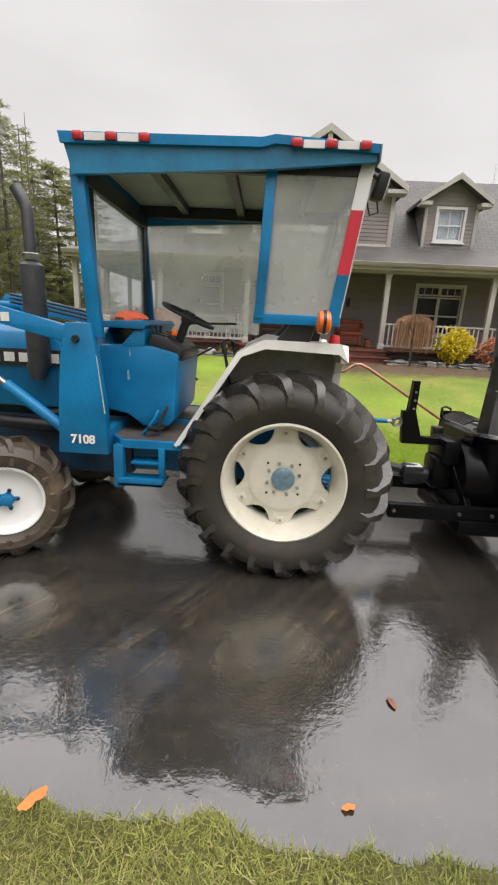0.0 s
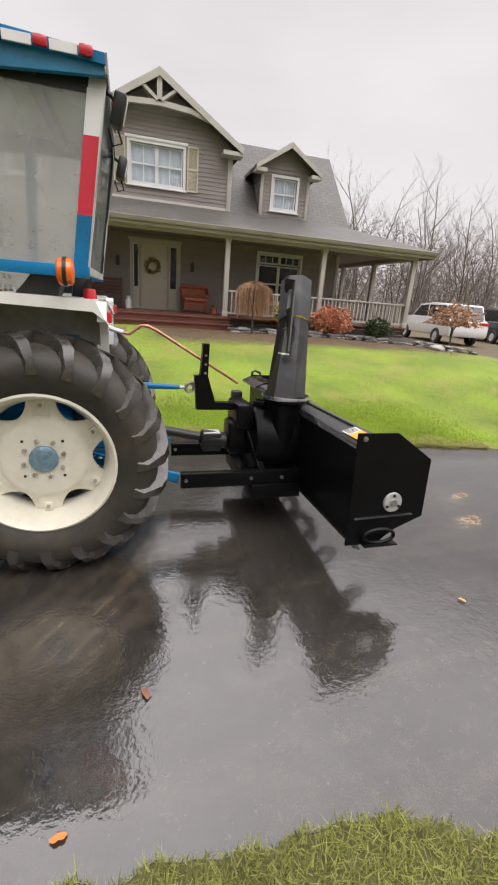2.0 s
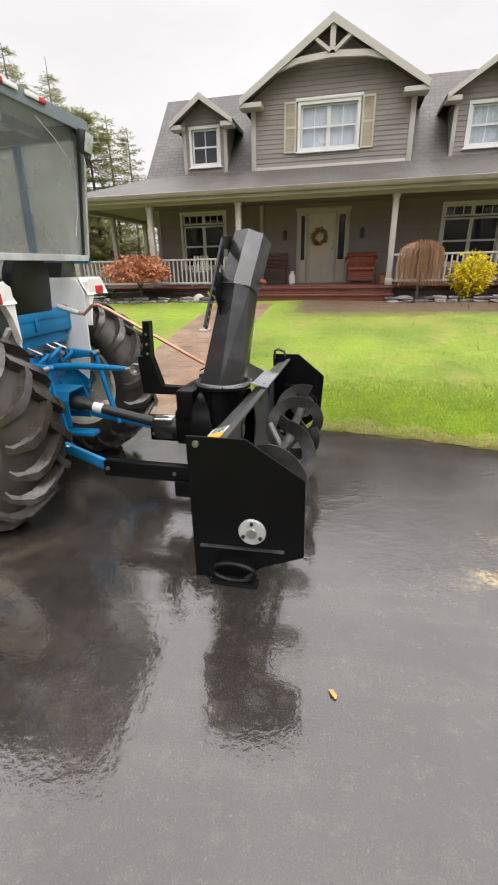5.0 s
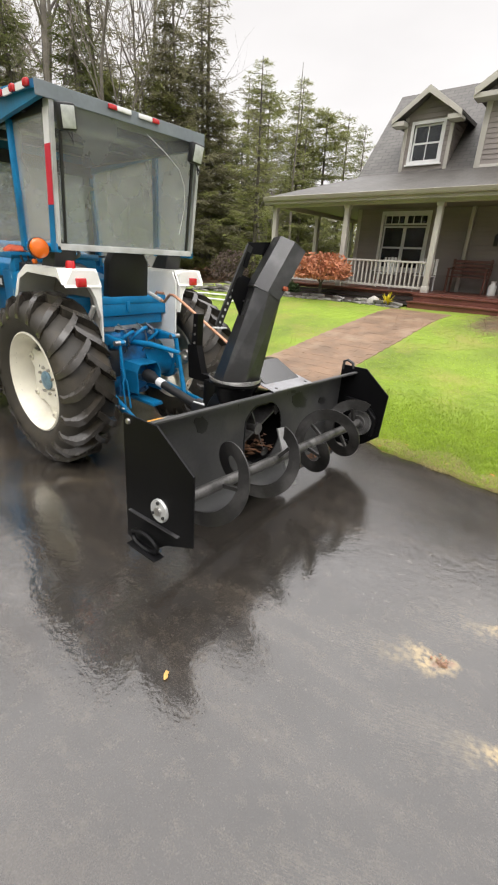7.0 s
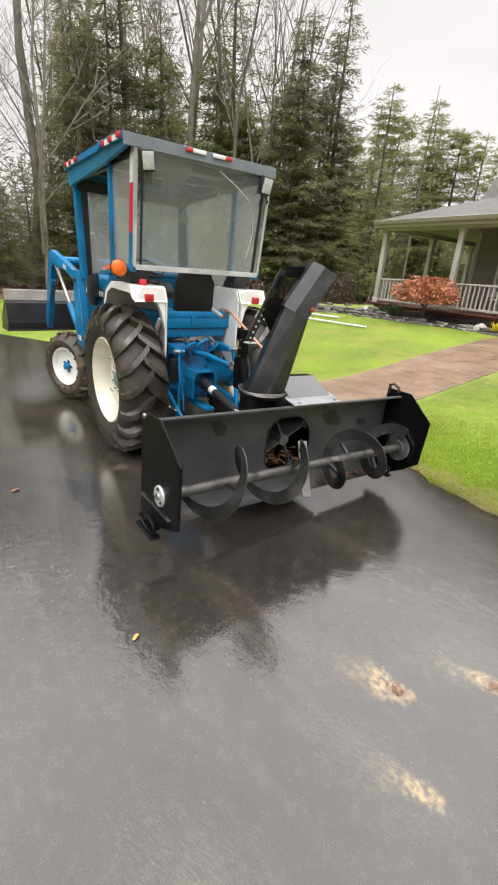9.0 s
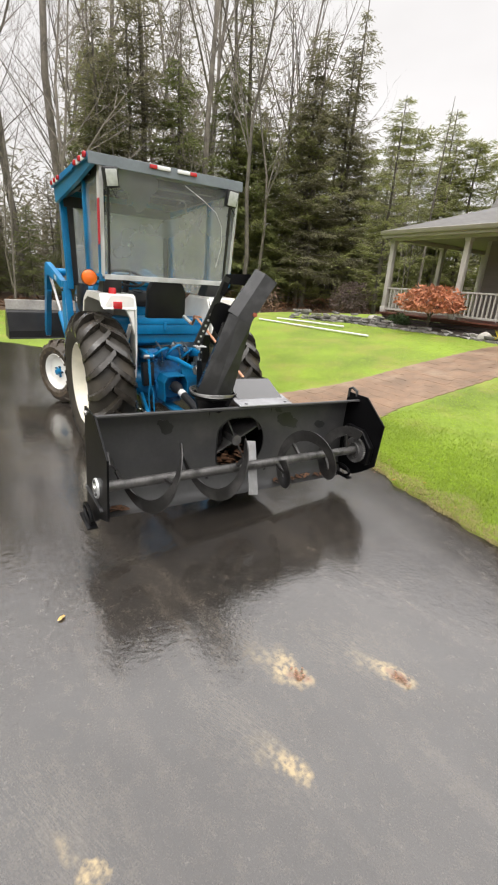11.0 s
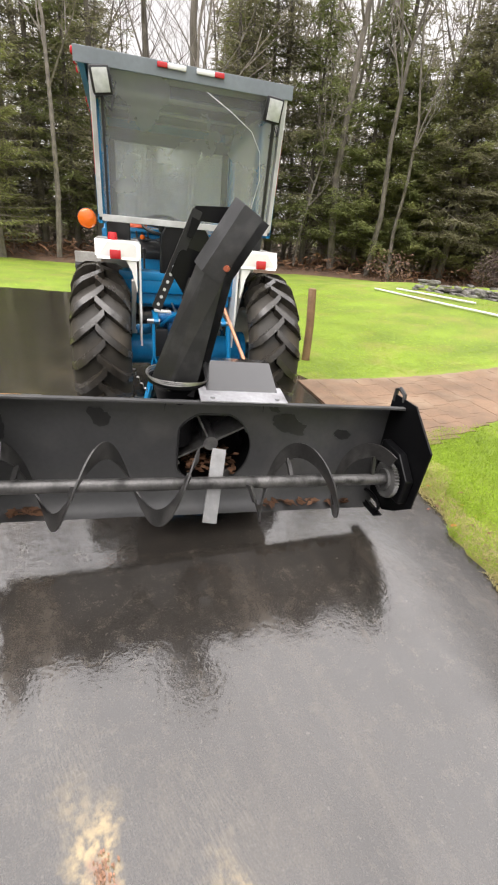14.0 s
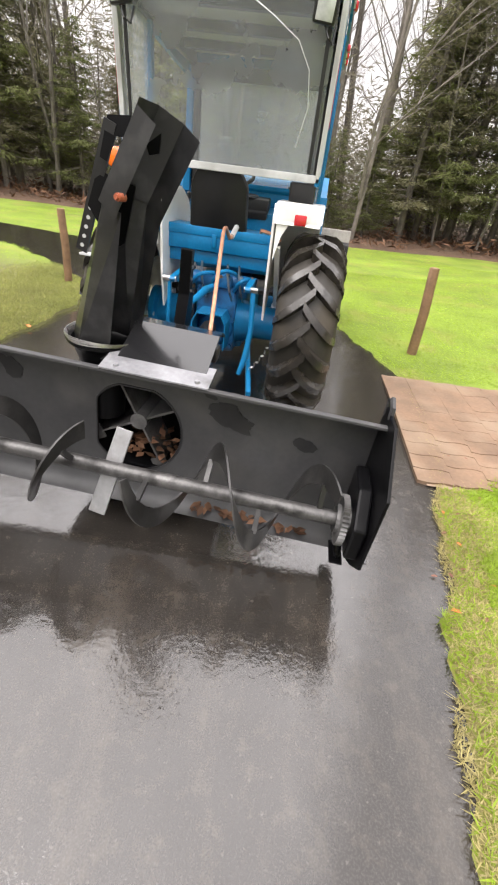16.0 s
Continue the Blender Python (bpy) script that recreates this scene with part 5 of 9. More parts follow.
def rear_wheel(name, yc, out):
    """out: the way the outer face looks along y."""
    w = thing(name, (AX, yc, AZ), "", "")
    for k in ("label", "category"):
        if k in w:
            del w[k]
    w.parent, w.location = tractor, Vector((AX, yc, AZ)) - world_of(tractor)
    part("tyre", tyre(bmesh.new(), (AX, yc, AZ), RR, 0.35, 0.4, 0.055), M_RUBBER, w, "worn muddy bar-tread tyre", smooth=35)
    lugs(w, (AX, yc, AZ), RR, 0.4, 20, 0.066, 0.055, -1, M_LUG)
    hw = 0.2
    bm = bmesh.new()
    o = out
    lathe(bm, [(0.37, o * hw * 0.72), (0.372, o * hw * 0.8), (0.36, o * hw * 0.83), (0.348, o * hw * 0.74), (0.335, o * hw * 0.55), (0.31, o * 0.03), (0.3, -o * 0.02), (0.31, -o * 0.08),
               (0.34, -o * 0.14), (0.372, -o * 0.15)], (AX, yc, AZ), "y", 48)
    part("rim", bm, M_RIM, w, "cream painted wheel rim")
    # dished disc, scalloped by six hand holes along the rim
    bm = bmesh.new()
    n = 120
    prev = None
    for rr, dep in ((0.06, 0.05), (0.1, 0.052), (0.196, 0.05), (0.212, 0.044), (0.226, 0.03), (None, 0.022), (None, 0.004)):
        ringv = []
        for k in range(n):
            a = 2 * math.pi * k / n
            hole = max(0.0, (math.cos(6 * a) + 0.25) / 1.25) ** 0.5
            r_ = rr if rr else 0.318 - 0.082 * hole
            ringv.append(bm.verts.new((AX + r_ * math.cos(a), yc + o * dep, AZ + r_ * math.sin(a))))
        if prev:
            for k in range(n):
                bm.faces.new((prev[k], prev[(k + 1) % n], ringv[(k + 1) % n], ringv[k]))
        prev = ringv
    part("disc", bm, M_RIM, w)
    bm = bmesh.new()
    lathe(bm, [(0.0, o * 0.072), (0.03, o * 0.074), (0.062, o * 0.07), (0.071, o * 0.064), (0.073, o * 0.045), (0.073, -o * 0.1)], (AX, yc, AZ), "y", 28)
    part("hub", bm, M_HUB, w, "flat weathered steel-blue axle hub")
    for k in range(4):
        a = 2 * math.pi * (k + 0.5) / 4
        bm = bmesh.new()
        lathe(bm, [(0.0, o * 0.0535), (0.008, o * 0.0535), (0.008, o * 0.05)], (AX + 0.136 * math.cos(a), yc, AZ + 0.136 * math.sin(a)), "y", 10)
        part("bolt_hole", bm, M_INK, w, smooth=0)
    for k in range(8):
        a = 2 * math.pi * (k + 0.35) / 8
        bm = bmesh.new()
        lathe(bm, [(0.0, o * 0.07), (0.011, o * 0.07), (0.013, o * 0.05)], (AX + 0.101 * math.cos(a), yc, AZ + 0.101 * math.sin(a)), "y", 6)
        part("bolt", bm, M_NUT, w, smooth=0)
    for k in range(6):
        a = 2 * math.pi * (k + 0.5) / 6
        turn = Matrix.Translation((AX, yc, AZ)) @ Matrix.Rotation(-a, 4, "Y")
        bm = bmesh.new()
        box(bm, 0.262, 0.312, min(0.004, o * 0.04), max(-0.004, o * 0.04), -0.021, 0.021, 0.005, turn)
        clamp = part("clamp", bm, M_RIM, w)
        bm = bmesh.new()
        lathe(bm, [(0.0, o * 0.049), (0.01, o * 0.049), (0.012, o * 0.038)], (AX + 0.284 * math.cos(a), yc, AZ + 0.284 * math.sin(a)), "y", 6)
        part("nut", bm, M_NUT, clamp, smooth=0)


rear_wheel("rear_wheel", TY - 0.63, -1)
rear_wheel("rear_wheel", TY + 0.65, 1)

FX, FR = -0.47, 0.4


def front_wheel(yc, o):
    w = thing("front_wheel", (FX, yc, FR), "", "")
    for k in ("label", "category"):
        if k in w:
            del w[k]
    w.parent, w.location = tractor, Vector((FX, yc, FR)) - world_of(tractor)
    w.rotation_euler = (0, 0, radians(24))
    part("tyre", tyre(bmesh.new(), (FX, yc, FR), FR, 0.215, 0.25, 0.03), M_MUDTYRE, w, "mud-caked front tyre", smooth=35)
    lugs(w, (FX, yc, FR), FR, 0.25, 15, 0.04, 0.03, -1, M_MUDTYRE)
    bm = bmesh.new()
    lathe(bm, [(0.226, o * 0.09), (0.222, o * 0.1), (0.212, o * 0.098), (0.2, o * 0.075), (0.185, o * 0.05), (0.15, o * 0.038), (0.06, o * 0.045), (0.0, o * 0.045)], (FX, yc, FR), "y", 36)
    part("rim", bm, M_WHITE, w, "white painted rim")
    bm = bmesh.new()
    n = 40
    vs = []
    for k in range(n):
        a = 2 * math.pi * k / n
        r_ = 0.042 + 0.028 * (1 if math.cos(5 * a) > 0.2 else 0)
        vs.append((FX + r_ * math.cos(a), FR + r_ * math.sin(a)))
    prism(bm, vs, "y", yc + o * 0.04, yc + o * 0.06)
    lathe(bm, [(0.0, o * 0.1), (0.03, o * 0.095), (0.038, o * 0.06)], (FX, yc, FR), "y", 16)
    part("hub", bm, M_BLUE, w)
    for k in range(5):
        a = 2 * math.pi * k / 5
        bm = bmesh.new()
        lathe(bm, [(0.0, o * 0.07), (0.01, o * 0.069), (0.011, o * 0.055)], (FX + 0.065 * math.cos(a), yc, FR + 0.065 * math.sin(a)), "y", 6)
        part("bolt", bm, M_PLASTIC, w, smooth=0)


front_wheel(3.47, -1)
front_wheel(4.79, 1)

# chassis: engine, gearbox, axles
bm = bmesh.new()
box(bm, -0.95, 0.2, TY - 0.2, TY + 0.2, 0.42, 0.85, 0.03)
part("engine", bm, mat("oily_engine_blue", (0.015, 0.05, 0.1), 0.5, vary=0.4, scale=8, bump=0.3, stain=(0.02, 0.02, 0.02), stain_amount=0.8, stain_scale=5), tractor)
bm = bmesh.new()
box(bm, 0.15, 1.05, TY - 0.17, TY + 0.17, 0.45, 0.8, 0.03)
box(bm, 0.95, 1.3, TY - 0.2, TY + 0.2, 0.42, 0.9, 0.04)
for s in (-1, 1):
    tube(bm, [(AX, TY + s * 0.15, AZ), (AX, TY + s * 0.3, AZ), (AX, TY + s * 0.5, AZ)], [0.17, 0.12, 0.12], 16)
    lathe(bm, [(0.0, s * 0.5), (0.16, s * 0.5), (0.16, s * 0.46), (0.1, s * 0.44)], (AX, TY, AZ), "y", 20)
part("transmission", bm, M_BLUE, tractor, "blue rear axle and gearbox casting")
bm = bmesh.new()
tube(bm, [(FX, 3.53, FR), (FX, TY - 0.1, FR + 0.02), (FX, TY + 0.1, FR + 0.02), (FX, 4.73, FR)], [0.06, 0.09, 0.09, 0.06], 12)
box(bm, FX - 0.1, FX + 0.1, TY - 0.12, TY + 0.12, FR, 0.55, 0.02)
part("front_axle", bm, M_BLUE, tractor)

# hood
bm = bmesh.new()
prism(bm, [(TY - 0.3, 0.92), (TY - 0.32, 1.28), (TY - 0.27, 1.42), (TY - 0.12, 1.47), (TY + 0.12, 1.47), (TY + 0.27, 1.42), (TY + 0.32, 1.28), (TY + 0.3, 0.92)], "x", -1.2, 0.12, 0.015)
hood = part("hood", bm, M_BLUE, tractor, "glossy blue engine hood")
for s in (-1, 1):
    bm = bmesh.new()
    box(bm, -1.1, -0.02, TY + s * 0.322 - 0.008, TY + s * 0.322 + 0.008, 1.2, 1.31)
    part("hood_stripe", bm, M_INK, hood, "black hood stripe")
bm = bmesh.new()
for k in range(9):
    box(bm, -1.0 + k * 0.1, -0.93 + k * 0.1, TY - 0.335, TY - 0.331, 1.225, 1.285)
part("stripe_lettering", bm, M_WHITE, hood)
bm = bmesh.new()
box(bm, -1.28, -1.19, TY - 0.29, TY + 0.29, 0.7, 1.4, 0.03)
part("grille", bm, M_PLASTIC, hood)
# cowl under the hood's side: radiator hoses and shadowed engine bay
bm = bmesh.new()
tube(bm, [(-0.6, TY - 0.24, 0.95), (-0.35, TY - 0.28, 0.88), (-0.1, TY - 0.25, 0.9)], 0.03, 8)
tube(bm, [(-0.7, TY - 0.27, 0.8), (-0.2, TY - 0.27, 0.78)], 0.045, 10)
part("hose", bm, M_PLASTIC, tractor)

# exhaust
bm = bmesh.new()
EXX, EXY = -0.335, 3.75
tube(bm, [(EXX - 0.02, EXY, 1.12), (EXX - 0.02, EXY, 1.2), (EXX, EXY, 1.22), (EXX + 0.0, EXY, 1.82), (EXX, EXY, 1.84)], [0.04, 0.065, 0.07, 0.07, 0.045], 18)
exhaust = part("exhaust", bm, M_MUFFLER, tractor, "heat-greyed upright muffler")
bm = bmesh.new()
tube(bm, [(EXX, EXY, 1.82), (EXX, EXY, 2.12), (EXX - 0.02, EXY, 2.18), (EXX - 0.06, EXY, 2.25)], 0.035, 14)
part("stack_pipe", bm, M_MUFFLER, exhaust)
bm = bmesh.new()
lathe(bm, [(0.047, 1.85), (0.052, 1.86), (0.052, 1.885), (0.047, 1.89)], (EXX, EXY, 0), "z", 16)
part("clamp", bm, M_STEEL, exhaust)

# loader
for s, ym in ((-1, 3.5), (1, 4.76)):
    y0, y1 = ym - 0.035, ym + 0.035
    bm = bmesh.new()
    prism(bm, [(-0.11, 0.72), (0.2, 0.72), (0.19, 1.0), (0.13, 1.5), (-0.02, 1.5), (-0.06, 1.3), (-0.09, 1.0)], "y", y0, y1, 0.006)
    mast = part("loader_mast", bm, M_BLUE, tractor, "blue loader mast")
    bm = bmesh.new()
    box(bm, -0.1, 0.18, min(ym, TY + s * 0.18), max(ym, TY + s * 0.18), 0.74, 0.86, 0.01)
    part("mast_bracket", bm, M_BLUE, mast)
    bm = bmesh.new()
    lathe(bm, [(0.0, s * 0.05), (0.02, s * 0.05), (0.024, s * 0.035)], (0.04, ym, 1.41), "y", 12)
    part("pin", bm, M_BLACKM, mast)
    # pale strip: worn bare metal together with the edge's highlight, painted on
    bm = bmesh.new()
    yw = ym + s * 0.036
    prism(bm, [(0.187, 0.98), (0.195, 0.98), (0.158, 1.32), (0.152, 1.32)], "y", min(yw, yw + s * 0.0015), max(yw, yw + s * 0.0015))
    part("worn_edge", bm, M_ALU, mast, "bare metal and painted-in highlight along the edge", smooth=0)
    bm = bmesh.new()
    prism(bm, [(0.08, 1.36), (0.08, 1.46), (-0.42, 1.575), (-1.0, 1.69), (-1.12, 1.68), (-1.2, 1.58), (-1.75, 0.76), (-1.68, 0.68), (-1.58, 0.7), (-1.06, 1.5), (-0.98, 1.54), (-0.42, 1.48)], "y", ym - 0.03, ym + 0.03, 0.006)
    arm = part("loader_arm", bm, M_BLUE, tractor, "blue loader arm with worn decal")
    bm = bmesh.new()
    tube(bm, [(-0.02, ym, 0.82), (-0.42, ym, 1.12)], 0.035, 12)
    part("lift_cylinder", bm, M_BLUE, arm)
    bm = bmesh.new()
    tube(bm, [(-0.42, ym, 1.12), (-0.95, ym, 1.52)], 0.018, 10)
    tube(bm, [(0.02, ym, 0.8), (-0.3, ym, 1.03)], 0.022, 10)
    part("piston_rod", bm, M_STEEL, arm)
    bm = bmesh.new()
    tube(bm, [(-1.15, ym, 1.35), (-1.55, ym, 0.95)], 0.032, 12)
    part("bucket_cylinder", bm, M_BLUE, arm)
    bm = bmesh.new()
    tube(bm, [(-1.5, ym, 1.0), (-1.85, ym, 0.66)], 0.017, 8)
    part("piston_rod", bm, M_STEEL, arm)
    bm = bmesh.new()
    yy = ym + s * 0.032
    for k in range(2):
        box(bm, -0.46 + k * 0.07, -0.41 + k * 0.07, min(yy, yy + s * 0.002), max(yy, yy + s * 0.002), 1.5 - k * 0.012, 1.55 - k * 0.012)
    part("decal", bm, M_WHITE, arm, smooth=0)
bm = bmesh.new()
tube(bm, [(-1.05, 3.5, 1.58), (-1.05, 4.76, 1.58)], 0.045, 12)
part("cross_tube", bm, M_BLUE, tractor)
for dz in (0, 0.03, 0.06):
    bm = bmesh.new()
    tube(bm, [(0.1, 4.55, 1.4 + dz), (-0.4, 4.55, 1.52 + dz), (-1.0, 4.6, 1.62 + dz)], 0.011, 6)
    part("hydraulic_hose", bm, M_PLASTIC, tractor)
bucket = thing("loader_bucket", (-1.95, TY, 0.4), "", "")
for k in ("label", "category"):
    if k in bucket:
        del bucket[k]
bucket.parent, bucket.location = tractor, Vector((-1.95, TY, 0.4)) - world_of(tractor)
bucket["label"] = "scuffed black loader bucket"
BKY0, BKY1 = 3.0, 5.2
bm = bmesh.new()
outer = [(-1.85, 1.05), (-1.78, 1.0), (-1.76, 0.74), (-1.84, 0.64), (-1.95, 0.6), (-2.5, 0.585)]
inner = [(p[0] - 0.02, p[1] + 0.012) for p in outer]
prism(bm, outer + inner[::-1], "y", BKY0, BKY1)
part("shell", bm, M_BLACKM, bucket, smooth=0)
for y in (BKY0, BKY1 - 0.015):
    bm = bmesh.new()
    prism(bm, [(-1.85, 1.04), (-1.77, 0.99), (-1.75, 0.73), (-1.84, 0.63), (-2.48, 0.575), (-2.4, 0.75)], "y", y, y + 0.015)
    part("side_plate", bm, M_BLACKM, bucket, smooth=0)
bm = bmesh.new()
box(bm, -1.87, -1.82, BKY0, BKY1, 1.03, 1.17, 0.006)
part("wooden_edge", bm, M_PLANK, bucket, "weathered plank along the bucket edge", smooth=0)

# dash, steering wheel, floor, seat
M_SCUFF = mat("scratched_blue_paint", (0.2, 0.33, 0.42), 0.6, vary=0.3, scale=30, bump=0.05)
bm = bmesh.new()
prism(bm, [(0.06, 0.95), (0.07, 1.37), (0.4, 1.375), (0.58, 1.33), (0.55, 0.9), (0.51, 0.85), (0.33, 0.85), (0.25, 0.95)], "y", TY - 0.4, TY + 0.4, 0.018)
dash = part("dash_cowl", bm, M_BLUE, tractor, "scuffed blue dash cowl")
for x0, z0, x1, z1, w_ in ((0.27, 1.3, 0.262, 1.35, 0.004), (0.255, 1.15, 0.25, 1.22, 0.008)):
    bm = bmesh.new()
    prism(bm, [(x0 - w_, z0), (x0 + w_, z0 + 0.01), (x1 + w_ * 0.7, z1), (x1 - w_ * 0.5, z1 - 0.006)], "y", TY - 0.4015, TY - 0.399)
    part("scuff", bm, M_SCUFF, dash, "bare scratches in the paint", smooth=0)
bm = bmesh.new()
prism(bm, [(0.03, 1.475), (0.03, 1.51), (0.36, 1.53), (0.38, 1.5), (0.36, 1.475)], "y", TY - 0.42, TY + 0.42, 0.006)
prism(bm, [(0.2, 1.36), (0.36, 1.36), (0.37, 1.48), (0.31, 1.48)], "y", TY - 0.4, TY + 0.38, 0.01)
part("dash_tray", bm, M_BLUE, dash)
bm = bmesh.new()
prism(bm, [(0.37, 1.36), (0.4, 1.45), (0.5, 1.43), (0.6, 1.35), (0.59, 1.28), (0.54, 1.33)], "y", TY - 0.38, TY + 0.2, 0.012)
panel = part("instrument_panel", bm, M_PLASTIC, dash)
for k in range(3):
    bm = bmesh.new()
    m_ = Matrix.Translation((0.45, TY - 0.28 + k * 0.16, 1.441)) @ Matrix.Rotation(radians(14), 4, "Y")
    lathe(bm, [(0, 0.004), (0.05, 0.004), (0.055, 0.008), (0.06, 0.006), (0.06, -0.005)], (0, 0, 0), "z", 20)
    bm.transform(m_)
    part("gauge", bm, M_BLACKM, panel)
for k in range(3):
    bm = bmesh.new()
    tube(bm, [(0.42, TY - 0.34 + k * 0.05, 1.42), (0.39 + 0.02 * k, TY - 0.35 + k * 0.05, 1.5)], 0.009, 6)
    part("stalk", bm, M_PLASTIC, panel)
bm = bmesh.new()
c = Vector((0.59, TY - 0.12, 1.57))
tilt = Matrix.Translation(c) @ Matrix.Rotation(radians(24), 4, "Y")
rim_pts = [tilt @ Vector((0.18 * math.cos(a), 0.18 * math.sin(a), 0)) for a in np.linspace(0, 2 * math.pi, 33)]
tube(bm, rim_pts, 0.014, 8, caps=False)
for a in (0.5, 2.6, 4.7):
    tube(bm, [tilt @ Vector((0, 0, -0.02)), tilt @ Vector((0.175 * math.cos(a), 0.175 * math.sin(a), 0))], 0.012, 6)
tube(bm, [tilt @ Vector((0, 0, 0.03)), tilt @ Vector((0, 0, -0.05))], 0.04, 10)
wheel = part("steering_wheel", bm, M_PLASTIC, tractor)
bm = bmesh.new()
tube(bm, [tilt @ Vector((0, 0, -0.03)), (0.51, TY - 0.12, 1.36)], 0.03, 10)
part("steering_column", bm, M_PLASTIC, wheel)
bm = bmesh.new()
lathe(bm, [(0, 0.02), (0.018, 0.018), (0.024, 0), (0.018, -0.018), (0, -0.02)], (0.53, TY - 0.3, 1.46), "z", 12)
part("knob", bm, M_ORANGE, dash)
bm = bmesh.new()
lathe(bm, [(0.0, 0.05), (0.05, 0.046), (0.09, 0.03), (0.105, 0.012), (0.1, 0.0), (0.0, 0.0)], (0, 0, 0), "z", 28)
for v in bm.verts:
    v.co *= 1 + 0.3 * noise.noise(v.co * 17) + 0.12 * noise.noise(v.co * 45)
bm.transform(Matrix.Translation((0.27, TY - 0.33, 1.525)) @ Matrix.Diagonal((1.0, 0.75, 1.1, 1)))
part("rag", bm, M_RAG, dash, "crumpled orange rag on the dash tray")
bm = bmesh.new()
box(bm, 0.04, 0.15, TY - 0.4, TY - 0.25, 1.512, 1.535, 0.004)
box(bm, 0.05, 0.145, TY - 0.39, TY - 0.27, 1.536, 1.552, 0.003)
part("paper_pad", bm, M_DOOR, dash, "faded paper pad on the dash tray")
for a, b in (((0.38, 4.5, 1.16), (0.83, 4.5, 1.41)), ((0.44, 4.5, 1.18), (0.58, 4.5, 1.07)), ((0.45, 4.5, 1.515), (0.88, 4.5, 1.53))):
    bm = bmesh.new()
    tube(bm, [a, b], 0.009, 6)
    part("control_rod", bm, M_PLASTIC, tractor)
for s in (-1, 1):
    def P(v):
        return TY + s * v
    bm = bmesh.new()
    pts = [(0.12, P(0.1)), (0.12, P(0.4)), (0.27, P(0.6)), (0.66, P(0.6)), (0.95, P(0.5)), (0.95, P(0.1))]
    prism(bm, pts if s < 0 else pts[::-1], "z", 0.775, 0.805)
    plat = part("floor_plate", bm, M_MAT, tractor, "scuffed rubber-covered footplate", smooth=0)
    bm = bmesh.new()
    for a, b in (((0.12, P(0.41)), (0.27, P(0.61))), ((0.26, P(0.61)), (0.66, P(0.61)))):
        bar(bm, (*a, 0.785), (*b, 0.785), 0.02, 0.055, bevel=0.004)
    part("edge", bm, M_BLUE, plat, "blue painted footplate edge", smooth=0)
bm = bmesh.new()
box(bm, 0.22, 0.28, 3.49, 3.55, 0.5, 0.78, 0.005)
step_leg = part("step_leg", bm, M_BLUE, tractor, smooth=30)
bm = bmesh.new()
box(bm, 0.5, 0.54, 3.5, 3.54, 0.55, 0.77, 0.005)
step = part("step", bm, M_BLUE, tractor, "blue cab step with worn treads", smooth=30)
bm = bmesh.new()
box(bm, 0.26, 0.54, 3.44, 3.62, 0.535, 0.555, 0.004)
box(bm, 0.26, 0.54, 3.44, 3.46, 0.535, 0.585, 0.004)
part("tread", bm, M_BLUE, step, smooth=30)
bm = bmesh.new()
box(bm, 0.32, 0.53, 3.52, 3.64, 0.65, 0.668, 0.004)
part("tread", bm, M_BLUE, step, smooth=30)
bm = bmesh.new()
tube(bm, [(0.36, TY - 0.47, 0.81), (0.44, TY - 0.47, 0.92), (0.46, TY - 0.44, 0.97)], 0.011, 6)
part("pedal_arm", bm, M_BLUE, tractor)
bm = bmesh.new()
tube(bm, [(0.45, TY - 0.48, 0.84), (0.5, TY - 0.48, 0.95), (0.52, TY - 0.46, 1.0)], 0.012, 6)
box(bm, 0.4, 0.5, TY - 0.53, TY - 0.43, 0.86, 0.875, 0.003)
part("pedal", bm, M_BLACKM, tractor)
bm = bmesh.new()
box(bm, 1.0, 1.38, TY - 0.24, TY + 0.2, 1.08, 1.2, 0.05)
seat = part("seat", bm, M_SEAT, tractor, "black vinyl operator seat")
bm = bmesh.new()
prism(bm, [(TY - 0.21, 1.15), (TY - 0.2, 1.5), (TY - 0.15, 1.6), (TY + 0.1, 1.6), (TY + 0.16, 1.5), (TY + 0.17, 1.15)], "x", 1.36, 1.44, 0.02)
bm.transform(Matrix.Translation((1.4, 0, 1.15)) @ Matrix.Rotation(radians(8), 4, "Y") @ Matrix.Translation((-1.4, 0, -1.15)))
part("backrest", bm, M_SEAT, seat)
for yy, h in ((TY - 0.38, 1.4), (TY - 0.3, 1.36), (TY + 0.34, 1.38)):
    bm = bmesh.new()
    tube(bm, [(0.98, yy, 0.95), (0.9, yy, 1.2), (0.86, yy, h)], 0.009, 6)
    lever = part("lever", bm, M_PLASTIC, tractor)
    bm = bmesh.new()
    lathe(bm, [(0, h + 0.03), (0.02, h + 0.015), (0.018, h - 0.02), (0.0, h - 0.025)], (0.86, yy, 0), "z", 8)
    part("knob", bm, M_PLASTIC, lever)

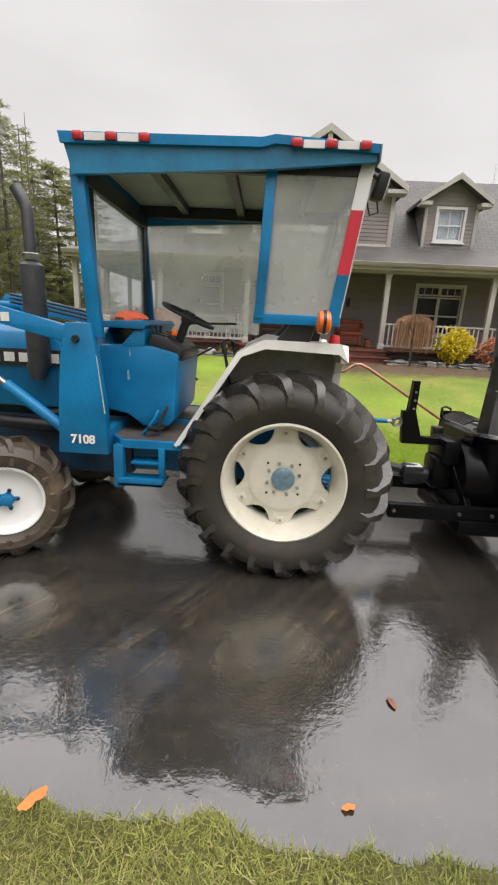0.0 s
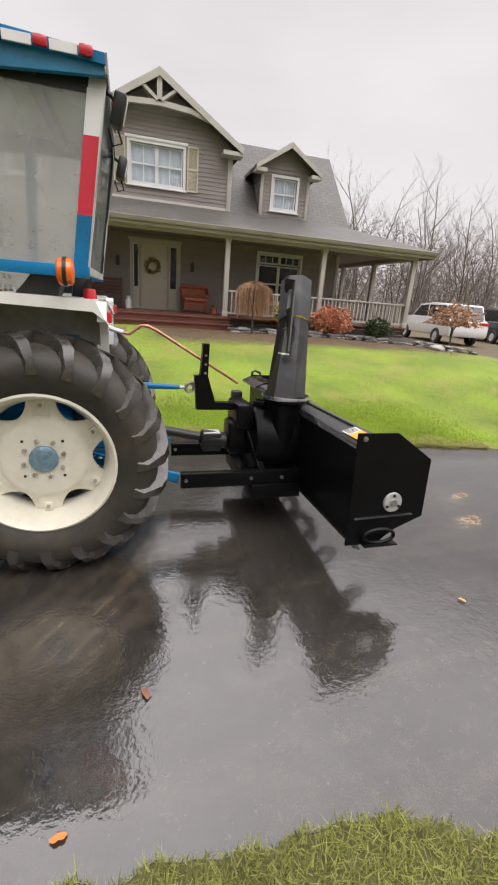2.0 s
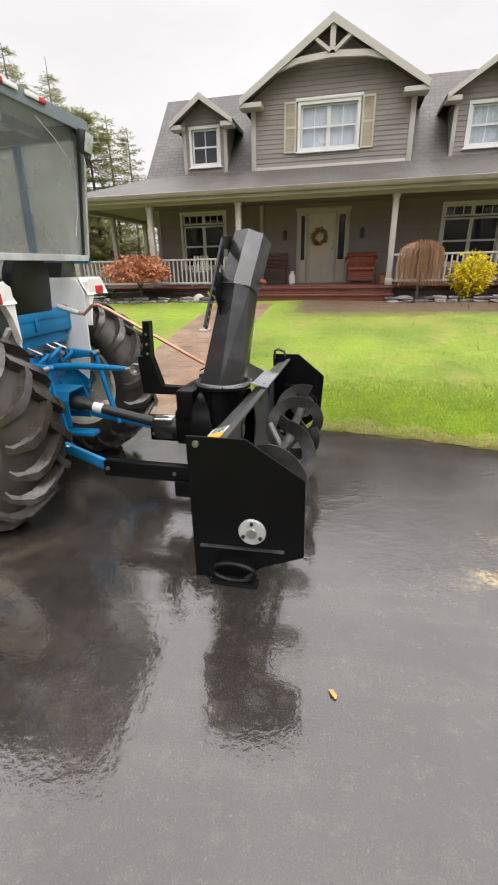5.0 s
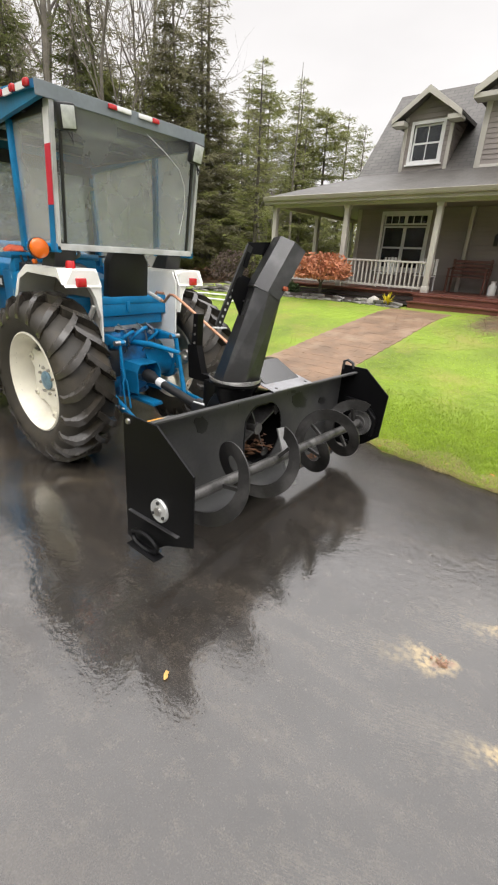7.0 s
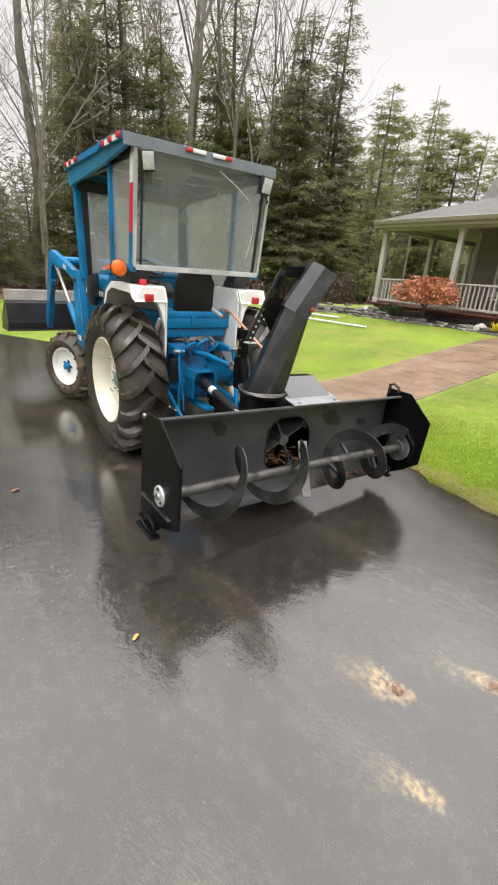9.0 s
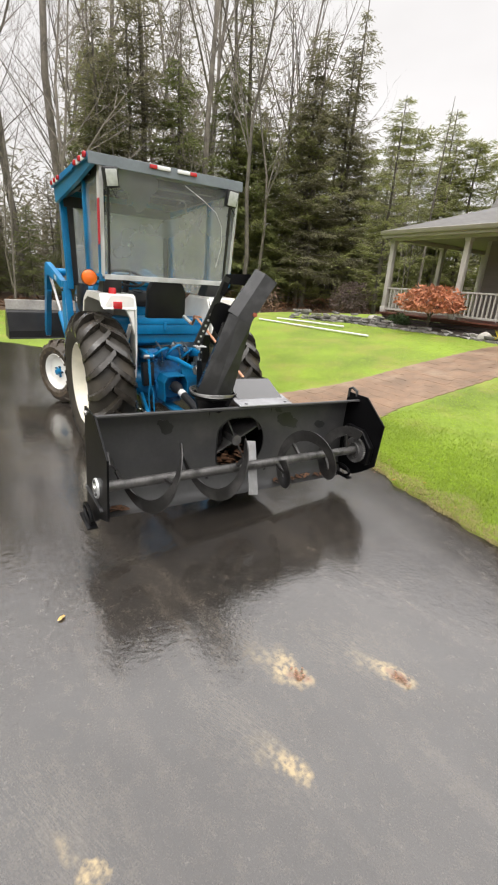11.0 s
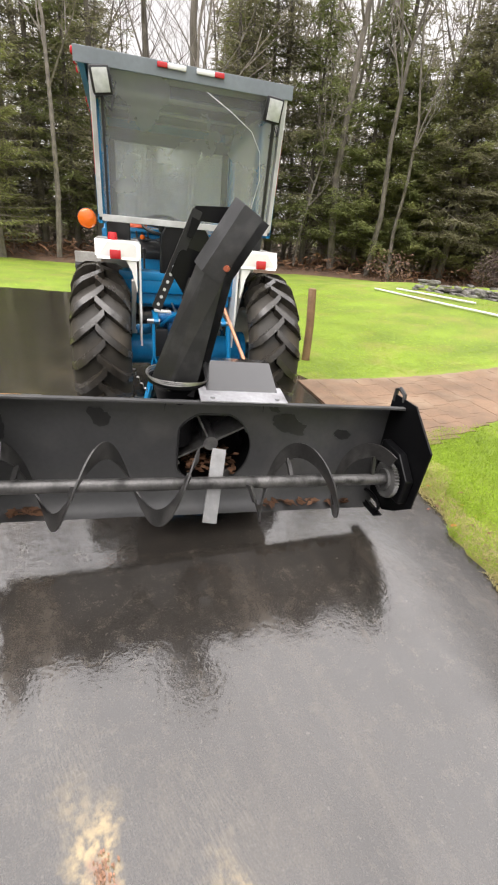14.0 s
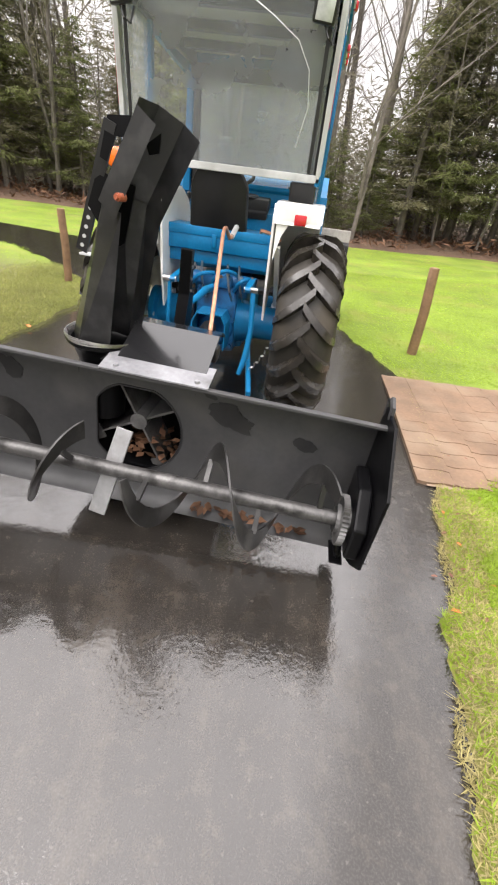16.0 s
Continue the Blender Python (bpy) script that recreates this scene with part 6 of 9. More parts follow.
# fenders
for s in (-1, 1):
    def Y(v):
        return TY + s * v
    ya, yb = sorted((Y(0.36), Y(0.635)))
    out = Y(0.635)
    bm = bmesh.new()
    top = [(0.6, 0.8), (0.64, 0.86), (0.97, 1.38), (1.12, 1.455), (1.56, 1.45), (1.605, 1.35)]
    low = [(x + (0.014 if z < 1.4 else 0), z - 0.018) for x, z in top]
    prism(bm, top + low[::-1], "y", ya, yb)
    fender = part("fender", bm, M_WHITE, tractor, "white painted rear fender", smooth=30)
    bm = bmesh.new()
    lip = [(0.6, 0.8), (0.97, 1.38), (1.12, 1.455), (1.56, 1.45), (1.605, 1.35), (1.55, 1.392), (1.13, 1.405), (0.995, 1.355), (0.635, 0.8)]
    prism(bm, lip, "y", min(out, out + s * 0.012), max(out, out + s * 0.012))
    part("fender_lip", bm, M_WHITE, fender, smooth=0)
    bm = bmesh.new()
    inn = Y(0.36)
    prism(bm, [(0.62, 0.8), (0.97, 1.37), (1.12, 1.44), (1.55, 1.435), (1.59, 1.35), (1.57, 0.95), (1.52, 0.72), (1.3, 0.9), (0.95, 0.85)], "y", min(inn, inn - s * 0.014), max(inn, inn - s * 0.014))
    part("fender_side", bm, M_WHITE, fender, smooth=0)
    # added thin skin whose grey paints the shade over the tyre
    bm = bmesh.new()
    prism(bm, [(0.66, 0.82), (0.98, 1.35), (1.12, 1.42), (1.54, 1.415), (1.57, 1.34), (1.55, 0.97), (1.52, 0.76), (1.3, 0.92), (0.95, 0.87)], "y", min(inn + s * 0.001, inn + s * 0.004), max(inn + s * 0.001, inn + s * 0.004))
    part("fender_lining", bm, M_FENDERSHADE, fender, "wheel side of the fender with its shade painted in", smooth=0)
    bm = bmesh.new()
    prism(bm, [(Y(0.375), 1.12), (Y(0.375), 1.42), (Y(0.41), 1.44), (Y(0.565), 1.44), (Y(0.63), 1.345), (Y(0.45), 1.335), (Y(0.41), 1.26)], "x", 1.565, 1.61)
    part("fender_back", bm, M_WHITE, fender, smooth=0)
    bm = bmesh.new()
    bar(bm, (1.56, Y(0.395), 1.2), (1.2, Y(0.41), 0.76), 0.035, 0.02, (0, 0, 1), 0.003)
    box(bm, 1.14, 1.2, min(Y(0.38), Y(0.45)), max(Y(0.38), Y(0.45)), 0.69, 0.77, 0.006)
    part("fender_stay", bm, M_WHITE, fender, "white strut from the fender to the axle", smooth=0)
    bm = bmesh.new()
    box(bm, 1.606, 1.632, Y(0.515) - 0.036, Y(0.515) + 0.036, 1.335, 1.392, 0.006)
    part("tail_lamp", bm, M_RED, fender, "square red tail lamp")
    if s < 0:
        bm = bmesh.new()
        lathe(bm, [(0, 1.5), (0.026, 1.497), (0.032, 1.48), (0.033, 1.45), (0.024, 1.44)], (1.53, Y(0.53), 0), "z", 14)
        part("marker_lamp", bm, M_RED, fender)

# cab
CX0, CX1, CYA, CYB = 0.05, 1.635, 3.465, 4.72
cab = thing("cab", (0.85, TY, 1.5), "", "")
for k in ("label", "category"):
    if k in cab:
        del cab[k]
cab.parent, cab.location = tractor, Vector((0.85, TY, 1.5)) - world_of(tractor)
cab["label"] = "home-built blue steel cab with plastic windows"
bm = bmesh.new()
prism(bm, [(CX0 - 0.01, 2.425), (1.06, 2.43), (1.12, 2.442), (CX1, 2.415), (CX1, 2.395), (CX0, 2.405)], "y", CYA, CYB)
roof = part("roof", bm, M_GREYROOF, cab, "grey sheet roof", smooth=0)
for yy, s in ((CYA, 1), (CYB, -1)):
    bm = bmesh.new()
    a, b = sorted((yy, yy + s * 0.03))
    prism(bm, [(CX0 - 0.02, 2.42), (1.06, 2.423), (1.12, 2.437), (CX1, 2.41), (CX1, 2.35), (1.1, 2.3), (CX0 + 0.03, 2.245)], "y", a - 0.002, b)
    part("fascia", bm, M_BLUE_ROOF, roof, "blue painted roof fascia", smooth=0)
    bm = bmesh.new()
    a, b = sorted((yy - s * 0.006, yy - s * 0.022))
    prism(bm, [(CX0 - 0.03, 2.43), (1.06, 2.433), (1.12, 2.447), (CX1 + 0.005, 2.42), (CX1 + 0.005, 2.38), (1.12, 2.407), (1.06, 2.39), (CX0 - 0.02, 2.38)], "y", a, b)
    part("drip_edge", bm, M_BLUE, roof, smooth=0)
    for x0 in (0.1, 1.2):
        for k in range(3):
            bm = bmesh.new()
            xx = x0 + k * 0.17
            a, b = sorted((yy - s * 0.02, yy - s * 0.045))
            box(bm, xx, xx + 0.055, a, b, 2.39, 2.43, 0.01)
            part("marker_lamp", bm, M_RED, roof, "small red marker lamp")
            if k < 2:
                bm = bmesh.new()
                box(bm, xx + 0.06, xx + 0.165, min(yy - s * 0.02, yy - s * 0.03), max(yy - s * 0.02, yy - s * 0.03), 2.39, 2.425)
                part("lamp_strip", bm, M_WHITETAPE, roof, smooth=0)
bm = bmesh.new()
box(bm, CX1 + 0.006, CX1 + 0.014, CYA - 0.026, CYB + 0.026, 2.345, 2.422, 0.003)
part("fascia", bm, M_GREYROOF, roof, smooth=0)
bm = bmesh.new()
box(bm, CX0, CX0 + 0.03, CYA + 0.03, CYB - 0.03, 2.245, 2.417, 0.004)
part("fascia", bm, M_BLUE_ROOF, roof, smooth=0)
for k, (a, b, m_) in enumerate(((3.9, 3.96, M_RED), (3.96, 4.07, M_WHITETAPE), (4.13, 4.24, M_WHITETAPE), (4.24, 4.3, M_RED))):
    bm = bmesh.new()
    box(bm, CX1 + 0.014, CX1 + 0.028, a, b, 2.388, 2.416, 0.006)
    part("marker_lamp" if m_ is M_RED else "lamp_strip", bm, m_, roof)
bm = bmesh.new()
box(bm, CX0 + 0.05, CX1 - 0.05, CYA + 0.06, CYB - 0.06, 2.38, 2.39)
part("headliner", bm, M_LINER, roof, "pale stained headliner", smooth=0)
bm = bmesh.new()
for x in (0.42, 0.85, 1.3):
    box(bm, x, x + 0.06, CYA + 0.04, CYB - 0.04, 2.325, 2.38, 0.006)
for y in (CYA + 0.06, CYB - 0.1):
    box(bm, CX0 + 0.04, CX1 - 0.04, y, y + 0.04, 2.295, 2.38, 0.006)
part("roof_frame", bm, M_BLACKM, roof, smooth=0)
SYA, SYB = 3.53, 4.705
for yy, s in ((SYA, 1), (SYB, -1)):
    near = s > 0
    bm = bmesh.new()
    bar(bm, (0.14, yy, 1.42), (0.08, yy, 2.285), 0.06, 0.075, (1, 0, 0), 0.006)
    part("front_pillar", bm, M_BLUE, cab, smooth=30)
    bm = bmesh.new()
    bar(bm, (1.08, yy, 1.57), (1.11, yy, 2.315), 0.05, 0.055, (1, 0, 0), 0.005)
    part("middle_pillar", bm, M_BLUE, cab, smooth=30)
    a, b = sorted((yy - s * 0.012, yy + s * 0.012))
    bm = bmesh.new()
    prism(bm, [(1.46, 1.56), (1.53, 1.56), (1.64, 2.355), (1.57, 2.355)], "y", a, b)
    part("rear_pillar", bm, M_ALU, cab, smooth=0)
    a2, b2 = sorted((yy - s * 0.0135, yy - s * 0.0155))
    for z0, z1, m_ in ((1.56, 1.82, M_BLUE), (1.82, 2.14, M_REDTAPE), (2.14, 2.315, M_WHITETAPE)):
        f0, f1 = (z0 - 1.56) / 0.84 * 0.11, (z1 - 1.56) / 0.84 * 0.11
        bm = bmesh.new()
        prism(bm, [(1.462 + f0, z0), (1.528 + f0, z0), (1.528 + f1, z1), (1.462 + f1, z1)], "y", a2, b2)
        part("reflective_tape", bm, m_, cab, smooth=0)
    bm = bmesh.new()
    box(bm, 1.05, 1.54, min(yy - s * 0.014, yy + s * 0.016), max(yy - s * 0.014, yy + s * 0.016), 1.545, 1.6, 0.005)
    part("lower_rail", bm, M_BLUE, cab, smooth=30)
    bm = bmesh.new()
    prism(bm, [(1.1, 1.59), (1.49, 1.59), (1.59, 2.335), (1.13, 2.315)], "y", yy - 0.003, yy + 0.003)
    part("side_window", bm, M_VINYL, cab, "milky plastic side window", smooth=0).visible_shadow = False
    if not near:
        bm = bmesh.new()
        prism(bm, [(0.16, 1.45), (1.06, 1.45), (1.09, 2.295), (0.12, 2.295)], "y", yy - 0.003, yy + 0.003)
        part("side_window", bm, M_VINYL, cab, "milky plastic side window", smooth=0).visible_shadow = False
# windscreen with its dark frame
bm = bmesh.new()
prism(bm, [(SYA + 0.04, 1.48), (SYB - 0.04, 1.48), (SYB - 0.04, 2.275), (SYA + 0.04, 2.275)], "x", 0.105, 0.111)
part("windscreen", bm, M_CABGLASS, cab, "hazy windscreen", smooth=0).visible_shadow = False
bm = bmesh.new()
for y in (SYB - 0.1, SYA + 0.03):
    box(bm, 0.09, 0.125, y, y + 0.06, 1.46, 2.295, 0.005)
box(bm, 0.09, 0.13, SYA, SYB, 2.215, 2.315, 0.005)
part("windscreen_frame", bm, M_BLACKM, cab, smooth=0)
# rear window: white frame leaning out to the roof
bm = bmesh.new()
lean = lambda z: 1.515 + (z - 1.56) / 0.84 * 0.11
for y0, y1 in ((SYA - 0.006, SYA + 0.016), (SYB - 0.016, SYB + 0.006)):
    prism(bm, [(lean(1.56), 1.56), (lean(1.56) + 0.022, 1.56), (lean(2.365) + 0.022, 2.365), (lean(2.365), 2.365)], "y", y0, y1)
box(bm, 1.513, 1.54, SYA - 0.01, SYB + 0.01, 1.56, 1.6, 0.003)
M_DULLWHITE = mat("rain_greyed_white_paint", (0.5, 0.51, 0.5), 0.45, vary=0.2, scale=6, bump=0.03, stain=(0.25, 0.24, 0.21), stain_amount=0.5, stain_scale=5)
part("rear_frame", bm, M_DULLWHITE, cab, "white rear window frame", smooth=0)
for y0, y1 in ((SYA + 0.045, SYA + 0.06), (SYB - 0.07, SYB - 0.05)):
    bm = bmesh.new()
    prism(bm, [(lean(1.6) + 0.006, 1.6), (lean(1.6) + 0.02, 1.6), (lean(2.355) + 0.02, 2.355), (lean(2.355) + 0.006, 2.355)], "y", y0, y1)
    part("window_seal", bm, M_PLASTIC, cab, smooth=0)
bm = bmesh.new()
n = 24
zs = np.linspace(1.6, 2.355, 9)
grid = [[bm.verts.new((lean(z) + 0.008 + 0.006 * noise.noise((k * 0.35, z * 4, 2.0)), SYA + 0.03 + (SYB - SYA - 0.06) * k / n, z)) for k in range(n + 1)] for z in zs]
for r0, r1 in zip(grid, grid[1:]):
    for k in range(n):
        bm.faces.new((r0[k], r0[k + 1], r1[k + 1], r1[k]))
part("rear_window", bm, M_REARVINYL, cab, "wrinkled clear vinyl rear window").visible_shadow = False
# wire over the vinyl
bm = bmesh.new()
tube(bm, [(1.645, 4.2, 2.315), (1.645, 4.36, 2.235), (1.63, 4.5, 2.155), (1.61, 4.57, 2.05), (1.58, 4.59, 1.9), (1.56, 4.55, 1.72)], 0.0028, 5)
part("wire", bm, M_ALU, cab)
# work lamps
M_LENS = mat("clouded_lamp_lens", (0.5, 0.52, 0.5), 0.15, vary=0.15, scale=20, bump=0.05, coat=0.5)
for y, turn in ((3.585, 9), (4.615, -5)):
    lm = Matrix.Translation((1.687, y, 2.272)) @ Matrix.Rotation(radians(turn), 4, "X") @ Matrix.Rotation(radians(12), 4, "Y") @ Matrix.Translation((-1.727, -y, -2.272))
    bm = bmesh.new()
    box(bm, 1.7, 1.755, y - 0.056, y + 0.056, 2.205, 2.34, 0.014, lm)
    lamp = part("work_lamp", bm, M_PLASTIC, cab, "square black work lamp")
    bm = bmesh.new()
    box(bm, 1.755, 1.762, y - 0.042, y + 0.042, 2.218, 2.327, 0.003, lm)
    part("lens", bm, M_LENS, lamp, "clouded grey lamp lens")
    bm = bmesh.new()
    tube(bm, [(1.62, y, 2.345), (1.66, y, 2.325), (1.68, y, 2.305)], 0.012, 8)
    part("bracket", bm, M_PLASTIC, lamp)
    bm = bmesh.new()
    tube(bm, [(1.68, y, 2.215), (1.7, y + 0.03, 2.155), (1.66, y + 0.05, 2.145), (1.64, y + 0.06, 2.215)], 0.005, 6)
    part("lamp_cable", bm, M_PLASTIC, lamp)
# beacon
bm = bmesh.new()
lathe(bm, [(0.0, -0.04), (0.045, -0.037), (0.058, -0.028), (0.062, -0.012), (0.062, 0.012), (0.058, 0.028), (0.045, 0.037), (0.0, 0.04)], (1.44, 3.44, 1.565), "x", 24)
beacon = part("beacon", bm, M_ORANGE, tractor, "round orange flasher lamp")
bm = bmesh.new()
tube(bm, [(1.44, 3.5, 1.565), (1.44, 3.54, 1.565)], 0.015, 8)
part("bracket", bm, M_PLASTIC, beacon)
bm = bmesh.new()
lathe(bm, [(0.062, -0.009), (0.066, -0.008), (0.066, 0.008), (0.062, 0.009)], (1.44, 3.44, 1.565), "x", 24)
part("bezel", bm, M_PLASTIC, beacon)
bm = bmesh.new()
prism(bm, [(1.18, 1.44), (1.38, 1.44), (1.42, 1.56), (1.28, 1.56)], "y", 3.56, 3.72, 0.01)
part("cab_mount", bm, M_PLASTIC, cab, smooth=0)
bm = bmesh.new()
prism(bm, [(1.18, 1.44), (1.38, 1.44), (1.42, 1.56), (1.28, 1.56)], "y", 4.54, 4.7, 0.01)
part("cab_mount", bm, M_PLASTIC, cab, smooth=0)

# rear: hydraulic box, lift arms, links
bm = bmesh.new()
box(bm, 1.2, 1.45, 3.64, 4.5, 1.1, 1.22, 0.012)
box(bm, 1.2, 1.456, 3.63, 4.51, 1.19, 1.25, 0.008)
toolbox = part("rear_box", bm, M_BLUE, tractor, "blue steel toolbox over the hitch")
bm = bmesh.new()
box(bm, 1.28, 1.42, 3.7, 4.46, 1.02, 1.098, 0.008)
part("box_shelf", bm, M_BLUE, toolbox)
bm = bmesh.new()
box(bm, 1.446, 1.463, 4.08, 4.11, 1.13, 1.21, 0.003)
part("latch", bm, M_BLUE, toolbox)
M_CAST = mat("oily_blue_casting", (0.012, 0.15, 0.37), 0.4, vary=0.3, scale=9, fine=50, bump=0.12, stain=(0.015, 0.02, 0.025), stain_amount=0.85, stain_scale=7)
bm = bmesh.new()
box(bm, 1.25, 1.42, TY - 0.15, TY + 0.15, 0.42, 0.9, 0.03)
lathe(bm, [(0.0, 1.5), (0.1, 1.5), (0.13, 1.47), (0.14, 1.41)], (0, TY, 0.6), "x", 20)
part("hitch_housing", bm, M_CAST, tractor, "oily blue rear casting with bolts")
for dy, dz in ((-0.12, 0.85), (0.12, 0.85), (-0.12, 0.47), (0.12, 0.47), (0, 0.87), (-0.125, 0.66), (0.125, 0.66)):
    bm = bmesh.new()
    lathe(bm, [(0, 1.442), (0.016, 1.442), (0.018, 1.418)], (0, TY + dy, dz), "x", 6)
    part("bolt", bm, M_CAST, tractor, smooth=0)
bm = bmesh.new()
box(bm, 1.3, 1.47, TY - 0.11, TY + 0.11, 0.88, 0.97, 0.025)
tube(bm, [(1.4, TY - 0.27, 0.925), (1.4, TY + 0.27, 0.925)], 0.045, 16)
part("rockshaft", bm, M_CAST, tractor, "blue lift rockshaft casting")
bm = bmesh.new()
lathe(bm, [(0.0, 1.7), (0.022, 1.7), (0.024, 1.5), (0.055, 1.495)], (0, TY, 0.6), "x", 16)
part("power_shaft", bm, M_STEEL, tractor)
bm = bmesh.new()
arch = [(TY - 0.12, 0.5), (TY - 0.12, 0.68), (TY - 0.09, 0.74), (TY + 0.09, 0.74), (TY + 0.12, 0.68), (TY + 0.12, 0.5)]
arch_in = [(TY + (y - TY) * 0.93, z - 0.008) for y, z in arch]
prism(bm, arch + arch_in[::-1], "x", 1.44, 1.64)
part("shaft_shield", bm, M_BLUE, tractor, "blue arched shaft shield", smooth=0)
bm = bmesh.new()
box(bm, 1.38, 1.46, TY - 0.26, TY - 0.15, 0.62, 0.84, 0.01)
part("valve_block", bm, M_PLASTIC, tractor)
bm = bmesh.new()
box(bm, 1.3, 1.74, TY - 0.05, TY + 0.05, 0.4, 0.43, 0.006)
part("drawbar", bm, M_BLUE, tractor)
for s in (-1, 1):
    yy = TY + s * 0.27
    bm = bmesh.new()
    prism(bm, [(1.36, 0.89), (1.38, 0.965), (1.45, 0.97), (1.66, 0.955), (1.68, 0.935), (1.66, 0.915), (1.5, 0.905), (1.44, 0.88)], "y", yy - s * 0.02 - 0.02, yy - s * 0.02 + 0.02, 0.008)
    part("lift_arm", bm, M_BLUE, tractor)
    bm = bmesh.new()
    lathe(bm, [(0.0, -0.045), (0.02, -0.045), (0.02, 0.045), (0.0, 0.045)], (1.65, yy, 0.935), "y", 10)
    part("pin", bm, M_STEEL, tractor)
    bm = bmesh.new()
    if s < 0:
        tube(bm, [(1.65, yy, 0.935), (1.68, yy, 0.68)], 0.012, 8)
        for d in (-0.022, 0.022):
            tube(bm, [(1.68, yy, 0.68), (1.685, yy + d * 0.8, 0.64), (1.69, yy + d, 0.58), (1.71, yy + d, 0.43)], 0.007, 6)
    else:
        tube(bm, [(1.64, yy + 0.015, 0.95), (1.68, yy + 0.03, 0.7), (1.73, yy + 0.02, 0.52), (1.78, yy - 0.01, 0.4)], [0.02, 0.017, 0.022, 0.016], 10)
    part("lift_rod", bm, M_BLUE, tractor)
    bm = bmesh.new()
    bar(bm, (1.3, yy - s * 0.03, 0.53), (2.02, yy + s * 0.1, 0.36), 0.03, 0.07, bevel=0.006)
    part("lower_link", bm, M_BLUE, tractor)
    for k in range(12):
        bm = bmesh.new()
        p = Vector((1.4, TY + s * 0.47, 0.66)).lerp(Vector((1.78, yy + s * 0.06, 0.45)), k / 11) - Vector((0, 0, 0.05 * math.sin(math.pi * k / 11)))
        lathe(bm, [(0.011, -0.004), (0.016, 0.0), (0.011, 0.004), (0.008, 0)], p, "y" if k % 2 else "z", 8, close=True)
        part("chain_link", bm, M_STEEL, tractor)
# hydraulic hoses and their fittings behind the casting
for k, (ya, yb, lift) in enumerate(((-0.2, 0.02, 0.06), (-0.06, 0.16, 0.09), (0.12, 0.24, 0.04))):
    bm = bmesh.new()
    pts = [Vector((1.42 + 0.1 * math.sin(math.pi * f), TY + ya + (yb - ya) * f, 0.86 + 0.1 * f + lift * math.sin(math.pi * f))) for f in np.linspace(0, 1, 9)]
    tube(bm, pts, 0.014, 8)
    hose = part("hydraulic_hose", bm, M_BLUE, tractor, "blue-painted hydraulic hose")
    bm = bmesh.new()
    tube(bm, [pts[-1], pts[-1] + Vector((0.05, 0.01, -0.01))], 0.017, 6)
    part("fitting", bm, M_ALU if k % 2 else M_COPPER, hose, "pale metal hose fitting")
for k in range(5):
    bm = bmesh.new()
    y = TY - 0.16 + k * 0.08
    tube(bm, [(1.45, y, 0.99 - 0.012 * (k % 2)), (1.49, y, 0.99 - 0.012 * (k % 2))], 0.012, 6)
    part("valve_cap", bm, M_STEEL if k % 2 else M_PLASTIC, tractor, smooth=0)
# worn control levers beside the seat's back
bm = bmesh.new()
tube(bm, [(1.4, TY + 0.26, 1.22), (1.44, TY + 0.27, 1.27), (1.44, TY + 0.33, 1.26), (1.42, TY + 0.4, 1.22)], 0.012, 8)
part("hose_coupler", bm, M_COPPER, tractor)
bm = bmesh.new()
tube(bm, [(1.45, TY - 0.01, 0.885), (1.7, TY - 0.02, 0.905), (2.05, TY - 0.02, 0.895)], [0.024, 0.024, 0.016], 10)
tl = part("top_link", bm, M_BLUE, tractor)
bm = bmesh.new()
tube(bm, [(2.0, TY - 0.02, 0.895), (2.09, TY - 0.02, 0.895)], 0.013, 8)
lathe(bm, [(0.02, -0.018), (0.036, -0.022), (0.042, 0.0), (0.036, 0.022), (0.02, 0.018)], (2.122, TY - 0.02, 0.895), "y", 14, close=True)
part("turnbuckle", bm, M_STEEL, tl)
bm = bmesh.new()
for y in (TY - 0.12, TY + 0.06, TY + 0.14):
    tube(bm, [(1.4, y, 1.04), (1.5, y + 0.02, 0.99), (1.5, y + 0.04, 0.88), (1.42, y + 0.05, 0.8)], 0.008, 6)
part("hydraulic_line", bm, M_STEEL, tractor)
# mast lettering
font = bpy.data.curves.new("model_number", "FONT")
font.body, font.size, font.extrude, font.offset = "7108", 0.075, 0.001, 0.0025
font.align_x = "CENTER"
txt = new("model_number", font)
font.materials.append(M_WHITE)
txt.parent = tractor
txt.matrix_basis = pose(*(Vector((0.05, 3.457, 0.79)) - world_of(tractor)), 90, 0, 0)


# ---- the snow blower on the three-point hitch ----
blower = thing("snow_blower", (3.0, 4.09, 0.15), "glossy black rear-mount snow blower carried on the tractor hitch", "snow blower")
BC = Vector((3.1, 4.09, 0.5))
BTILT = Matrix.Translation(BC) @ Matrix.Rotation(radians(-2.6), 4, "X") @ Matrix.Translation(-BC)
BY0, BY1 = 3.03, 5.145
AXX, AXZ = 3.125, 0.445


def bpart(name, bm, material, parent=None, label="", smooth=40):
    """A piece of the blower, which hangs a little lower on its far side."""
    bm.transform(BTILT)
    return part(name, bm, material, parent or blower, label, smooth)


PLATE = [(2.858, 0.845), (3.1, 0.845), (3.335, 0.69), (3.34, 0.345), (3.165, 0.275), (3.06, 0.19), (2.868, 0.19)]
PLATE_FAR = [(2.858, 0.86), (3.075, 0.86), (3.29, 0.685), (3.275, 0.342), (3.16, 0.25), (3.06, 0.19), (2.868, 0.19)]
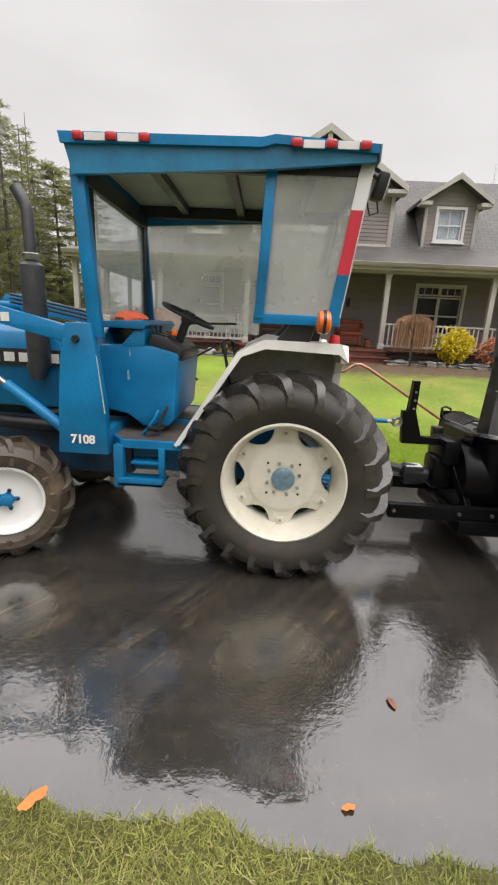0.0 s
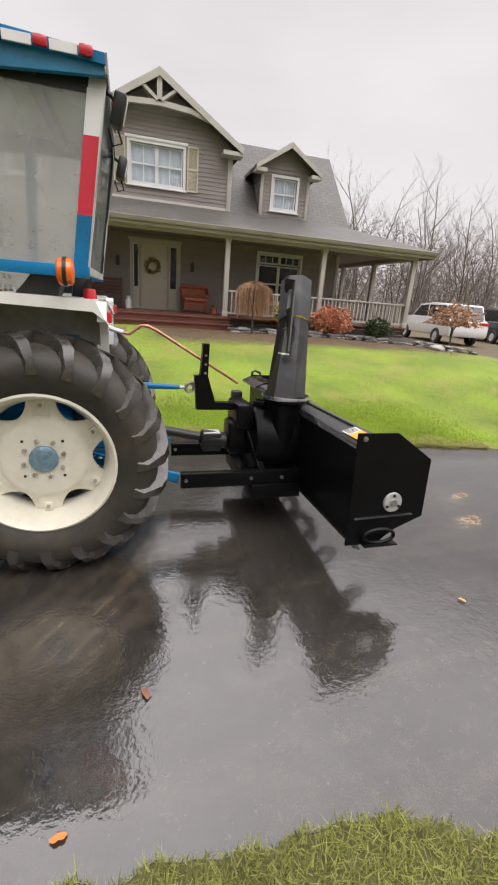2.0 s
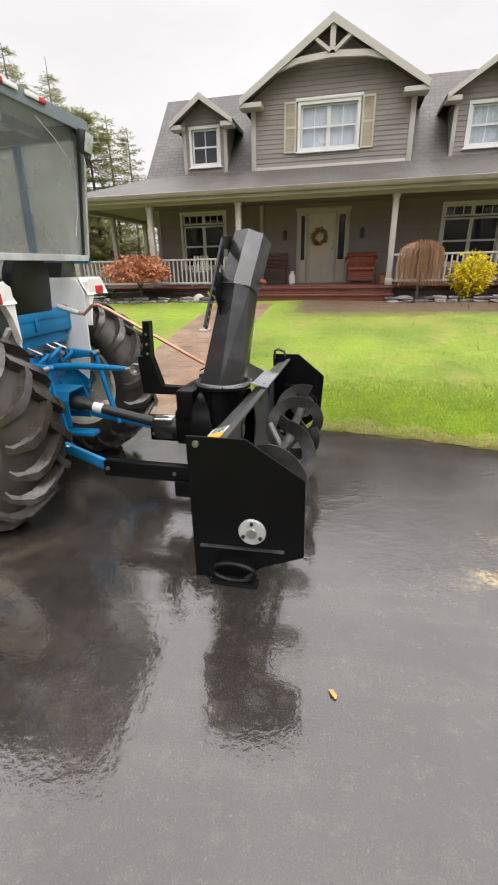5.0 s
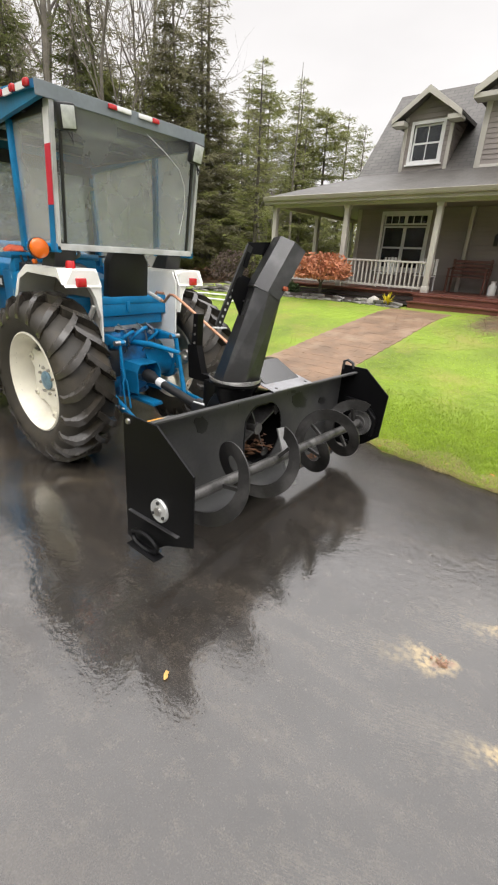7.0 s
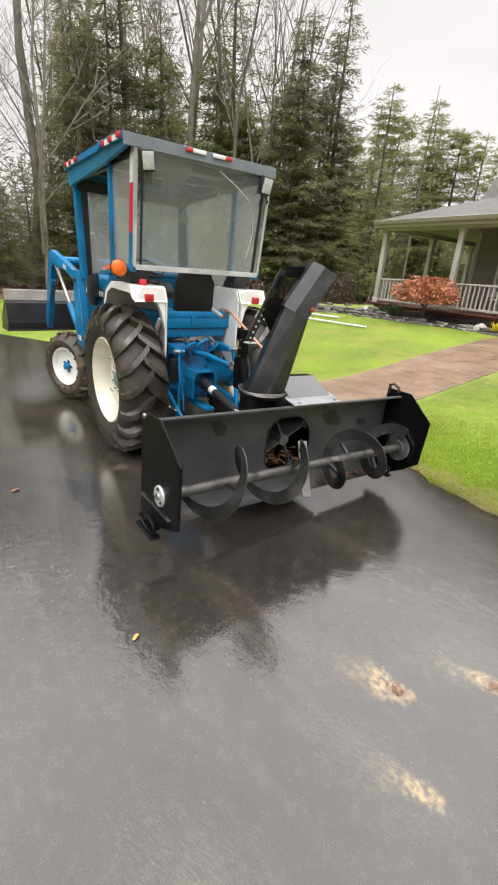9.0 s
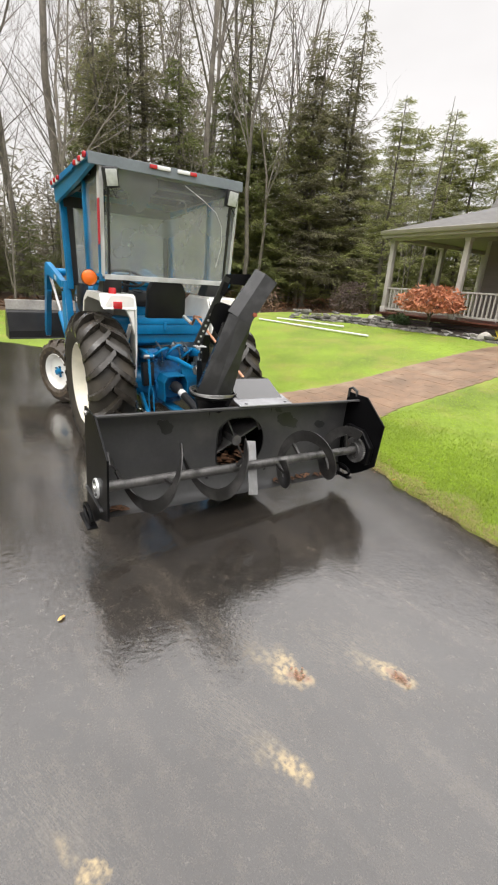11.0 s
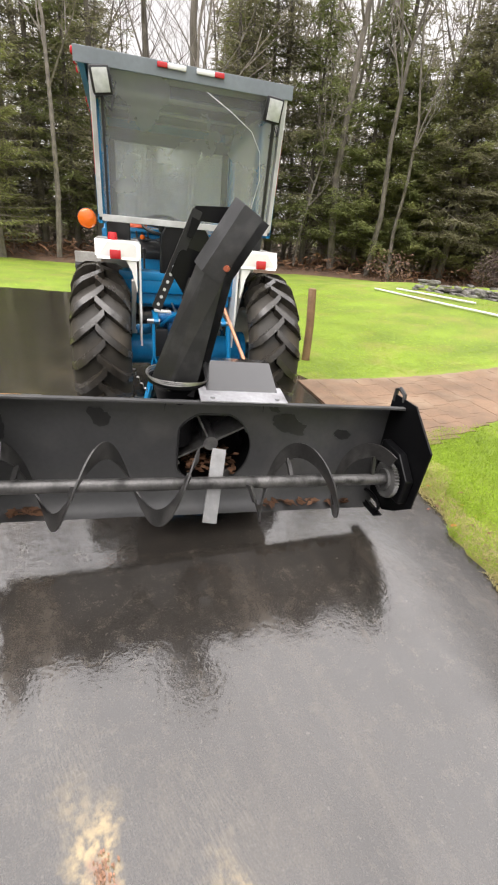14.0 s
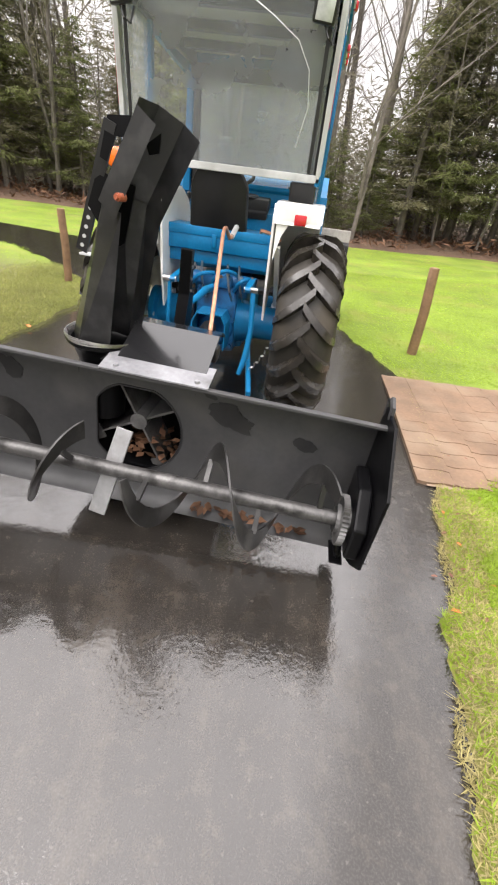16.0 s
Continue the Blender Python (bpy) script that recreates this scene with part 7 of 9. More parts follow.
for y0, o in ((BY0, -1), (BY1 - 0.012, 1)):
    yo = BY0 if o < 0 else BY1
    plate = bpart("side_plate", prism(bmesh.new(), PLATE if o < 0 else PLATE_FAR, "y", y0, y0 + 0.012, 0.002), M_BLACK, label="glossy black side plate", smooth=0)
    bm = bmesh.new()
    a, b = sorted((yo, yo + o * 0.016))
    prism(bm, [(2.9, 0.354), (3.26, 0.364), (3.26, 0.37), (2.9, 0.36)], "y", a, b)
    bpart("rib", bm, M_CHUTE, plate, smooth=0)
    bm = bmesh.new()
    lathe(bm, [(0.02, o * 0.012), (0.055, o * 0.012), (0.058, o * 0.006), (0.058, 0.0)], (AXX, yo, AXZ), "y", 28)
    flange = bpart("bearing_flange", bm, M_ALU, plate, "round steel bearing flange")
    bm = bmesh.new()
    lathe(bm, [(0.0, o * 0.022), (0.02, o * 0.022), (0.022, o * 0.01)], (AXX, yo, AXZ), "y", 16)
    bpart("shaft_end", bm, M_STEEL, flange)
    for k in range(3):
        an = math.pi / 2 + k * 2 * math.pi / 3
        bm = bmesh.new()
        lathe(bm, [(0.0, o * 0.02), (0.008, o * 0.02), (0.009, o * 0.01)], (AXX + 0.042 * math.cos(an), yo, AXZ + 0.042 * math.sin(an)), "y", 6)
        bpart("bolt", bm, M_BLACKM, flange, smooth=0)
    bm = bmesh.new()
    lathe(bm, [(0.0, o * 0.012), (0.013, o * 0.01), (0.015, 0.0)], (2.9, yo, 0.815), "y", 10)
    bpart("bolt", bm, M_STEEL, plate)
    # skid shoe: a flat loop under the near plate, tucked away under the far one
    bm = bmesh.new()
    pts = [((2.96 if o < 0 else 2.88) + 0.09 + 0.095 * math.cos(t), (0.257 if o < 0 else 0.205) + 0.042 * math.sin(t)) for t in np.linspace(0, 2 * math.pi, 25)]
    ys = yo - o * (-0.035 if o < 0 else 0.045)
    tube(bm, [(u, ys, w) for u, w in pts], 0.011, 6, caps=False)
    a, b = sorted((ys - 0.03, ys + 0.03))
    box(bm, 2.95 if o < 0 else 2.87, 3.16 if o < 0 else 3.08, a, b, 0.205 if o < 0 else 0.158, 0.215 if o < 0 else 0.168, 0.003)
    bpart("skid_shoe", bm, M_BLACK, plate)
    if o < 0:
        continue
    bm = bmesh.new()
    tube(bm, [(2.875, yo - o * 0.006, 0.82), (2.87, yo - o * 0.006, 0.885), (2.9, yo - o * 0.006, 0.9), (2.95, yo - o * 0.006, 0.88), (2.96, yo - o * 0.006, 0.84)], 0.012, 6)
    bpart("lift_loop", bm, M_BLACKM, plate)

# folded and curved back sheet with the round impeller opening
prof = [(3.0, 0.812), (2.9, 0.785), (2.872, 0.76), (2.87, 0.7), (2.87, 0.62), (2.87, 0.54), (2.87, 0.46), (2.872, 0.4), (2.876, 0.33), (2.886, 0.26), (2.905, 0.205), (2.935, 0.17), (2.98, 0.155)]
OPY, OPZ, OPR = 4.095, 0.505, 0.215
bm = bmesh.new()
YA, YB = BY0 + 0.008, BY1 - 0.008
FZ0, FZ1, FY0, FY1 = 0.27, 0.76, OPY - 0.26, OPY + 0.26


def opening(c, q):
    """Reach of the impeller opening in a direction: round, with a flat head and a flat near side."""
    r = OPR
    if q > 0:
        r = min(r, 0.2 / q)
    if c < 0:
        r = min(r, 0.182 / -c)
    return r


def sheet_x(z):
    """Depth of the sheet at a height."""
    for (xa, za), (xb, zb) in zip(prof, prof[1:]):
        if zb <= z <= za:
            return xa + (xb - xa) * (za - z) / (za - zb)
    return prof[-1][0]


for (xa, za), (xb, zb) in zip(prof, prof[1:]):
    spans = [(YA, YB)] if zb >= FZ1 or za <= FZ0 else [(YA, FY0), (FY1, YB)]
    for ya, yb in spans:
        bm.faces.new([bm.verts.new(p) for p in ((xa, ya, za), (xa, yb, za), (xb, yb, zb), (xb, ya, zb))])
    if len(spans) == 2 and zb < FZ0:
        bm.faces.new([bm.verts.new(p) for p in ((sheet_x(FZ0), FY0, FZ0), (sheet_x(FZ0), FY1, FZ0), (xb, FY1, zb), (xb, FY0, zb))])
ring = 64
for k in range(ring):
    quad = []
    for j in (k, k + 1):
        a = 2 * math.pi * j / ring
        c, q = math.cos(a), math.sin(a)
        reach = min((FY1 - OPY) / abs(c) if abs(c) > 1e-6 else 9, ((FZ1 - OPZ) if q > 0 else (OPZ - FZ0)) / abs(q) if abs(q) > 1e-6 else 9)
        quad.append([(OPY + r * c, OPZ + r * q) for r in (opening(c, q), reach)])
    (i0, o0), (i1, o1) = quad
    bm.faces.new([bm.verts.new((sheet_x(z), y, z)) for y, z in (i0, o0, o1, i1)])
bmesh.ops.remove_doubles(bm, verts=bm.verts[:], dist=0.0008)
shell = bpart("back_sheet", bm, M_SHEET, label="dull dark grey curved back sheet with worn paint", smooth=50)
bm, bm_lip = bmesh.new(), bmesh.new()
for (xa, za), (xb, zb) in zip(prof, prof[1:]):
    spans = [(YA, YB)] if zb >= FZ1 or za <= FZ0 else [(YA, FY0), (FY1, YB)]
    for ya, yb in spans:
        # the lip gets a lighter, glossier material than the skin, for its sky sheen
        b_ = bm_lip if zb >= FZ1 else bm
        b_.faces.new([b_.verts.new(p) for p in ((xa - 0.008, ya, za - 0.003), (xa - 0.008, yb, za - 0.003), (xb - 0.008, yb, zb - 0.003), (xb - 0.008, ya, zb - 0.003))])
bmesh.ops.remove_doubles(bm, verts=bm.verts[:], dist=0.0008)
bpart("outer_skin", bm, M_BLACK, shell, "glossy black outside of the back sheet", smooth=50)
bmesh.ops.remove_doubles(bm_lip, verts=bm_lip.verts[:], dist=0.0008)
bpart("lip_skin", bm_lip, M_COVER, shell, "glossier top of the folded lip, for its sky sheen", smooth=50)
bm = bmesh.new()
hoop = [(math.cos(2 * math.pi * k / 64), math.sin(2 * math.pi * k / 64)) for k in range(65)]
tube(bm, [(sheet_x(OPZ + opening(c, q) * q) + 0.002, OPY + opening(c, q) * c, OPZ + opening(c, q) * q) for c, q in hoop], 0.005, 5, caps=False)
bpart("opening_rim", bm, M_BLACKM, shell)
bm = bmesh.new()
box(bm, 2.975, 3.005, BY0 + 0.012, BY1 - 0.012, 0.808, 0.822, 0.003)
bpart("top_lip", bm, M_SHEET, shell, smooth=0)
# glossy dark patches where the dull film has been knocked off
for cy, cz, sx, sz in ((3.52, 0.68, 0.05, 0.05), (4.52, 0.66, 0.1, 0.055), (3.09, 0.62, 0.02, 0.06), (4.86, 0.6, 0.05, 0.03), (4.42, 0.74, 0.03, 0.016)):
    bm = bmesh.new()
    pts = []
    for k in range(36):
        t = 2 * math.pi * k / 36
        w = 1 + 0.45 * noise.noise((math.cos(t) * 1.5 + cy * 7, math.sin(t) * 1.5, cz * 9)) + 0.22 * noise.noise((math.cos(t) * 5 + cy * 7, math.sin(t) * 5, 4))
        pts.append((cy + sx * w * math.cos(t), cz + sz * w * math.sin(t) - 0.3 * sx * math.cos(t)))
    prism(bm, pts, "x", 2.8715, 2.8735)
    bpart("bare_patch", bm, M_BLACKM, shell, "gloss-black unscuffed paint patch", smooth=0)
# impeller drum
bm = bmesh.new()
lathe(bm, [(0.27, 2.865), (0.27, 2.58), (0.26, 2.565), (0.0, 2.565)], (0, OPY, 0.52), "x", 40)
lathe(bm, [(0.262, 2.865), (0.262, 2.59), (0.0, 2.585)], (0, OPY, 0.52), "x", 40)
drum = bpart("impeller_drum", bm, M_BLACK)
bm = bmesh.new()
tube(bm, [(2.58, OPY, 0.52), (2.84, OPY, 0.52)], 0.04, 14)
impeller = bpart("impeller", bm, M_WORNBLADE, drum, "worn steel impeller hub")
for k in range(4):
    an = radians(28 + 90 * k)
    d = Vector((0, math.cos(an), math.sin(an)))
    c0 = Vector((2.73, OPY, 0.52))
    bm = bmesh.new()
    bar(bm, c0 + d * 0.04, c0 + d * 0.245, 0.2, 0.01, d.cross(Vector((1, 0, 0))))
    bar(bm, c0 + d * 0.2 + Vector((0.1, 0, 0)), c0 + d * 0.25 + Vector((0.1, 0, 0)), 0.012, 0.07, d.cross(Vector((1, 0, 0))))
    bpart("blade", bm, M_WORNBLADE, impeller, smooth=0)
# auger: shaft, ribbon flights, centre paddle, sprocket
bm = bmesh.new()
tube(bm, [(AXX, BY0 + 0.01, AXZ), (AXX, BY1 - 0.01, AXZ)], 0.031, 18)
auger = bpart("auger_shaft", bm, M_SHAFT, label="worn bare steel auger shaft")


def flight(y0, y1, turns, phase, hand):
    bm = bmesh.new()
    n = int(abs(turns) * 40)
    prev = None
    for k in range(n + 1):
        f = k / n
        a = phase + hand * 2 * math.pi * turns * f
        y = y0 + (y1 - y0) * f
        c, s = math.cos(a), math.sin(a)
        row = [bm.verts.new((AXX + r * c, y + dy, AXZ + r * s)) for r, dy in ((0.12, -0.004), (0.2, -0.004), (0.2, 0.004), (0.12, 0.004))]
        if prev:
            for i in range(4):
                bm.faces.new((prev[i], prev[(i + 1) % 4], row[(i + 1) % 4], row[i]))
        else:
            bm.faces.new(row)
        prev = row
    bm.faces.new(prev[::-1])
    for f in np.linspace(0.06, 0.94, int(abs(turns) * 2) + 1):
        a = phase + hand * 2 * math.pi * turns * f
        y = y0 + (y1 - y0) * f
        bar(bm, (AXX, y, AXZ), (AXX + 0.13 * math.cos(a), y, AXZ + 0.13 * math.sin(a)), 0.02, 0.02, (0, 1, 0))
    return bm


bpart("auger_flight", flight(3.12, 3.98, 1.9, 2.2, 1), M_FLIGHT, auger, "black ribbon auger flight")
bpart("auger_flight", flight(5.0, 4.2, 1.9, 1.1, 1), M_FLIGHT, auger, "black ribbon auger flight")
bm = bmesh.new()
pm = Matrix.Translation((AXX, 4.08, AXZ)) @ Matrix.Rotation(radians(-28), 4, "Y") @ Matrix.Rotation(radians(-8), 4, "X")
box(bm, -0.045, -0.033, -0.036, 0.036, -0.205, 0.17, 0.002, pm)
M_PADDLE = mat("bright_worn_paddle_steel", (0.26, 0.26, 0.26), 0.38, metal=0.4, vary=0.2, scale=8, fine=60, bump=0.05, stain=(0.15, 0.14, 0.13), stain_amount=0.6, stain_scale=9)
bpart("centre_paddle", bm, M_PADDLE, auger, "bright steel centre paddle", smooth=0)
bm = bmesh.new()
n = 36
pts = []
for k in range(n * 2):
    t = math.pi * k / n
    r_ = 0.104 if k % 2 else 0.094
    pts.append((AXX + r_ * math.cos(t), AXZ + r_ * math.sin(t)))
prism(bm, pts, "y", 5.035, 5.06)
lathe(bm, [(0.06, 5.02), (0.06, 5.1), (0.035, 5.1)], (AXX, 0, AXZ), "y", 20)
bpart("sprocket", bm, M_WORNBLADE, auger, "toothed chain sprocket", smooth=0)
bm = bmesh.new()
prism(bm, [(AXX - 0.17, AXZ - 0.1), (AXX + 0.11, AXZ - 0.1), (AXX + 0.12, AXZ + 0.05), (AXX, AXZ + 0.16), (AXX - 0.17, AXZ + 0.17)], "y", 5.075, 5.13, 0.01)
bpart("chain_case", bm, M_BLACK, smooth=0)
# top cover plate behind the lip
bm = bmesh.new()
prism(bm, [(2.58, 0.915), (2.64, 0.945), (2.72, 0.95), (2.97, 0.826), (2.97, 0.818), (2.72, 0.94), (2.64, 0.935), (2.58, 0.905)], "y", 4.03, 4.4)
bpart("top_cover", bm, M_COVER, drum, smooth=0)
bm = bmesh.new()
prism(bm, [(2.87, 0.862), (3.012, 0.832), (3.012, 0.826), (2.87, 0.856)], "y", 3.99, 4.43)
for y in (4.05, 4.38):
    lathe(bm, [(0, 0.848), (0.011, 0.846), (0.012, 0.832)], (2.985, y, 0), "z", 8)
bpart("deflector_strip", bm, M_PATCH, drum, "bare steel patch plate", smooth=0)
# warning label on the back sheet
bm = bmesh.new()
m_ = Matrix.Translation((2.935, 3.2, 0.803)) @ Matrix.Rotation(radians(-18), 4, "Y")
box(bm, -0.042, 0.042, -0.09, 0.0, 0, 0.002, 0, m_)
lab = bpart("warning_label", bm, M_YELLOWDECAL, shell, "orange and white warning label", smooth=0)
bm = bmesh.new()
box(bm, -0.042, 0.042, 0.0, 0.08, 0, 0.002, 0, m_)
bpart("label_field", bm, M_WHITETAPE, lab, smooth=0)
bm = bmesh.new()
for k in range(4):
    box(bm, -0.034, 0.03, 0.01 + k * 0.018, 0.02 + k * 0.018, 0.002, 0.0028, 0, m_)
bpart("label_lines", bm, M_INK, lab, smooth=0)
# chute: collar, cable clamp, folded channel, hinged deflector


def untilted(p):
    """A place given in the yard, brought back to the blower's own level frame."""
    return BTILT.inverted() @ Vector(p)


CB = untilted((2.766, 3.925, 0.86))
bm = bmesh.new()
lathe(bm, [(0.085, 0.5), (0.09, 0.7), (0.125, 0.81), (0.135, 0.835), (0.15, 0.845), (0.16, 0.85), (0.16, 0.862), (0.14, 0.862)], (CB.x, CB.y, 0), "z", 32)
collar = bpart("chute_collar", bm, M_BLACK)
for k in range(3):
    bm = bmesh.new()
    tube(bm, [(CB.x + (0.155 + 0.004 * k) * math.cos(t), CB.y + (0.155 + 0.004 * k) * math.sin(t), 0.868 + k * 0.008 + 0.003 * math.sin(3 * t + k)) for t in np.linspace(0, 2 * math.pi, 37)], 0.004, 5, caps=False)
    bpart("cable", bm, M_STEEL, collar)


def channel(a, b, ra, rb, open_dir, wall=0.005, span=(230, 230)):
    """A folded half-octagon channel from a to b, open towards open_dir."""
    bm = bmesh.new()
    ax = (Vector(b) - Vector(a)).normalized()
    o = Vector(open_dir)
    o = (o - ax * o.dot(ax)).normalized()
    s = ax.cross(o)
    rings = []
    for c, r, sp in ((a, ra, span[0]), (b, rb, span[1])):
        row = []
        for k in range(6):
            an = radians(180 - sp / 2 + sp * k / 5)
            row.append(bm.verts.new(Vector(c) + r * (math.cos(an) * o + math.sin(an) * s)))
        rings.append(row)
    for k in range(5):
        bm.faces.new((rings[0][k], rings[0][k + 1], rings[1][k + 1], rings[1][k]))
    bmesh.ops.solidify(bm, geom=bm.faces[:], thickness=wall)
    return bm


OPEN = (0.42, 0.906, 0.0)
KNEE, CT = untilted((2.835, 4.082, 1.369)), untilted((2.885, 4.24, 1.636))
axd = (CT - KNEE).normalized()
chute = bpart("discharge_chute", channel(CB + Vector((0, 0, -0.02)), KNEE + axd * 0.02, 0.14, 0.109, OPEN, span=(290, 236)), M_CHUTE, label="tall folded black discharge chute", smooth=0)
defl = bpart("deflector", channel(KNEE, CT, 0.119, 0.115, OPEN), M_CHUTE, chute, "hinged chute deflector", smooth=0)
for c, d, material in (((2.978, 4.098, 1.419), (0.93, -0.36, 0.0), M_RUST), ((2.74, 4.172, 1.417), (0.9, 0.4, 0.1), M_STEEL)):
    bm = bmesh.new()
    c, n_ = untilted(c), Vector(d).normalized()
    tube(bm, [c - n_ * 0.03, c + n_ * 0.002], 0.013, 12)
    tube(bm, [c + n_ * 0.002, c + n_ * 0.01], 0.009, 6)
    bpart("hinge_bolt", bm, material, defl)
# deflector bracket: perforated strap, wing and handle on the tractor side
p0, p1 = untilted((2.71, 3.82, 1.2)), untilted((2.778, 3.998, 1.635))
strap = bpart("strap", bar(bmesh.new(), p0, p1, 0.012, 0.045, (0, -1, 0.3)), M_BLACKM, defl, "perforated adjusting strap", smooth=0)
for f in np.linspace(0.05, 0.45, 6):
    bm = bmesh.new()
    c = p0.lerp(p1, f)
    tube(bm, [c + Vector((0.0055, 0, 0)), c + Vector((0.0075, 0, 0))], 0.008, 8)
    bpart("strap_hole", bm, M_ALU, chute)
bm = bmesh.new()
prism(bm, [(3.905, 1.52), (3.935, 1.645), (4.13, 1.665), (4.12, 1.56), (4.085, 1.55), (4.07, 1.59), (3.965, 1.588), (3.93, 1.51)], "x", 2.772, 2.779)
bpart("deflector_wing", bm, M_BLACK, defl, smooth=0)
bm = bmesh.new()
prism(bm, [(3.845, 1.36), (3.875, 1.45), (3.91, 1.475), (4.03, 1.45), (3.99, 1.25), (3.945, 1.22)], "x", 2.752, 2.759)
bpart("chute_wing", bm, M_BLACK, chute, smooth=0)
bm = bmesh.new()
box(bm, 2.67, 2.72, 3.78, 3.86, 1.17, 1.178, 0.002)
bpart("handle", bm, M_ALU, chute, smooth=0)
for z, u, w, h in ((1.3, -0.03, 0.06, 0.009), (1.27, 0.02, 0.009, 0.1)):
    c = CB.lerp(KNEE, (z - CB.z) / (KNEE.z - CB.z))
    m_ = Matrix.Translation(c) @ Matrix.Rotation(radians(-25), 4, "Z") @ Matrix.Rotation(radians(-17), 4, "X")
    bm = bmesh.new()
    box(bm, u - w / 2, u + w / 2, -0.112, -0.1, -h / 2, h / 2, 0, m_)
    bpart("slot", bm, M_INK, chute, smooth=0)
# hitch frame
for y in (3.75, 4.43):
    bm = bmesh.new()
    box(bm, 2.03, 2.86, y - 0.03, y + 0.03, 0.29, 0.39, 0.005)
    arm_ = bpart("frame_arm", bm, M_BLACK, label="black channel arm", smooth=30)
    for x in (2.06, 2.5, 2.72):
        bm = bmesh.new()
        lathe(bm, [(0, -0.042), (0.012, -0.042), (0.013, -0.03)], (x, y, 0.345), "y", 8)
        bpart("bolt", bm, M_STEEL, arm_)
bm = bmesh.new()
box(bm, 2.5, 2.86, 3.7, 4.5, 0.2, 0.3, 0.008)
bpart("cross_member", bm, M_BLACK, smooth=30)
bm = bmesh.new()
prism(bm, [(2.17, 0.74), (2.28, 0.74), (2.55, 0.74), (2.55, 0.79), (2.3, 0.79), (2.24, 0.98), (2.25, 1.2), (2.205, 1.2), (2.195, 0.98), (2.15, 0.98)], "y", 4.07, 4.13, 0.004)
mast = bpart("hitch_mast", bm, M_BLACK, label="black top-link mast with peg holes", smooth=0)
bm = bmesh.new()
for s in (-1, 1):
    bar(bm, (2.5, TY + s * 0.02, 0.76), (2.6, 4.09 + s * 0.26, 0.36), 0.05, 0.05, bevel=0.004)
bpart("brace", bm, M_BLACK, mast, smooth=0)
for k in range(3):
    bm = bmesh.new()
    tube(bm, [(2.225, 4.065, 1.0 + k * 0.06), (2.225, 4.135, 1.0 + k * 0.06)], 0.009, 8)
    bpart("peg_hole", bm, M_STEEL, mast)
bm = bmesh.new()
box(bm, 2.4, 2.58, 4.0, 4.22, 0.42, 0.66, 0.03)
box(bm, 2.44, 2.56, 3.95, 4.27, 0.62, 0.8, 0.02)
bpart("gearbox", bm, M_BLACK)
# drive shaft with its guards
bm = bmesh.new()
tube(bm, [(1.6, 4.13, 0.64), (1.66, 4.13, 0.63), (1.72, 4.13, 0.62), (2.2, 4.12, 0.53), (2.22, 4.12, 0.525), (2.4, 4.11, 0.5)], [0.05, 0.055, 0.034, 0.034, 0.06, 0.06], 16)
pto = part("drive_shaft", bm, M_PLASTIC, blower, "black guarded drive shaft")
bm = bmesh.new()
tube(bm, [(1.76, 4.129, 0.6125), (1.83, 4.127, 0.5993)], 0.036, 16, caps=False)
part("label_band", bm, M_WHITETAPE, pto)
bm = bmesh.new()
box(bm, 2.22, 2.36, 4.06, 4.17, 0.43, 0.565, 0.012)
yoke = part("yoke", bm, M_PLASTIC, pto)
# thin white plate over the yoke's top face
bm = bmesh.new()
box(bm, 2.23, 2.35, 4.07, 4.16, 0.566, 0.57)
part("yoke_label", bm, M_WHITETAPE, yoke, smooth=0)
# chute crank rod
bm = bmesh.new()
tube(bm, [(1.66, 4.25, 1.235), (1.72, 4.245, 1.225), (1.8, 4.235, 1.285), (1.84, 4.235, 1.285), (1.9, 4.24, 1.26), (2.52, 4.335, 0.89)], 0.011, 8)
rod = part("crank_rod", bm, M_COPPER, blower, "rusty copper-coloured crank rod")
bm = bmesh.new()
tube(bm, [(1.53, 4.25, 1.275), (1.68, 4.25, 1.232)], 0.017, 8)
part("grip", bm, M_ALU, rod)
bm = bmesh.new()
box(bm, 2.48, 2.56, 4.29, 4.37, 0.76, 0.838, 0.012)
bpart("worm_drive", bm, M_BLACKM)
bm = bmesh.new()
bar(bm, (2.5, 4.08, 0.7), (2.62, 4.02, 0.8), 0.03, 0.05)
tube(bm, [(2.6, 4.06, 0.79), (2.66, 4.0, 0.79)], 0.04, 10)
bpart("worm_bracket", bm, M_BLACK)
# leaves caught in the housing
random.seed(8)
bm = bmesh.new()
for k in range(170):
    side = random.random()
    if side < 0.5:
        c = Vector((random.uniform(2.66, 2.86), OPY + random.uniform(-0.13, 0.17), 0.33 + random.uniform(0, 0.1)))
    else:
        c = Vector((random.uniform(2.915, 2.975), random.choice((random.uniform(4.4, 4.95), random.uniform(3.1, 3.25))), 0.182 + random.uniform(0, 0.02)))
    a = random.uniform(0, 6.28)
    d = Vector((math.cos(a), math.sin(a), random.uniform(-0.4, 0.4))) * random.uniform(0.02, 0.035)
    e = d.cross(Vector((0, 0, 1))) * 0.55
    bm.faces.new([bm.verts.new(c + v) for v in (-d, e + Vector((0, 0, 0.006)), d, -e)])
bm.transform(BTILT)
tagged(solid("fallen_leaves", bm, M_LITTER, "damp brown leaves caught in the blower housing", "leaves", at=(3.0, 4.1, 0.27)), kind="stuff")


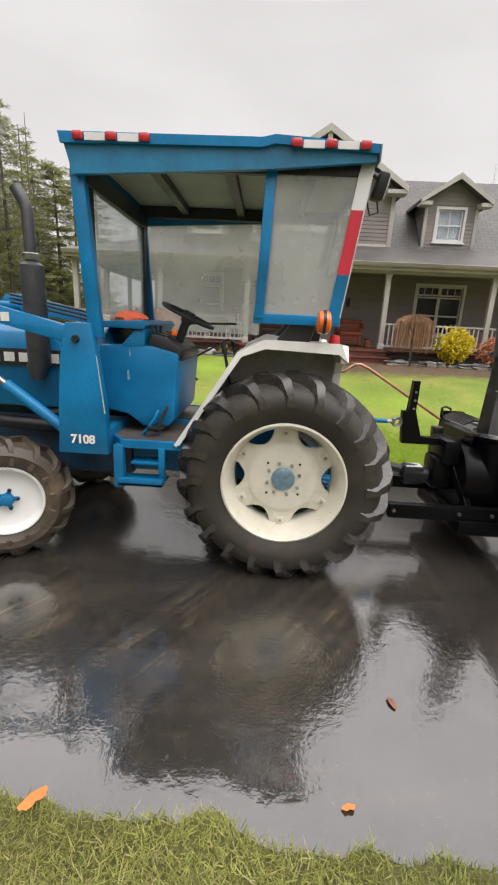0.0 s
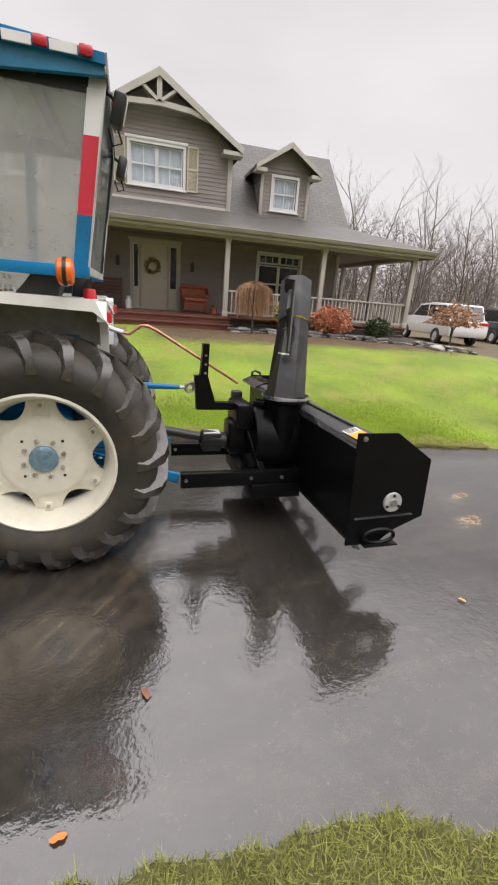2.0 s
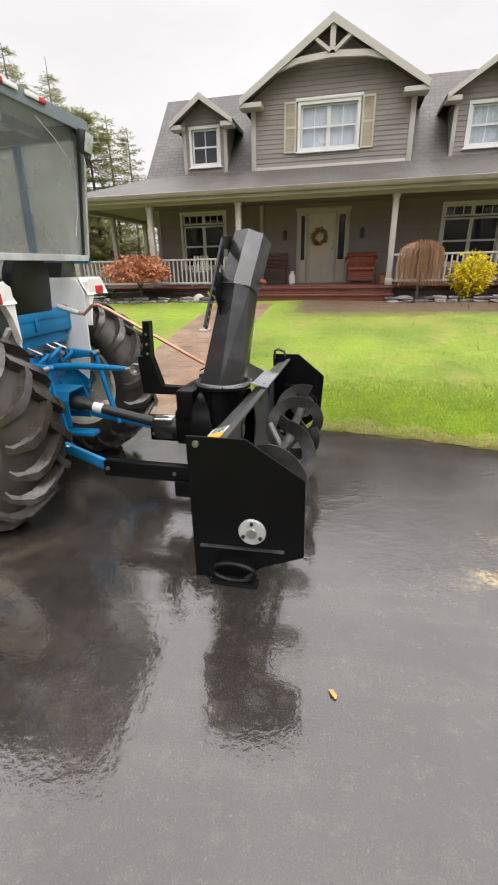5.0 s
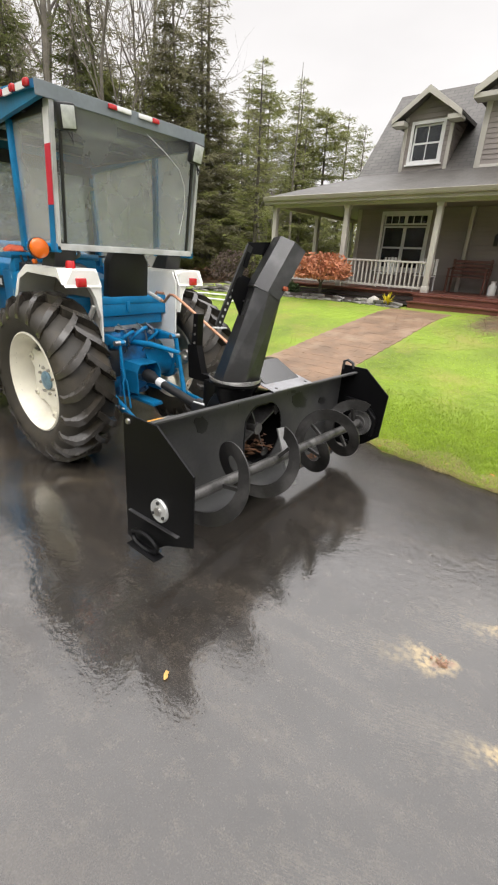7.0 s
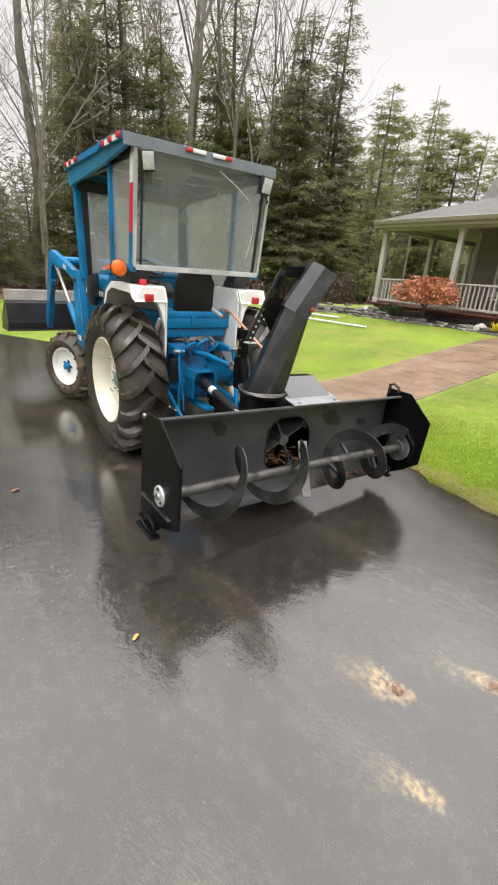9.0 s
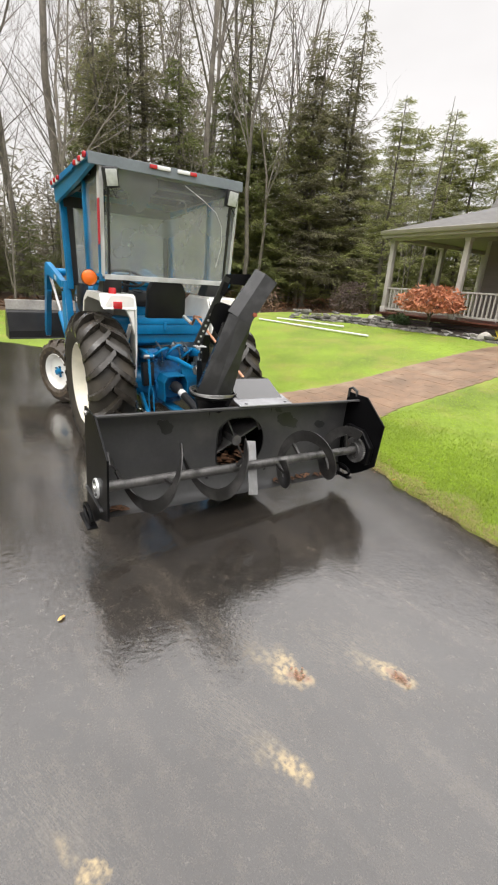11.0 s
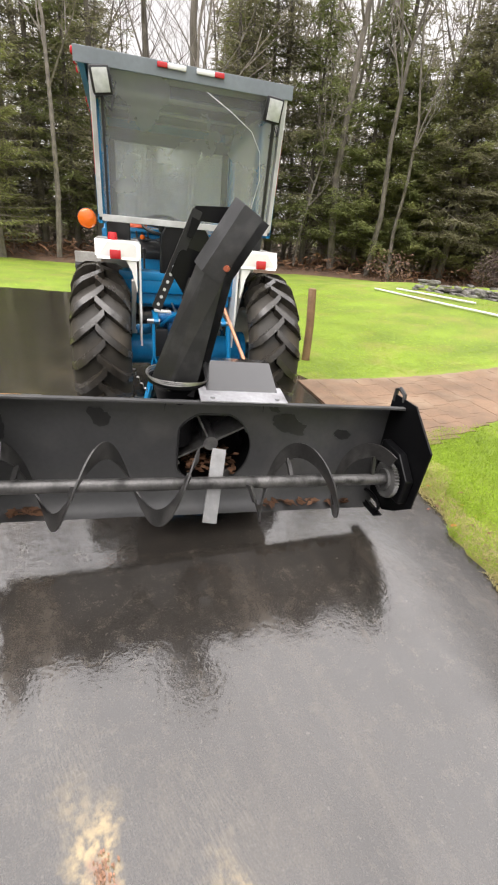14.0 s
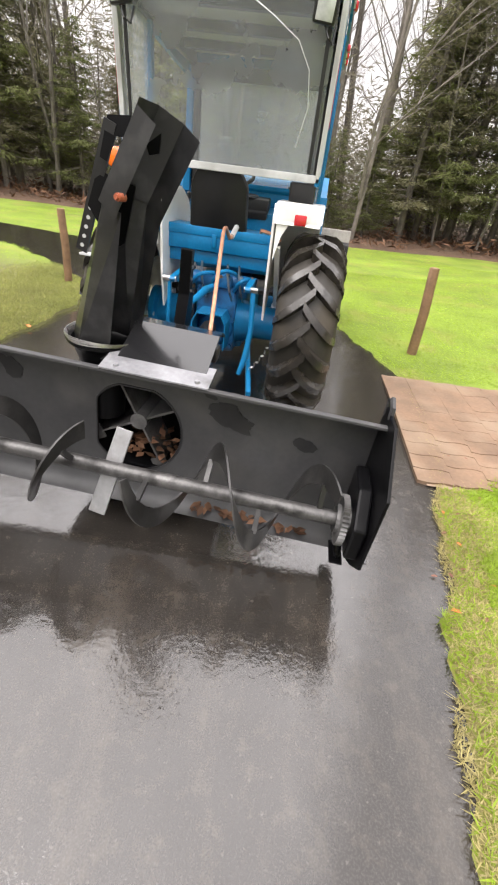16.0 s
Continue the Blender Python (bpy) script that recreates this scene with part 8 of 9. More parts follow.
# ---- trees ----
def bare_tree(seed, height, base, material, spread=0.45, levels=3, lean=0.05, first=0.35, fork=False):
    """A leafless tree: trunk and limbs as one mesh of tapered tubes, fine twigs as another."""
    rnd = random.Random(seed)
    big, fine = bmesh.new(), bmesh.new()
    def grow(bm, start, d, ln, r, level):
        n = 5 if level == 0 else (4 if level == 1 else 2)
        pts, rad, p, dd = [start], [r], Vector(start), Vector(d)
        for k in range(n):
            dd = (dd + Vector((rnd.gauss(0, 0.1), rnd.gauss(0, 0.1), 0.05 + rnd.gauss(0, 0.05)))).normalized()
            p = p + dd * ln / n
            pts.append(p.copy())
            rad.append(r * (1 - 0.82 * (k + 1) / n))
        tube(bm if level < 2 else fine, pts, rad, 7 if level == 0 else (4 if level == 1 else 3), caps=False)
        if level >= levels:
            return
        kids = (9, 6, 4)[level] if level < 3 else 3
        for k in range(kids):
            f = first + (1 - first) * (k + rnd.random()) / kids if level == 0 else 0.2 + 0.8 * (k + rnd.random()) / kids
            i = min(int(f * n), n - 1)
            q = pts[i].lerp(pts[i + 1], f * n - i)
            rr = rad[i] * 0.55
            az = rnd.uniform(0, 2 * math.pi)
            side = Vector((math.cos(az), math.sin(az), 0))
            kd = (dd * (0.75 if level == 0 else 0.8) + side * (spread + rnd.random() * 0.5) + Vector((0, 0, 0.25))).normalized()
            grow(big, q, kd, ln * rnd.uniform(0.3, 0.5) * (1 - 0.35 * f if level == 0 else 1), max(rr, 0.006), level + 1)
    grow(big, Vector((0, 0, -0.1)), Vector((lean, rnd.gauss(0, 0.03), 1)).normalized(), height, base, 0)
    if fork:
        grow(big, Vector((0, 0, height * 0.12)), Vector((-0.25, 0.1, 1)).normalized(), height * 0.85, base * 0.7, 0)
    ob = new("bare_tree")
    tagged(ob, "tall leafless grey-barked woodland tree", "tree", "trees of the wood")
    t = part("trunk", big, material, ob)
    part("crown", fine, M_TWIG, ob, smooth=0)["kind"] = "stuff"
    return ob


def evergreen(seed, height, base, material, width, skirt=0.12, droop=0.25, sprays=26, label="dark green hemlock with drooping needled boughs", density=1.0, taper=0.75):
    """A conifer: trunk, boughs in loose whorls and thousands of needle sprays along them."""
    rnd = random.Random(seed)
    r = np.random.default_rng(seed)
    wood = bmesh.new()
    tube(wood, [(0, 0, -0.1), (0.02 * height * rnd.gauss(0, 0.3), 0, height * 0.5), (0, 0, height)], [base, base * 0.6, 0.02], 7, caps=False)
    verts = []
    z = height * skirt
    while z < height * 0.985:
        f = (z / height - skirt) / (1 - skirt)
        reach = width * (1 - f) ** taper * rnd.uniform(0.65, 1.1) + 0.25
        for k in range(rnd.choice((3, 4, 4, 5))):
            if rnd.random() > density:
                continue
            az = rnd.uniform(0, 2 * math.pi)
            ln = reach * rnd.uniform(0.6, 1.1)
            d = Vector((math.cos(az), math.sin(az), 0.15 - droop * rnd.uniform(0.5, 1.3)))
            tip_up = rnd.uniform(0.0, 0.2)
            pts = [Vector((0, 0, z)) + d * ln * t + Vector((0, 0, tip_up * ln * t * t)) for t in (0, 0.35, 0.7, 1.0)]
            tube(wood, pts, [0.03 * (1 - f) + 0.008, 0.018, 0.01, 0.004], 3, caps=False)
            side = Vector((-math.sin(az), math.cos(az), 0))
            m = max(12, int(sprays * 3.7 * ln / width))
            t = r.uniform(0.12, 1.05, m)
            a0, a3 = np.array(pts[0]), np.array(pts[3])
            c = a0 + (a3 - a0) * np.minimum(t, 1)[:, None]
            c[:, 2] += tip_up * ln * (t * t - t)
            w = (0.1 + 0.3 * ln * (1.08 - t)) * r.uniform(-1, 1, m)
            sd = np.array(side)
            c += sd * w[:, None] + r.normal(0, 0.045, (m, 3))
            c[:, 2] -= np.abs(w) * droop
            sl = r.uniform(0.1, 0.3, m)
            dv = np.array((d.x, d.y, d.z * 0.6)) * 0.6 + sd * (np.sign(w) * r.uniform(0.2, 1.0, m))[:, None]
            dv[:, 2] += r.normal(-0.15, 0.28, m)
            dv /= np.linalg.norm(dv, axis=1, keepdims=True)
            wd = np.cross(dv, np.stack([r.normal(0, 0.5, m), r.normal(0, 0.5, m), np.ones(m)], 1))
            wd *= (sl * r.uniform(0.07, 0.14, m) / np.linalg.norm(wd, axis=1))[:, None]
            verts.append(np.stack([c + wd, c + dv * sl[:, None], c - wd], 1).reshape(-1, 3))
        z += height * rnd.uniform(0.016, 0.03)
    ob = new("evergreen_tree")
    tagged(ob, label, "tree", "trees of the wood")
    part("trunk", wood, M_BARK, ob)
    allv = np.vstack(verts)
    q = np.arange(len(allv)).reshape(-1, 3)
    crown = raw("crown", allv.tolist(), q.tolist(), material)
    crown.parent = ob
    crown["kind"] = "stuff"
    return ob


def canopy(x, y):
    """How far the wood's top is let down: the clearing behind the tractor's cab, and thin wood south of it."""
    bearing = np.degrees(np.arctan2(np.asarray(y, float) - 4.0, 4.9 - np.asarray(x, float)))
    gap = 0.58 * smooth01(-2.6, -1.2, bearing) * smooth01(9.2, 7.8, bearing) + 0.4 * smooth01(-30, -27, bearing) * smooth01(-15, -18, bearing)
    return 1 - gap * (np.asarray(x) < -9)


def plant_tree(ob, x, y, turn, size=1.0, first=[]):
    """Sets a tree on the ground; the first use takes the original."""
    m = pose(x, y, gzf(x, y), 0, 0, turn)
    if ob.name in first:
        c = copy_thing(ob, m)
    else:
        first.append(ob.name)
        ob.matrix_basis = m
        c = ob
    size *= 1 - 0.45 * float(smooth01(18, 25, y)) if x < -9 and y < 26 else 1
    size *= float(canopy(x, y)) if "evergreen" in ob.name else 1
    c.scale = (size, size, size)
    return c


M_HEMGREEN = leaf_mat("fresh_green_boughs", (0.17, 0.19, 0.07), 0.15, 0.45)
T_HEM = [evergreen(21, 15, 0.2, M_HEMLOCK, 3.0, 0.16, 0.22, 37), evergreen(22, 12, 0.17, M_HEMLOCK, 2.7, 0.14, 0.28, 37), evergreen(23, 18, 0.22, M_HEMLOCK, 3.0, 0.22, 0.18, 36)]
T_EDGE = [evergreen(25, 13, 0.17, M_HEMLOCK, 3.6, 0.17, 0.3, 60), evergreen(26, 10, 0.14, M_HEMGREEN, 3.3, 0.16, 0.34, 60)]
T_PINE = [evergreen(31, 13, 0.18, M_PINE, 2.6, 0.06, 0.15, 40, "tall yellow-green soft-needled conifer by the wood", 1.0, 0.5), evergreen(32, 11, 0.15, M_PINE, 2.2, 0.1, 0.1, 36, "tall yellow-green soft-needled conifer by the wood", 0.85, 0.5)]
T_BROAD = evergreen(34, 9.5, 0.15, M_PINE, 2.8, 0.05, 0.1, 80, "broad yellow-green pine at the wood's edge", 1.0, 0.38)
T_THIN = evergreen(33, 18, 0.16, M_PINE, 2.2, 0.45, 0.05, 24, "tall thin conifer with a sparse open crown", 0.5)
T_BARE = [bare_tree(41, 19, 0.17, M_BARK, 0.35, 3, 0.06, 0.4), bare_tree(42, 16, 0.13, M_PALEBARK, 0.4, 3, -0.1, 0.35), bare_tree(43, 21, 0.2, M_BARK, 0.3, 3, 0.12, 0.45), bare_tree(44, 14, 0.1, M_BARK, 0.5, 3, 0.0, 0.25, True)]
T_RIGHT = [bare_tree(45, 11, 0.14, M_BARK, 0.6, 3, 0.0, 0.15, True), bare_tree(46, 12, 0.12, M_BARK, 0.55, 3, 0.03, 0.15, True)]

rt = random.Random(77)
# the wood west of the lawn: close-set conifers, with pale bare trunks at its edge and among them
for k in range(58):
    y = -18 + k * 0.75 + rt.uniform(-0.5, 0.5)
    depth = (2.2, 5.5, 9.5, 4.0, 13, 7.5, 17)[k % 7] + rt.uniform(-0.8, 0.8)
    x = wood_edge(y) - depth
    kind = rt.random()
    if kind < 0.66:
        plant_tree(rt.choice(T_HEM), x, y, rt.uniform(0, 360), rt.uniform(0.8, 1.15))
    elif kind < 0.74 or (y > 14 and kind < 0.9):
        plant_tree(rt.choice(T_PINE), x, y, rt.uniform(0, 360), rt.uniform(0.85, 1.15))
    else:
        plant_tree(rt.choice(T_BARE), x, y, rt.uniform(0, 360), rt.uniform(0.85, 1.15))
for k in range(22):
    y = -16 + k * 1.9 + rt.uniform(-0.5, 0.5)
    plant_tree(rt.choice(T_EDGE), wood_edge(y) - 2.6 - rt.uniform(0, 1.4), y, rt.uniform(0, 360), rt.uniform(0.8, 1.15))
for x, y, s in ((-14.6, -0.9, 0.8), (-15.5, 17.5, 0.85), (-15.2, 20.5, 0.9)):
    plant_tree(rt.choice(T_PINE), x, y, rt.uniform(0, 360), s)
for x, y, s in ((-16.0, 15.8, 0.9), (-14.8, 18.6, 1.05), (-14.2, 21.6, 1.15), (-13.2, 24.0, 1.2), (-15.0, 26.5, 1.1), (-11.5, 27.5, 1.0)):
    plant_tree(T_BROAD, x, y, rt.uniform(0, 360), s)
for k in range(26):
    y = -14 + k * 1.45 + rt.uniform(-0.6, 0.6)
    plant_tree(rt.choice(T_BARE), wood_edge(min(y, 20)) - rt.uniform(5, 13), y, rt.uniform(0, 360), rt.uniform(1.0, 1.25))
for k in range(17):
    y = -15 + k * 2.4 + rt.uniform(-1.0, 1.0)
    x = wood_edge(y) - 0.5 - rt.uniform(0, 2.4)
    plant_tree(rt.choice(T_BARE), x, y, rt.uniform(0, 360), rt.choice((0.4, 0.5, 0.65, 0.85, 1.0)))
# conifers beyond the house's far corner
for x, y, s in ((-13, 27, 1.0), (-11.5, 30, 1.05), (-9.5, 28.5, 0.9), (-14.5, 28.5, 1.0), (-12, 26.2, 0.85), (-15, 31, 1.0), (-18, 26, 1.05)):
    plant_tree(rt.choice(T_PINE), x, y, rt.uniform(0, 360), s * 0.85)
plant_tree(T_THIN, -10.9, 23.8, 40, 0.98)
plant_tree(T_PINE[0], -9.2, 18.6, 70, 0.66)
plant_tree(T_BARE[3], -9.6, 20.2, 200, 0.5)
# bare trees beyond the house and the parked cars
for k in range(42):
    x = 16.5 + k * 0.66 + rt.uniform(-0.6, 0.6)
    y = rt.uniform(29, 43)
    plant_tree(rt.choice(T_RIGHT), x, y, rt.uniform(0, 360), rt.uniform(0.58, 0.86))
for k in range(12):
    plant_tree(rt.choice(T_HEM), 14 + k * 2.6 + rt.uniform(-1, 1), rt.uniform(46, 54), rt.uniform(0, 360), rt.uniform(0.3, 0.5))
for k in range(5):
    plant_tree(rt.choice(T_RIGHT), -7 + k * 1.6 + rt.uniform(-0.6, 0.6), rt.uniform(36, 42), rt.uniform(0, 360), rt.uniform(0.7, 0.9))


def far_wood(name, count, where, height, size, material, seed, label):
    """Depth of the wood: countless boughs and stems too far in to tell apart."""
    r = np.random.default_rng(seed)
    x, y = where(r, count)
    z = gz(x, y) + height * r.uniform(0, 1, count) ** 1.3 * (0.75 + 0.25 * np.sin(x * 0.9 + y * 0.7)) * np.where(x < -9, (1 - 0.55 * smooth01(19, 28, y)) * canopy(x, y), 1)
    c = np.stack([x, y, z], 1)
    d = r.normal(0, 1, (count, 3))
    d[:, 2] = d[:, 2] * 0.5 - 0.3
    d /= np.linalg.norm(d, axis=1, keepdims=True)
    w = np.cross(d, r.normal(0, 1, (count, 3)))
    ln = size * r.uniform(0.5, 1.3, count)
    w *= (ln * 0.22 / np.linalg.norm(w, axis=1))[:, None]
    d *= ln[:, None]
    v = np.stack([c - d, c + w * 1.4, c + d], 1).reshape(-1, 3)
    return tagged(raw(name, v.tolist(), np.arange(3 * count).reshape(-1, 3).tolist(), material), label, "woodland", kind="stuff")


M_DEEP = leaf_mat("deep_wood_boughs", (0.27, 0.25, 0.18), 0.1, 0.5)
M_BRUSH = leaf_mat("grey_brown_brush", (0.25, 0.22, 0.19), 0.14, 0.35)
west = lambda r, n: (-19 - r.uniform(0, 22, n), r.uniform(-42, 62, n))
far_wood("far_woods", 185000, west, 19, 0.26, M_DEEP, 5, "dark depth of the evergreen wood")
far_wood("far_brush", 40000, west, 6, 0.3, M_BRUSH, 6, "grey-brown brush inside the wood")
north = lambda r, n: (r.uniform(-40, 60, n), 50 + r.uniform(0, 14, n))
far_wood("far_woods", 50000, north, 6.5, 0.32, M_BRUSH, 7, "distant grey-brown leafless wood")
beyond = lambda r, n: (r.uniform(17, 48, n), 34 + r.uniform(0, 10, n))
far_wood("far_brush", 26000, beyond, 8.5, 0.24, M_BRUSH, 13, "grey leafless thicket beyond the parked cars")
# an added wood behind the camera, out of view, closes off the low sky
south = lambda r, n: (r.uniform(-45, 60, n), -20 - r.uniform(0, 9, n))
far_wood("far_woods", 42000, south, 11, 0.6, M_DEEP, 9, "added wood out of view, closing the far side of the yard")
edge = lambda r, n: (lambda y: (np.array([wood_edge(v) for v in y]) - r.uniform(0.2, 5, n), y))(r.uniform(-18, 28, n))
far_wood("undergrowth", 9000, edge, 0.9, 0.2, M_LITTER, 8, "brown dead undergrowth and saplings at the wood's edge")


# ---- walk, beds and things round the house ----
walkway = tagged(new("walkway"), "wet red-brown paver walk from the drive to the steps", "walkway", kind="structure")
walkway.location = (0.9, 6, 0)
bm = bmesh.new()
prev = None
for y in np.linspace(5.72, 12.5, 40):
    fl = 0.28 * float(smooth01(7.6, 5.8, y))
    row = [bm.verts.new((x, y, gzf(x, y) + 0.007)) for x in np.linspace(0.25 - fl * 0.2, 1.66 + fl * 1.7, 6)]
    if prev:
        for k in range(5):
            bm.faces.new((prev[k], prev[k + 1], row[k + 1], row[k]))
    prev = row
part("bedding", bm, mat("sandy_joint", (0.3, 0.22, 0.15), 0.6, vary=0.3, scale=6, bump=0.3), walkway)
bm = bmesh.new()
swing = [(0.011 * math.sin(2 * math.pi * k / 8), -0.1208 + 0.2416 * k / 8) for k in range(9)]
prism(bm, [(0.0868 + u, v) for u, v in swing] + [(-0.0868 + u, v) for u, v in swing[::-1]], "z", -0.02, 0.0105)
me_paver = finish(bm, 0)
me_paver.materials.append(M_PAVER)
# one run of stains over the whole walk
pn, pl = M_PAVER.node_tree.nodes, M_PAVER.node_tree.links
p_geo = pn.new("ShaderNodeNewGeometry")
for node in pn:
    if node.type == "TEX_NOISE":
        pl.new(p_geo.outputs["Position"], node.inputs["Vector"])
rp = random.Random(4)
row_i, y = 0, 5.78
while y < 12.35:
    fl = 0.28 * float(smooth01(7.6, 5.8, y))
    x0, x1 = 0.25 - fl * 0.2, 1.66 + fl * 1.6
    edges = np.arange(x0 + (0.088 if row_i % 2 else 0.176), x1 - 0.06, 0.176)
    cuts = [x0, *edges.tolist(), x1]
    for xa, xb in zip(cuts, cuts[1:]):
        x = (xa + xb) / 2
        ob = new("paver", me_paver)
        ob.parent = walkway
        ob.location = Vector((x, y, gzf(x, y) + 0.009 + rp.uniform(-0.0012, 0.0012))) - Vector(walkway.location)
        ob.rotation_euler = (math.atan((gzf(x, y + 0.1) - gzf(x, y - 0.1)) / 0.2), rp.uniform(-0.002, 0.002), rp.uniform(-0.012, 0.012))
        ob.scale = ((xb - xa) / 0.176, 1, 1)
    y += 0.243
    row_i += 1

# planting beds edged with flat stones
for x0, x1, bow in ((-5.8, 0.25, -1), (4.5, 10.4, 1)):
    bm = bmesh.new()
    prev = None
    for x in np.linspace(x0, x1, 26):
        front = 12.75 - (0.045 * (x + 1.2) ** 2 if bow < 0 and x < -1.2 else 0) - (0.05 * (x - 5) ** 2 if bow > 0 and x > 5 else 0)
        row = [bm.verts.new((x, yy, gzf(x, yy) + 0.05 + 0.03 * noise.noise((x * 3, yy * 3, 1)) + (0.06 if k == 1 else 0))) for k, yy in enumerate((front, front + 0.4, (front + 14.1) / 2, 14.1))]
        if prev:
            for k in range(3):
                bm.faces.new((prev[k], prev[k + 1], row[k + 1], row[k]))
        prev = row
    solid("flower_bed", bm, M_MULCH, "dark wet mulch bed along the porch", "flower bed", kind="structure")
rs = random.Random(9)
border = []
for x0, x1, bow in ((-6.3, 0.3, -1), (4.3, 10.9, 1)):
    x = x0
    while x < x1:
        front = 12.75 - (0.045 * (x + 1.2) ** 2 if bow < 0 and x < -1.2 else 0) - (0.05 * (x - 5) ** 2 if bow > 0 and x > 5 else 0)
        w = rs.uniform(0.18, 0.42)
        for layer in range(rs.choice((1, 2, 2)) + (2 if x < -3.4 else 0)):
            border.append((x + w / 2 + rs.uniform(-0.05, 0.05), front - 0.03 + layer * 0.07 + rs.uniform(-0.06, 0.06), layer, w * rs.uniform(0.8, 1.1), rs.uniform(0.13, 0.24), rs.uniform(0.05, 0.1)))
        x += w * 0.9
wall_rocks = thing("stone_edging", (0, 12.7, 0.55), "low dry-laid edging of flat grey field stones", "stone wall")
for x, y, layer, w, d, h in border:
    bm = bmesh.new()
    bmesh.ops.create_icosphere(bm, subdivisions=2, radius=1)
    o = rs.uniform(0, 50)
    for v in bm.verts:
        f = 1 + 0.35 * noise.noise(v.co * 1.6 + Vector((o, 0, 0)))
        v.co = Vector((max(-0.8, min(0.8, v.co.x * f)) * w * 0.62, max(-0.8, min(0.8, v.co.y * f)) * d * 0.62, max(-0.6, min(0.6, v.co.z * f)) * h * 0.8))
    bm.transform(pose(x, y, gzf(x, y) + 0.03 + layer * 0.075, rs.uniform(-6, 6), rs.uniform(-6, 6), rs.uniform(-25, 25)))
    part("stone", bm, M_ROCK, wall_rocks, smooth=30)


def boulder(x, y, sx, sy, sz, label, material):
    bm = bmesh.new()
    bmesh.ops.create_icosphere(bm, subdivisions=3, radius=1)
    for v in bm.verts:
        f = 1 + 0.3 * noise.noise(v.co * 1.3 + Vector((x, y, 0)))
        v.co = Vector((v.co.x * f * sx, v.co.y * f * sy, v.co.z * f * sz))
    bm.transform(Matrix.Translation((x, y, gzf(x, y) + sz * 0.6)))
    solid("boulder", bm, material, label, "rock", at=(x, y, gzf(x, y)), smooth=50)


M_PALEROCK = mat("pale_rock", (0.42, 0.4, 0.36), 0.6, vary=0.2, scale=5, fine=30, bump=0.4)
boulder(-4.3, 13.3, 0.24, 0.2, 0.16, "pale boulder in the bed by the porch corner", M_PALEROCK)
boulder(-3.95, 12.55, 0.2, 0.15, 0.1, "flat pale rock on the bed's edge", M_PALEROCK)
boulder(-0.42, 12.85, 0.16, 0.12, 0.13, "whitish rock beside the yucca", M_PALEROCK)
boulder(4.75, 12.95, 0.2, 0.14, 0.1, "wet grey rock by the steps", M_ROCK)
boulder(9.9, 11.3, 0.22, 0.16, 0.1, "pale flat rock at the lawn's corner", M_PALEROCK)


def leafy(name, x, y, z0, cz, rx, rz, count, size, material, label, category, seed, trunk=0.0, flat=0.0, stems=6):
    """A shrub: stems from the ground and a shell of many small leaves with an uneven outline."""
    r = random.Random(seed)
    root = thing(name, (x, y, z0), label, category)
    bm = bmesh.new()
    for k in range(stems):
        a = 2 * math.pi * k / stems + r.uniform(-0.3, 0.3)
        q = Vector((x + rx * 0.7 * math.cos(a), y + rx * 0.7 * math.sin(a), cz + rz * r.uniform(-0.1, 0.5)))
        tube(bm, [(x, y, z0 - 0.05), (x + r.uniform(-0.04, 0.04), y, z0 + max(trunk, 0.05)), Vector((x, y, cz)).lerp(q, 0.5), q], [0.025, 0.02, 0.012, 0.005], 5, caps=False)
    part("stems", bm, M_BARK, root)
    vs, fs = [], []
    for k in range(count):
        while True:
            p = Vector((r.uniform(-1, 1), r.uniform(-1, 1), r.uniform(-1, 1)))
            if 0.3 < p.length < 1:
                break
        p = p * (0.75 + 0.35 * noise.noise(p * 2.5 + Vector((seed, 0, 0))) + 0.2)
        if p.z < -flat and flat:
            p.z = -flat + r.uniform(-0.08, 0.0)
        c = Vector((x + p.x * rx, y + p.y * rx, cz + p.z * rz))
        d = Vector((p.x + r.gauss(0, 0.5), p.y + r.gauss(0, 0.5), p.z * 0.4 + r.gauss(-0.2, 0.5))).normalized() * size * r.uniform(0.6, 1.3)
        s = d.cross(Vector((r.gauss(0, 1), r.gauss(0, 1), 1))).normalized() * size * 0.4
        o = len(vs)
        vs += [c - d, c + s, c + d, c - s]
        fs.append((o, o + 1, o + 2, o + 3))
    base = world_of(root)
    ob = raw("foliage", [tuple(v - base) for v in vs], fs, material)
    ob.parent = root
    ob["kind"] = "stuff"
    return root


leafy("maple_shrub", -2.1, 12.95, 0.62, 1.38, 0.86, 0.46, 2600, 0.07, M_MAPLE, "weeping lace-leaf maple with rust-orange leaves", "shrub", 1, 0.4, 0.35)
leafy("maple_shrub", 7.45, 13.0, 0.62, 1.08, 0.66, 0.42, 1800, 0.06, M_MAPLE, "low mounded shrub with rust-orange leaves", "shrub", 2, 0.1, 0.6)
leafy("yellow_shrub", 6.2, 13.05, 0.62, 1.2, 0.5, 0.5, 1500, 0.06, M_YELLOWLEAF, "bright yellow-leaved rounded shrub by the porch", "shrub", 3, 0.1)
leafy("round_shrub", 8.95, 12.9, 0.62, 0.95, 0.46, 0.34, 2600, 0.035, M_BOXWOOD, "clipped dark green round shrub", "shrub", 4, 0.05)
leafy("round_shrub", -3.6, 13.6, 0.62, 0.8, 0.35, 0.2, 1000, 0.04, M_BOXWOOD, "low dark green shrub under the porch edge", "shrub", 5, 0.05)
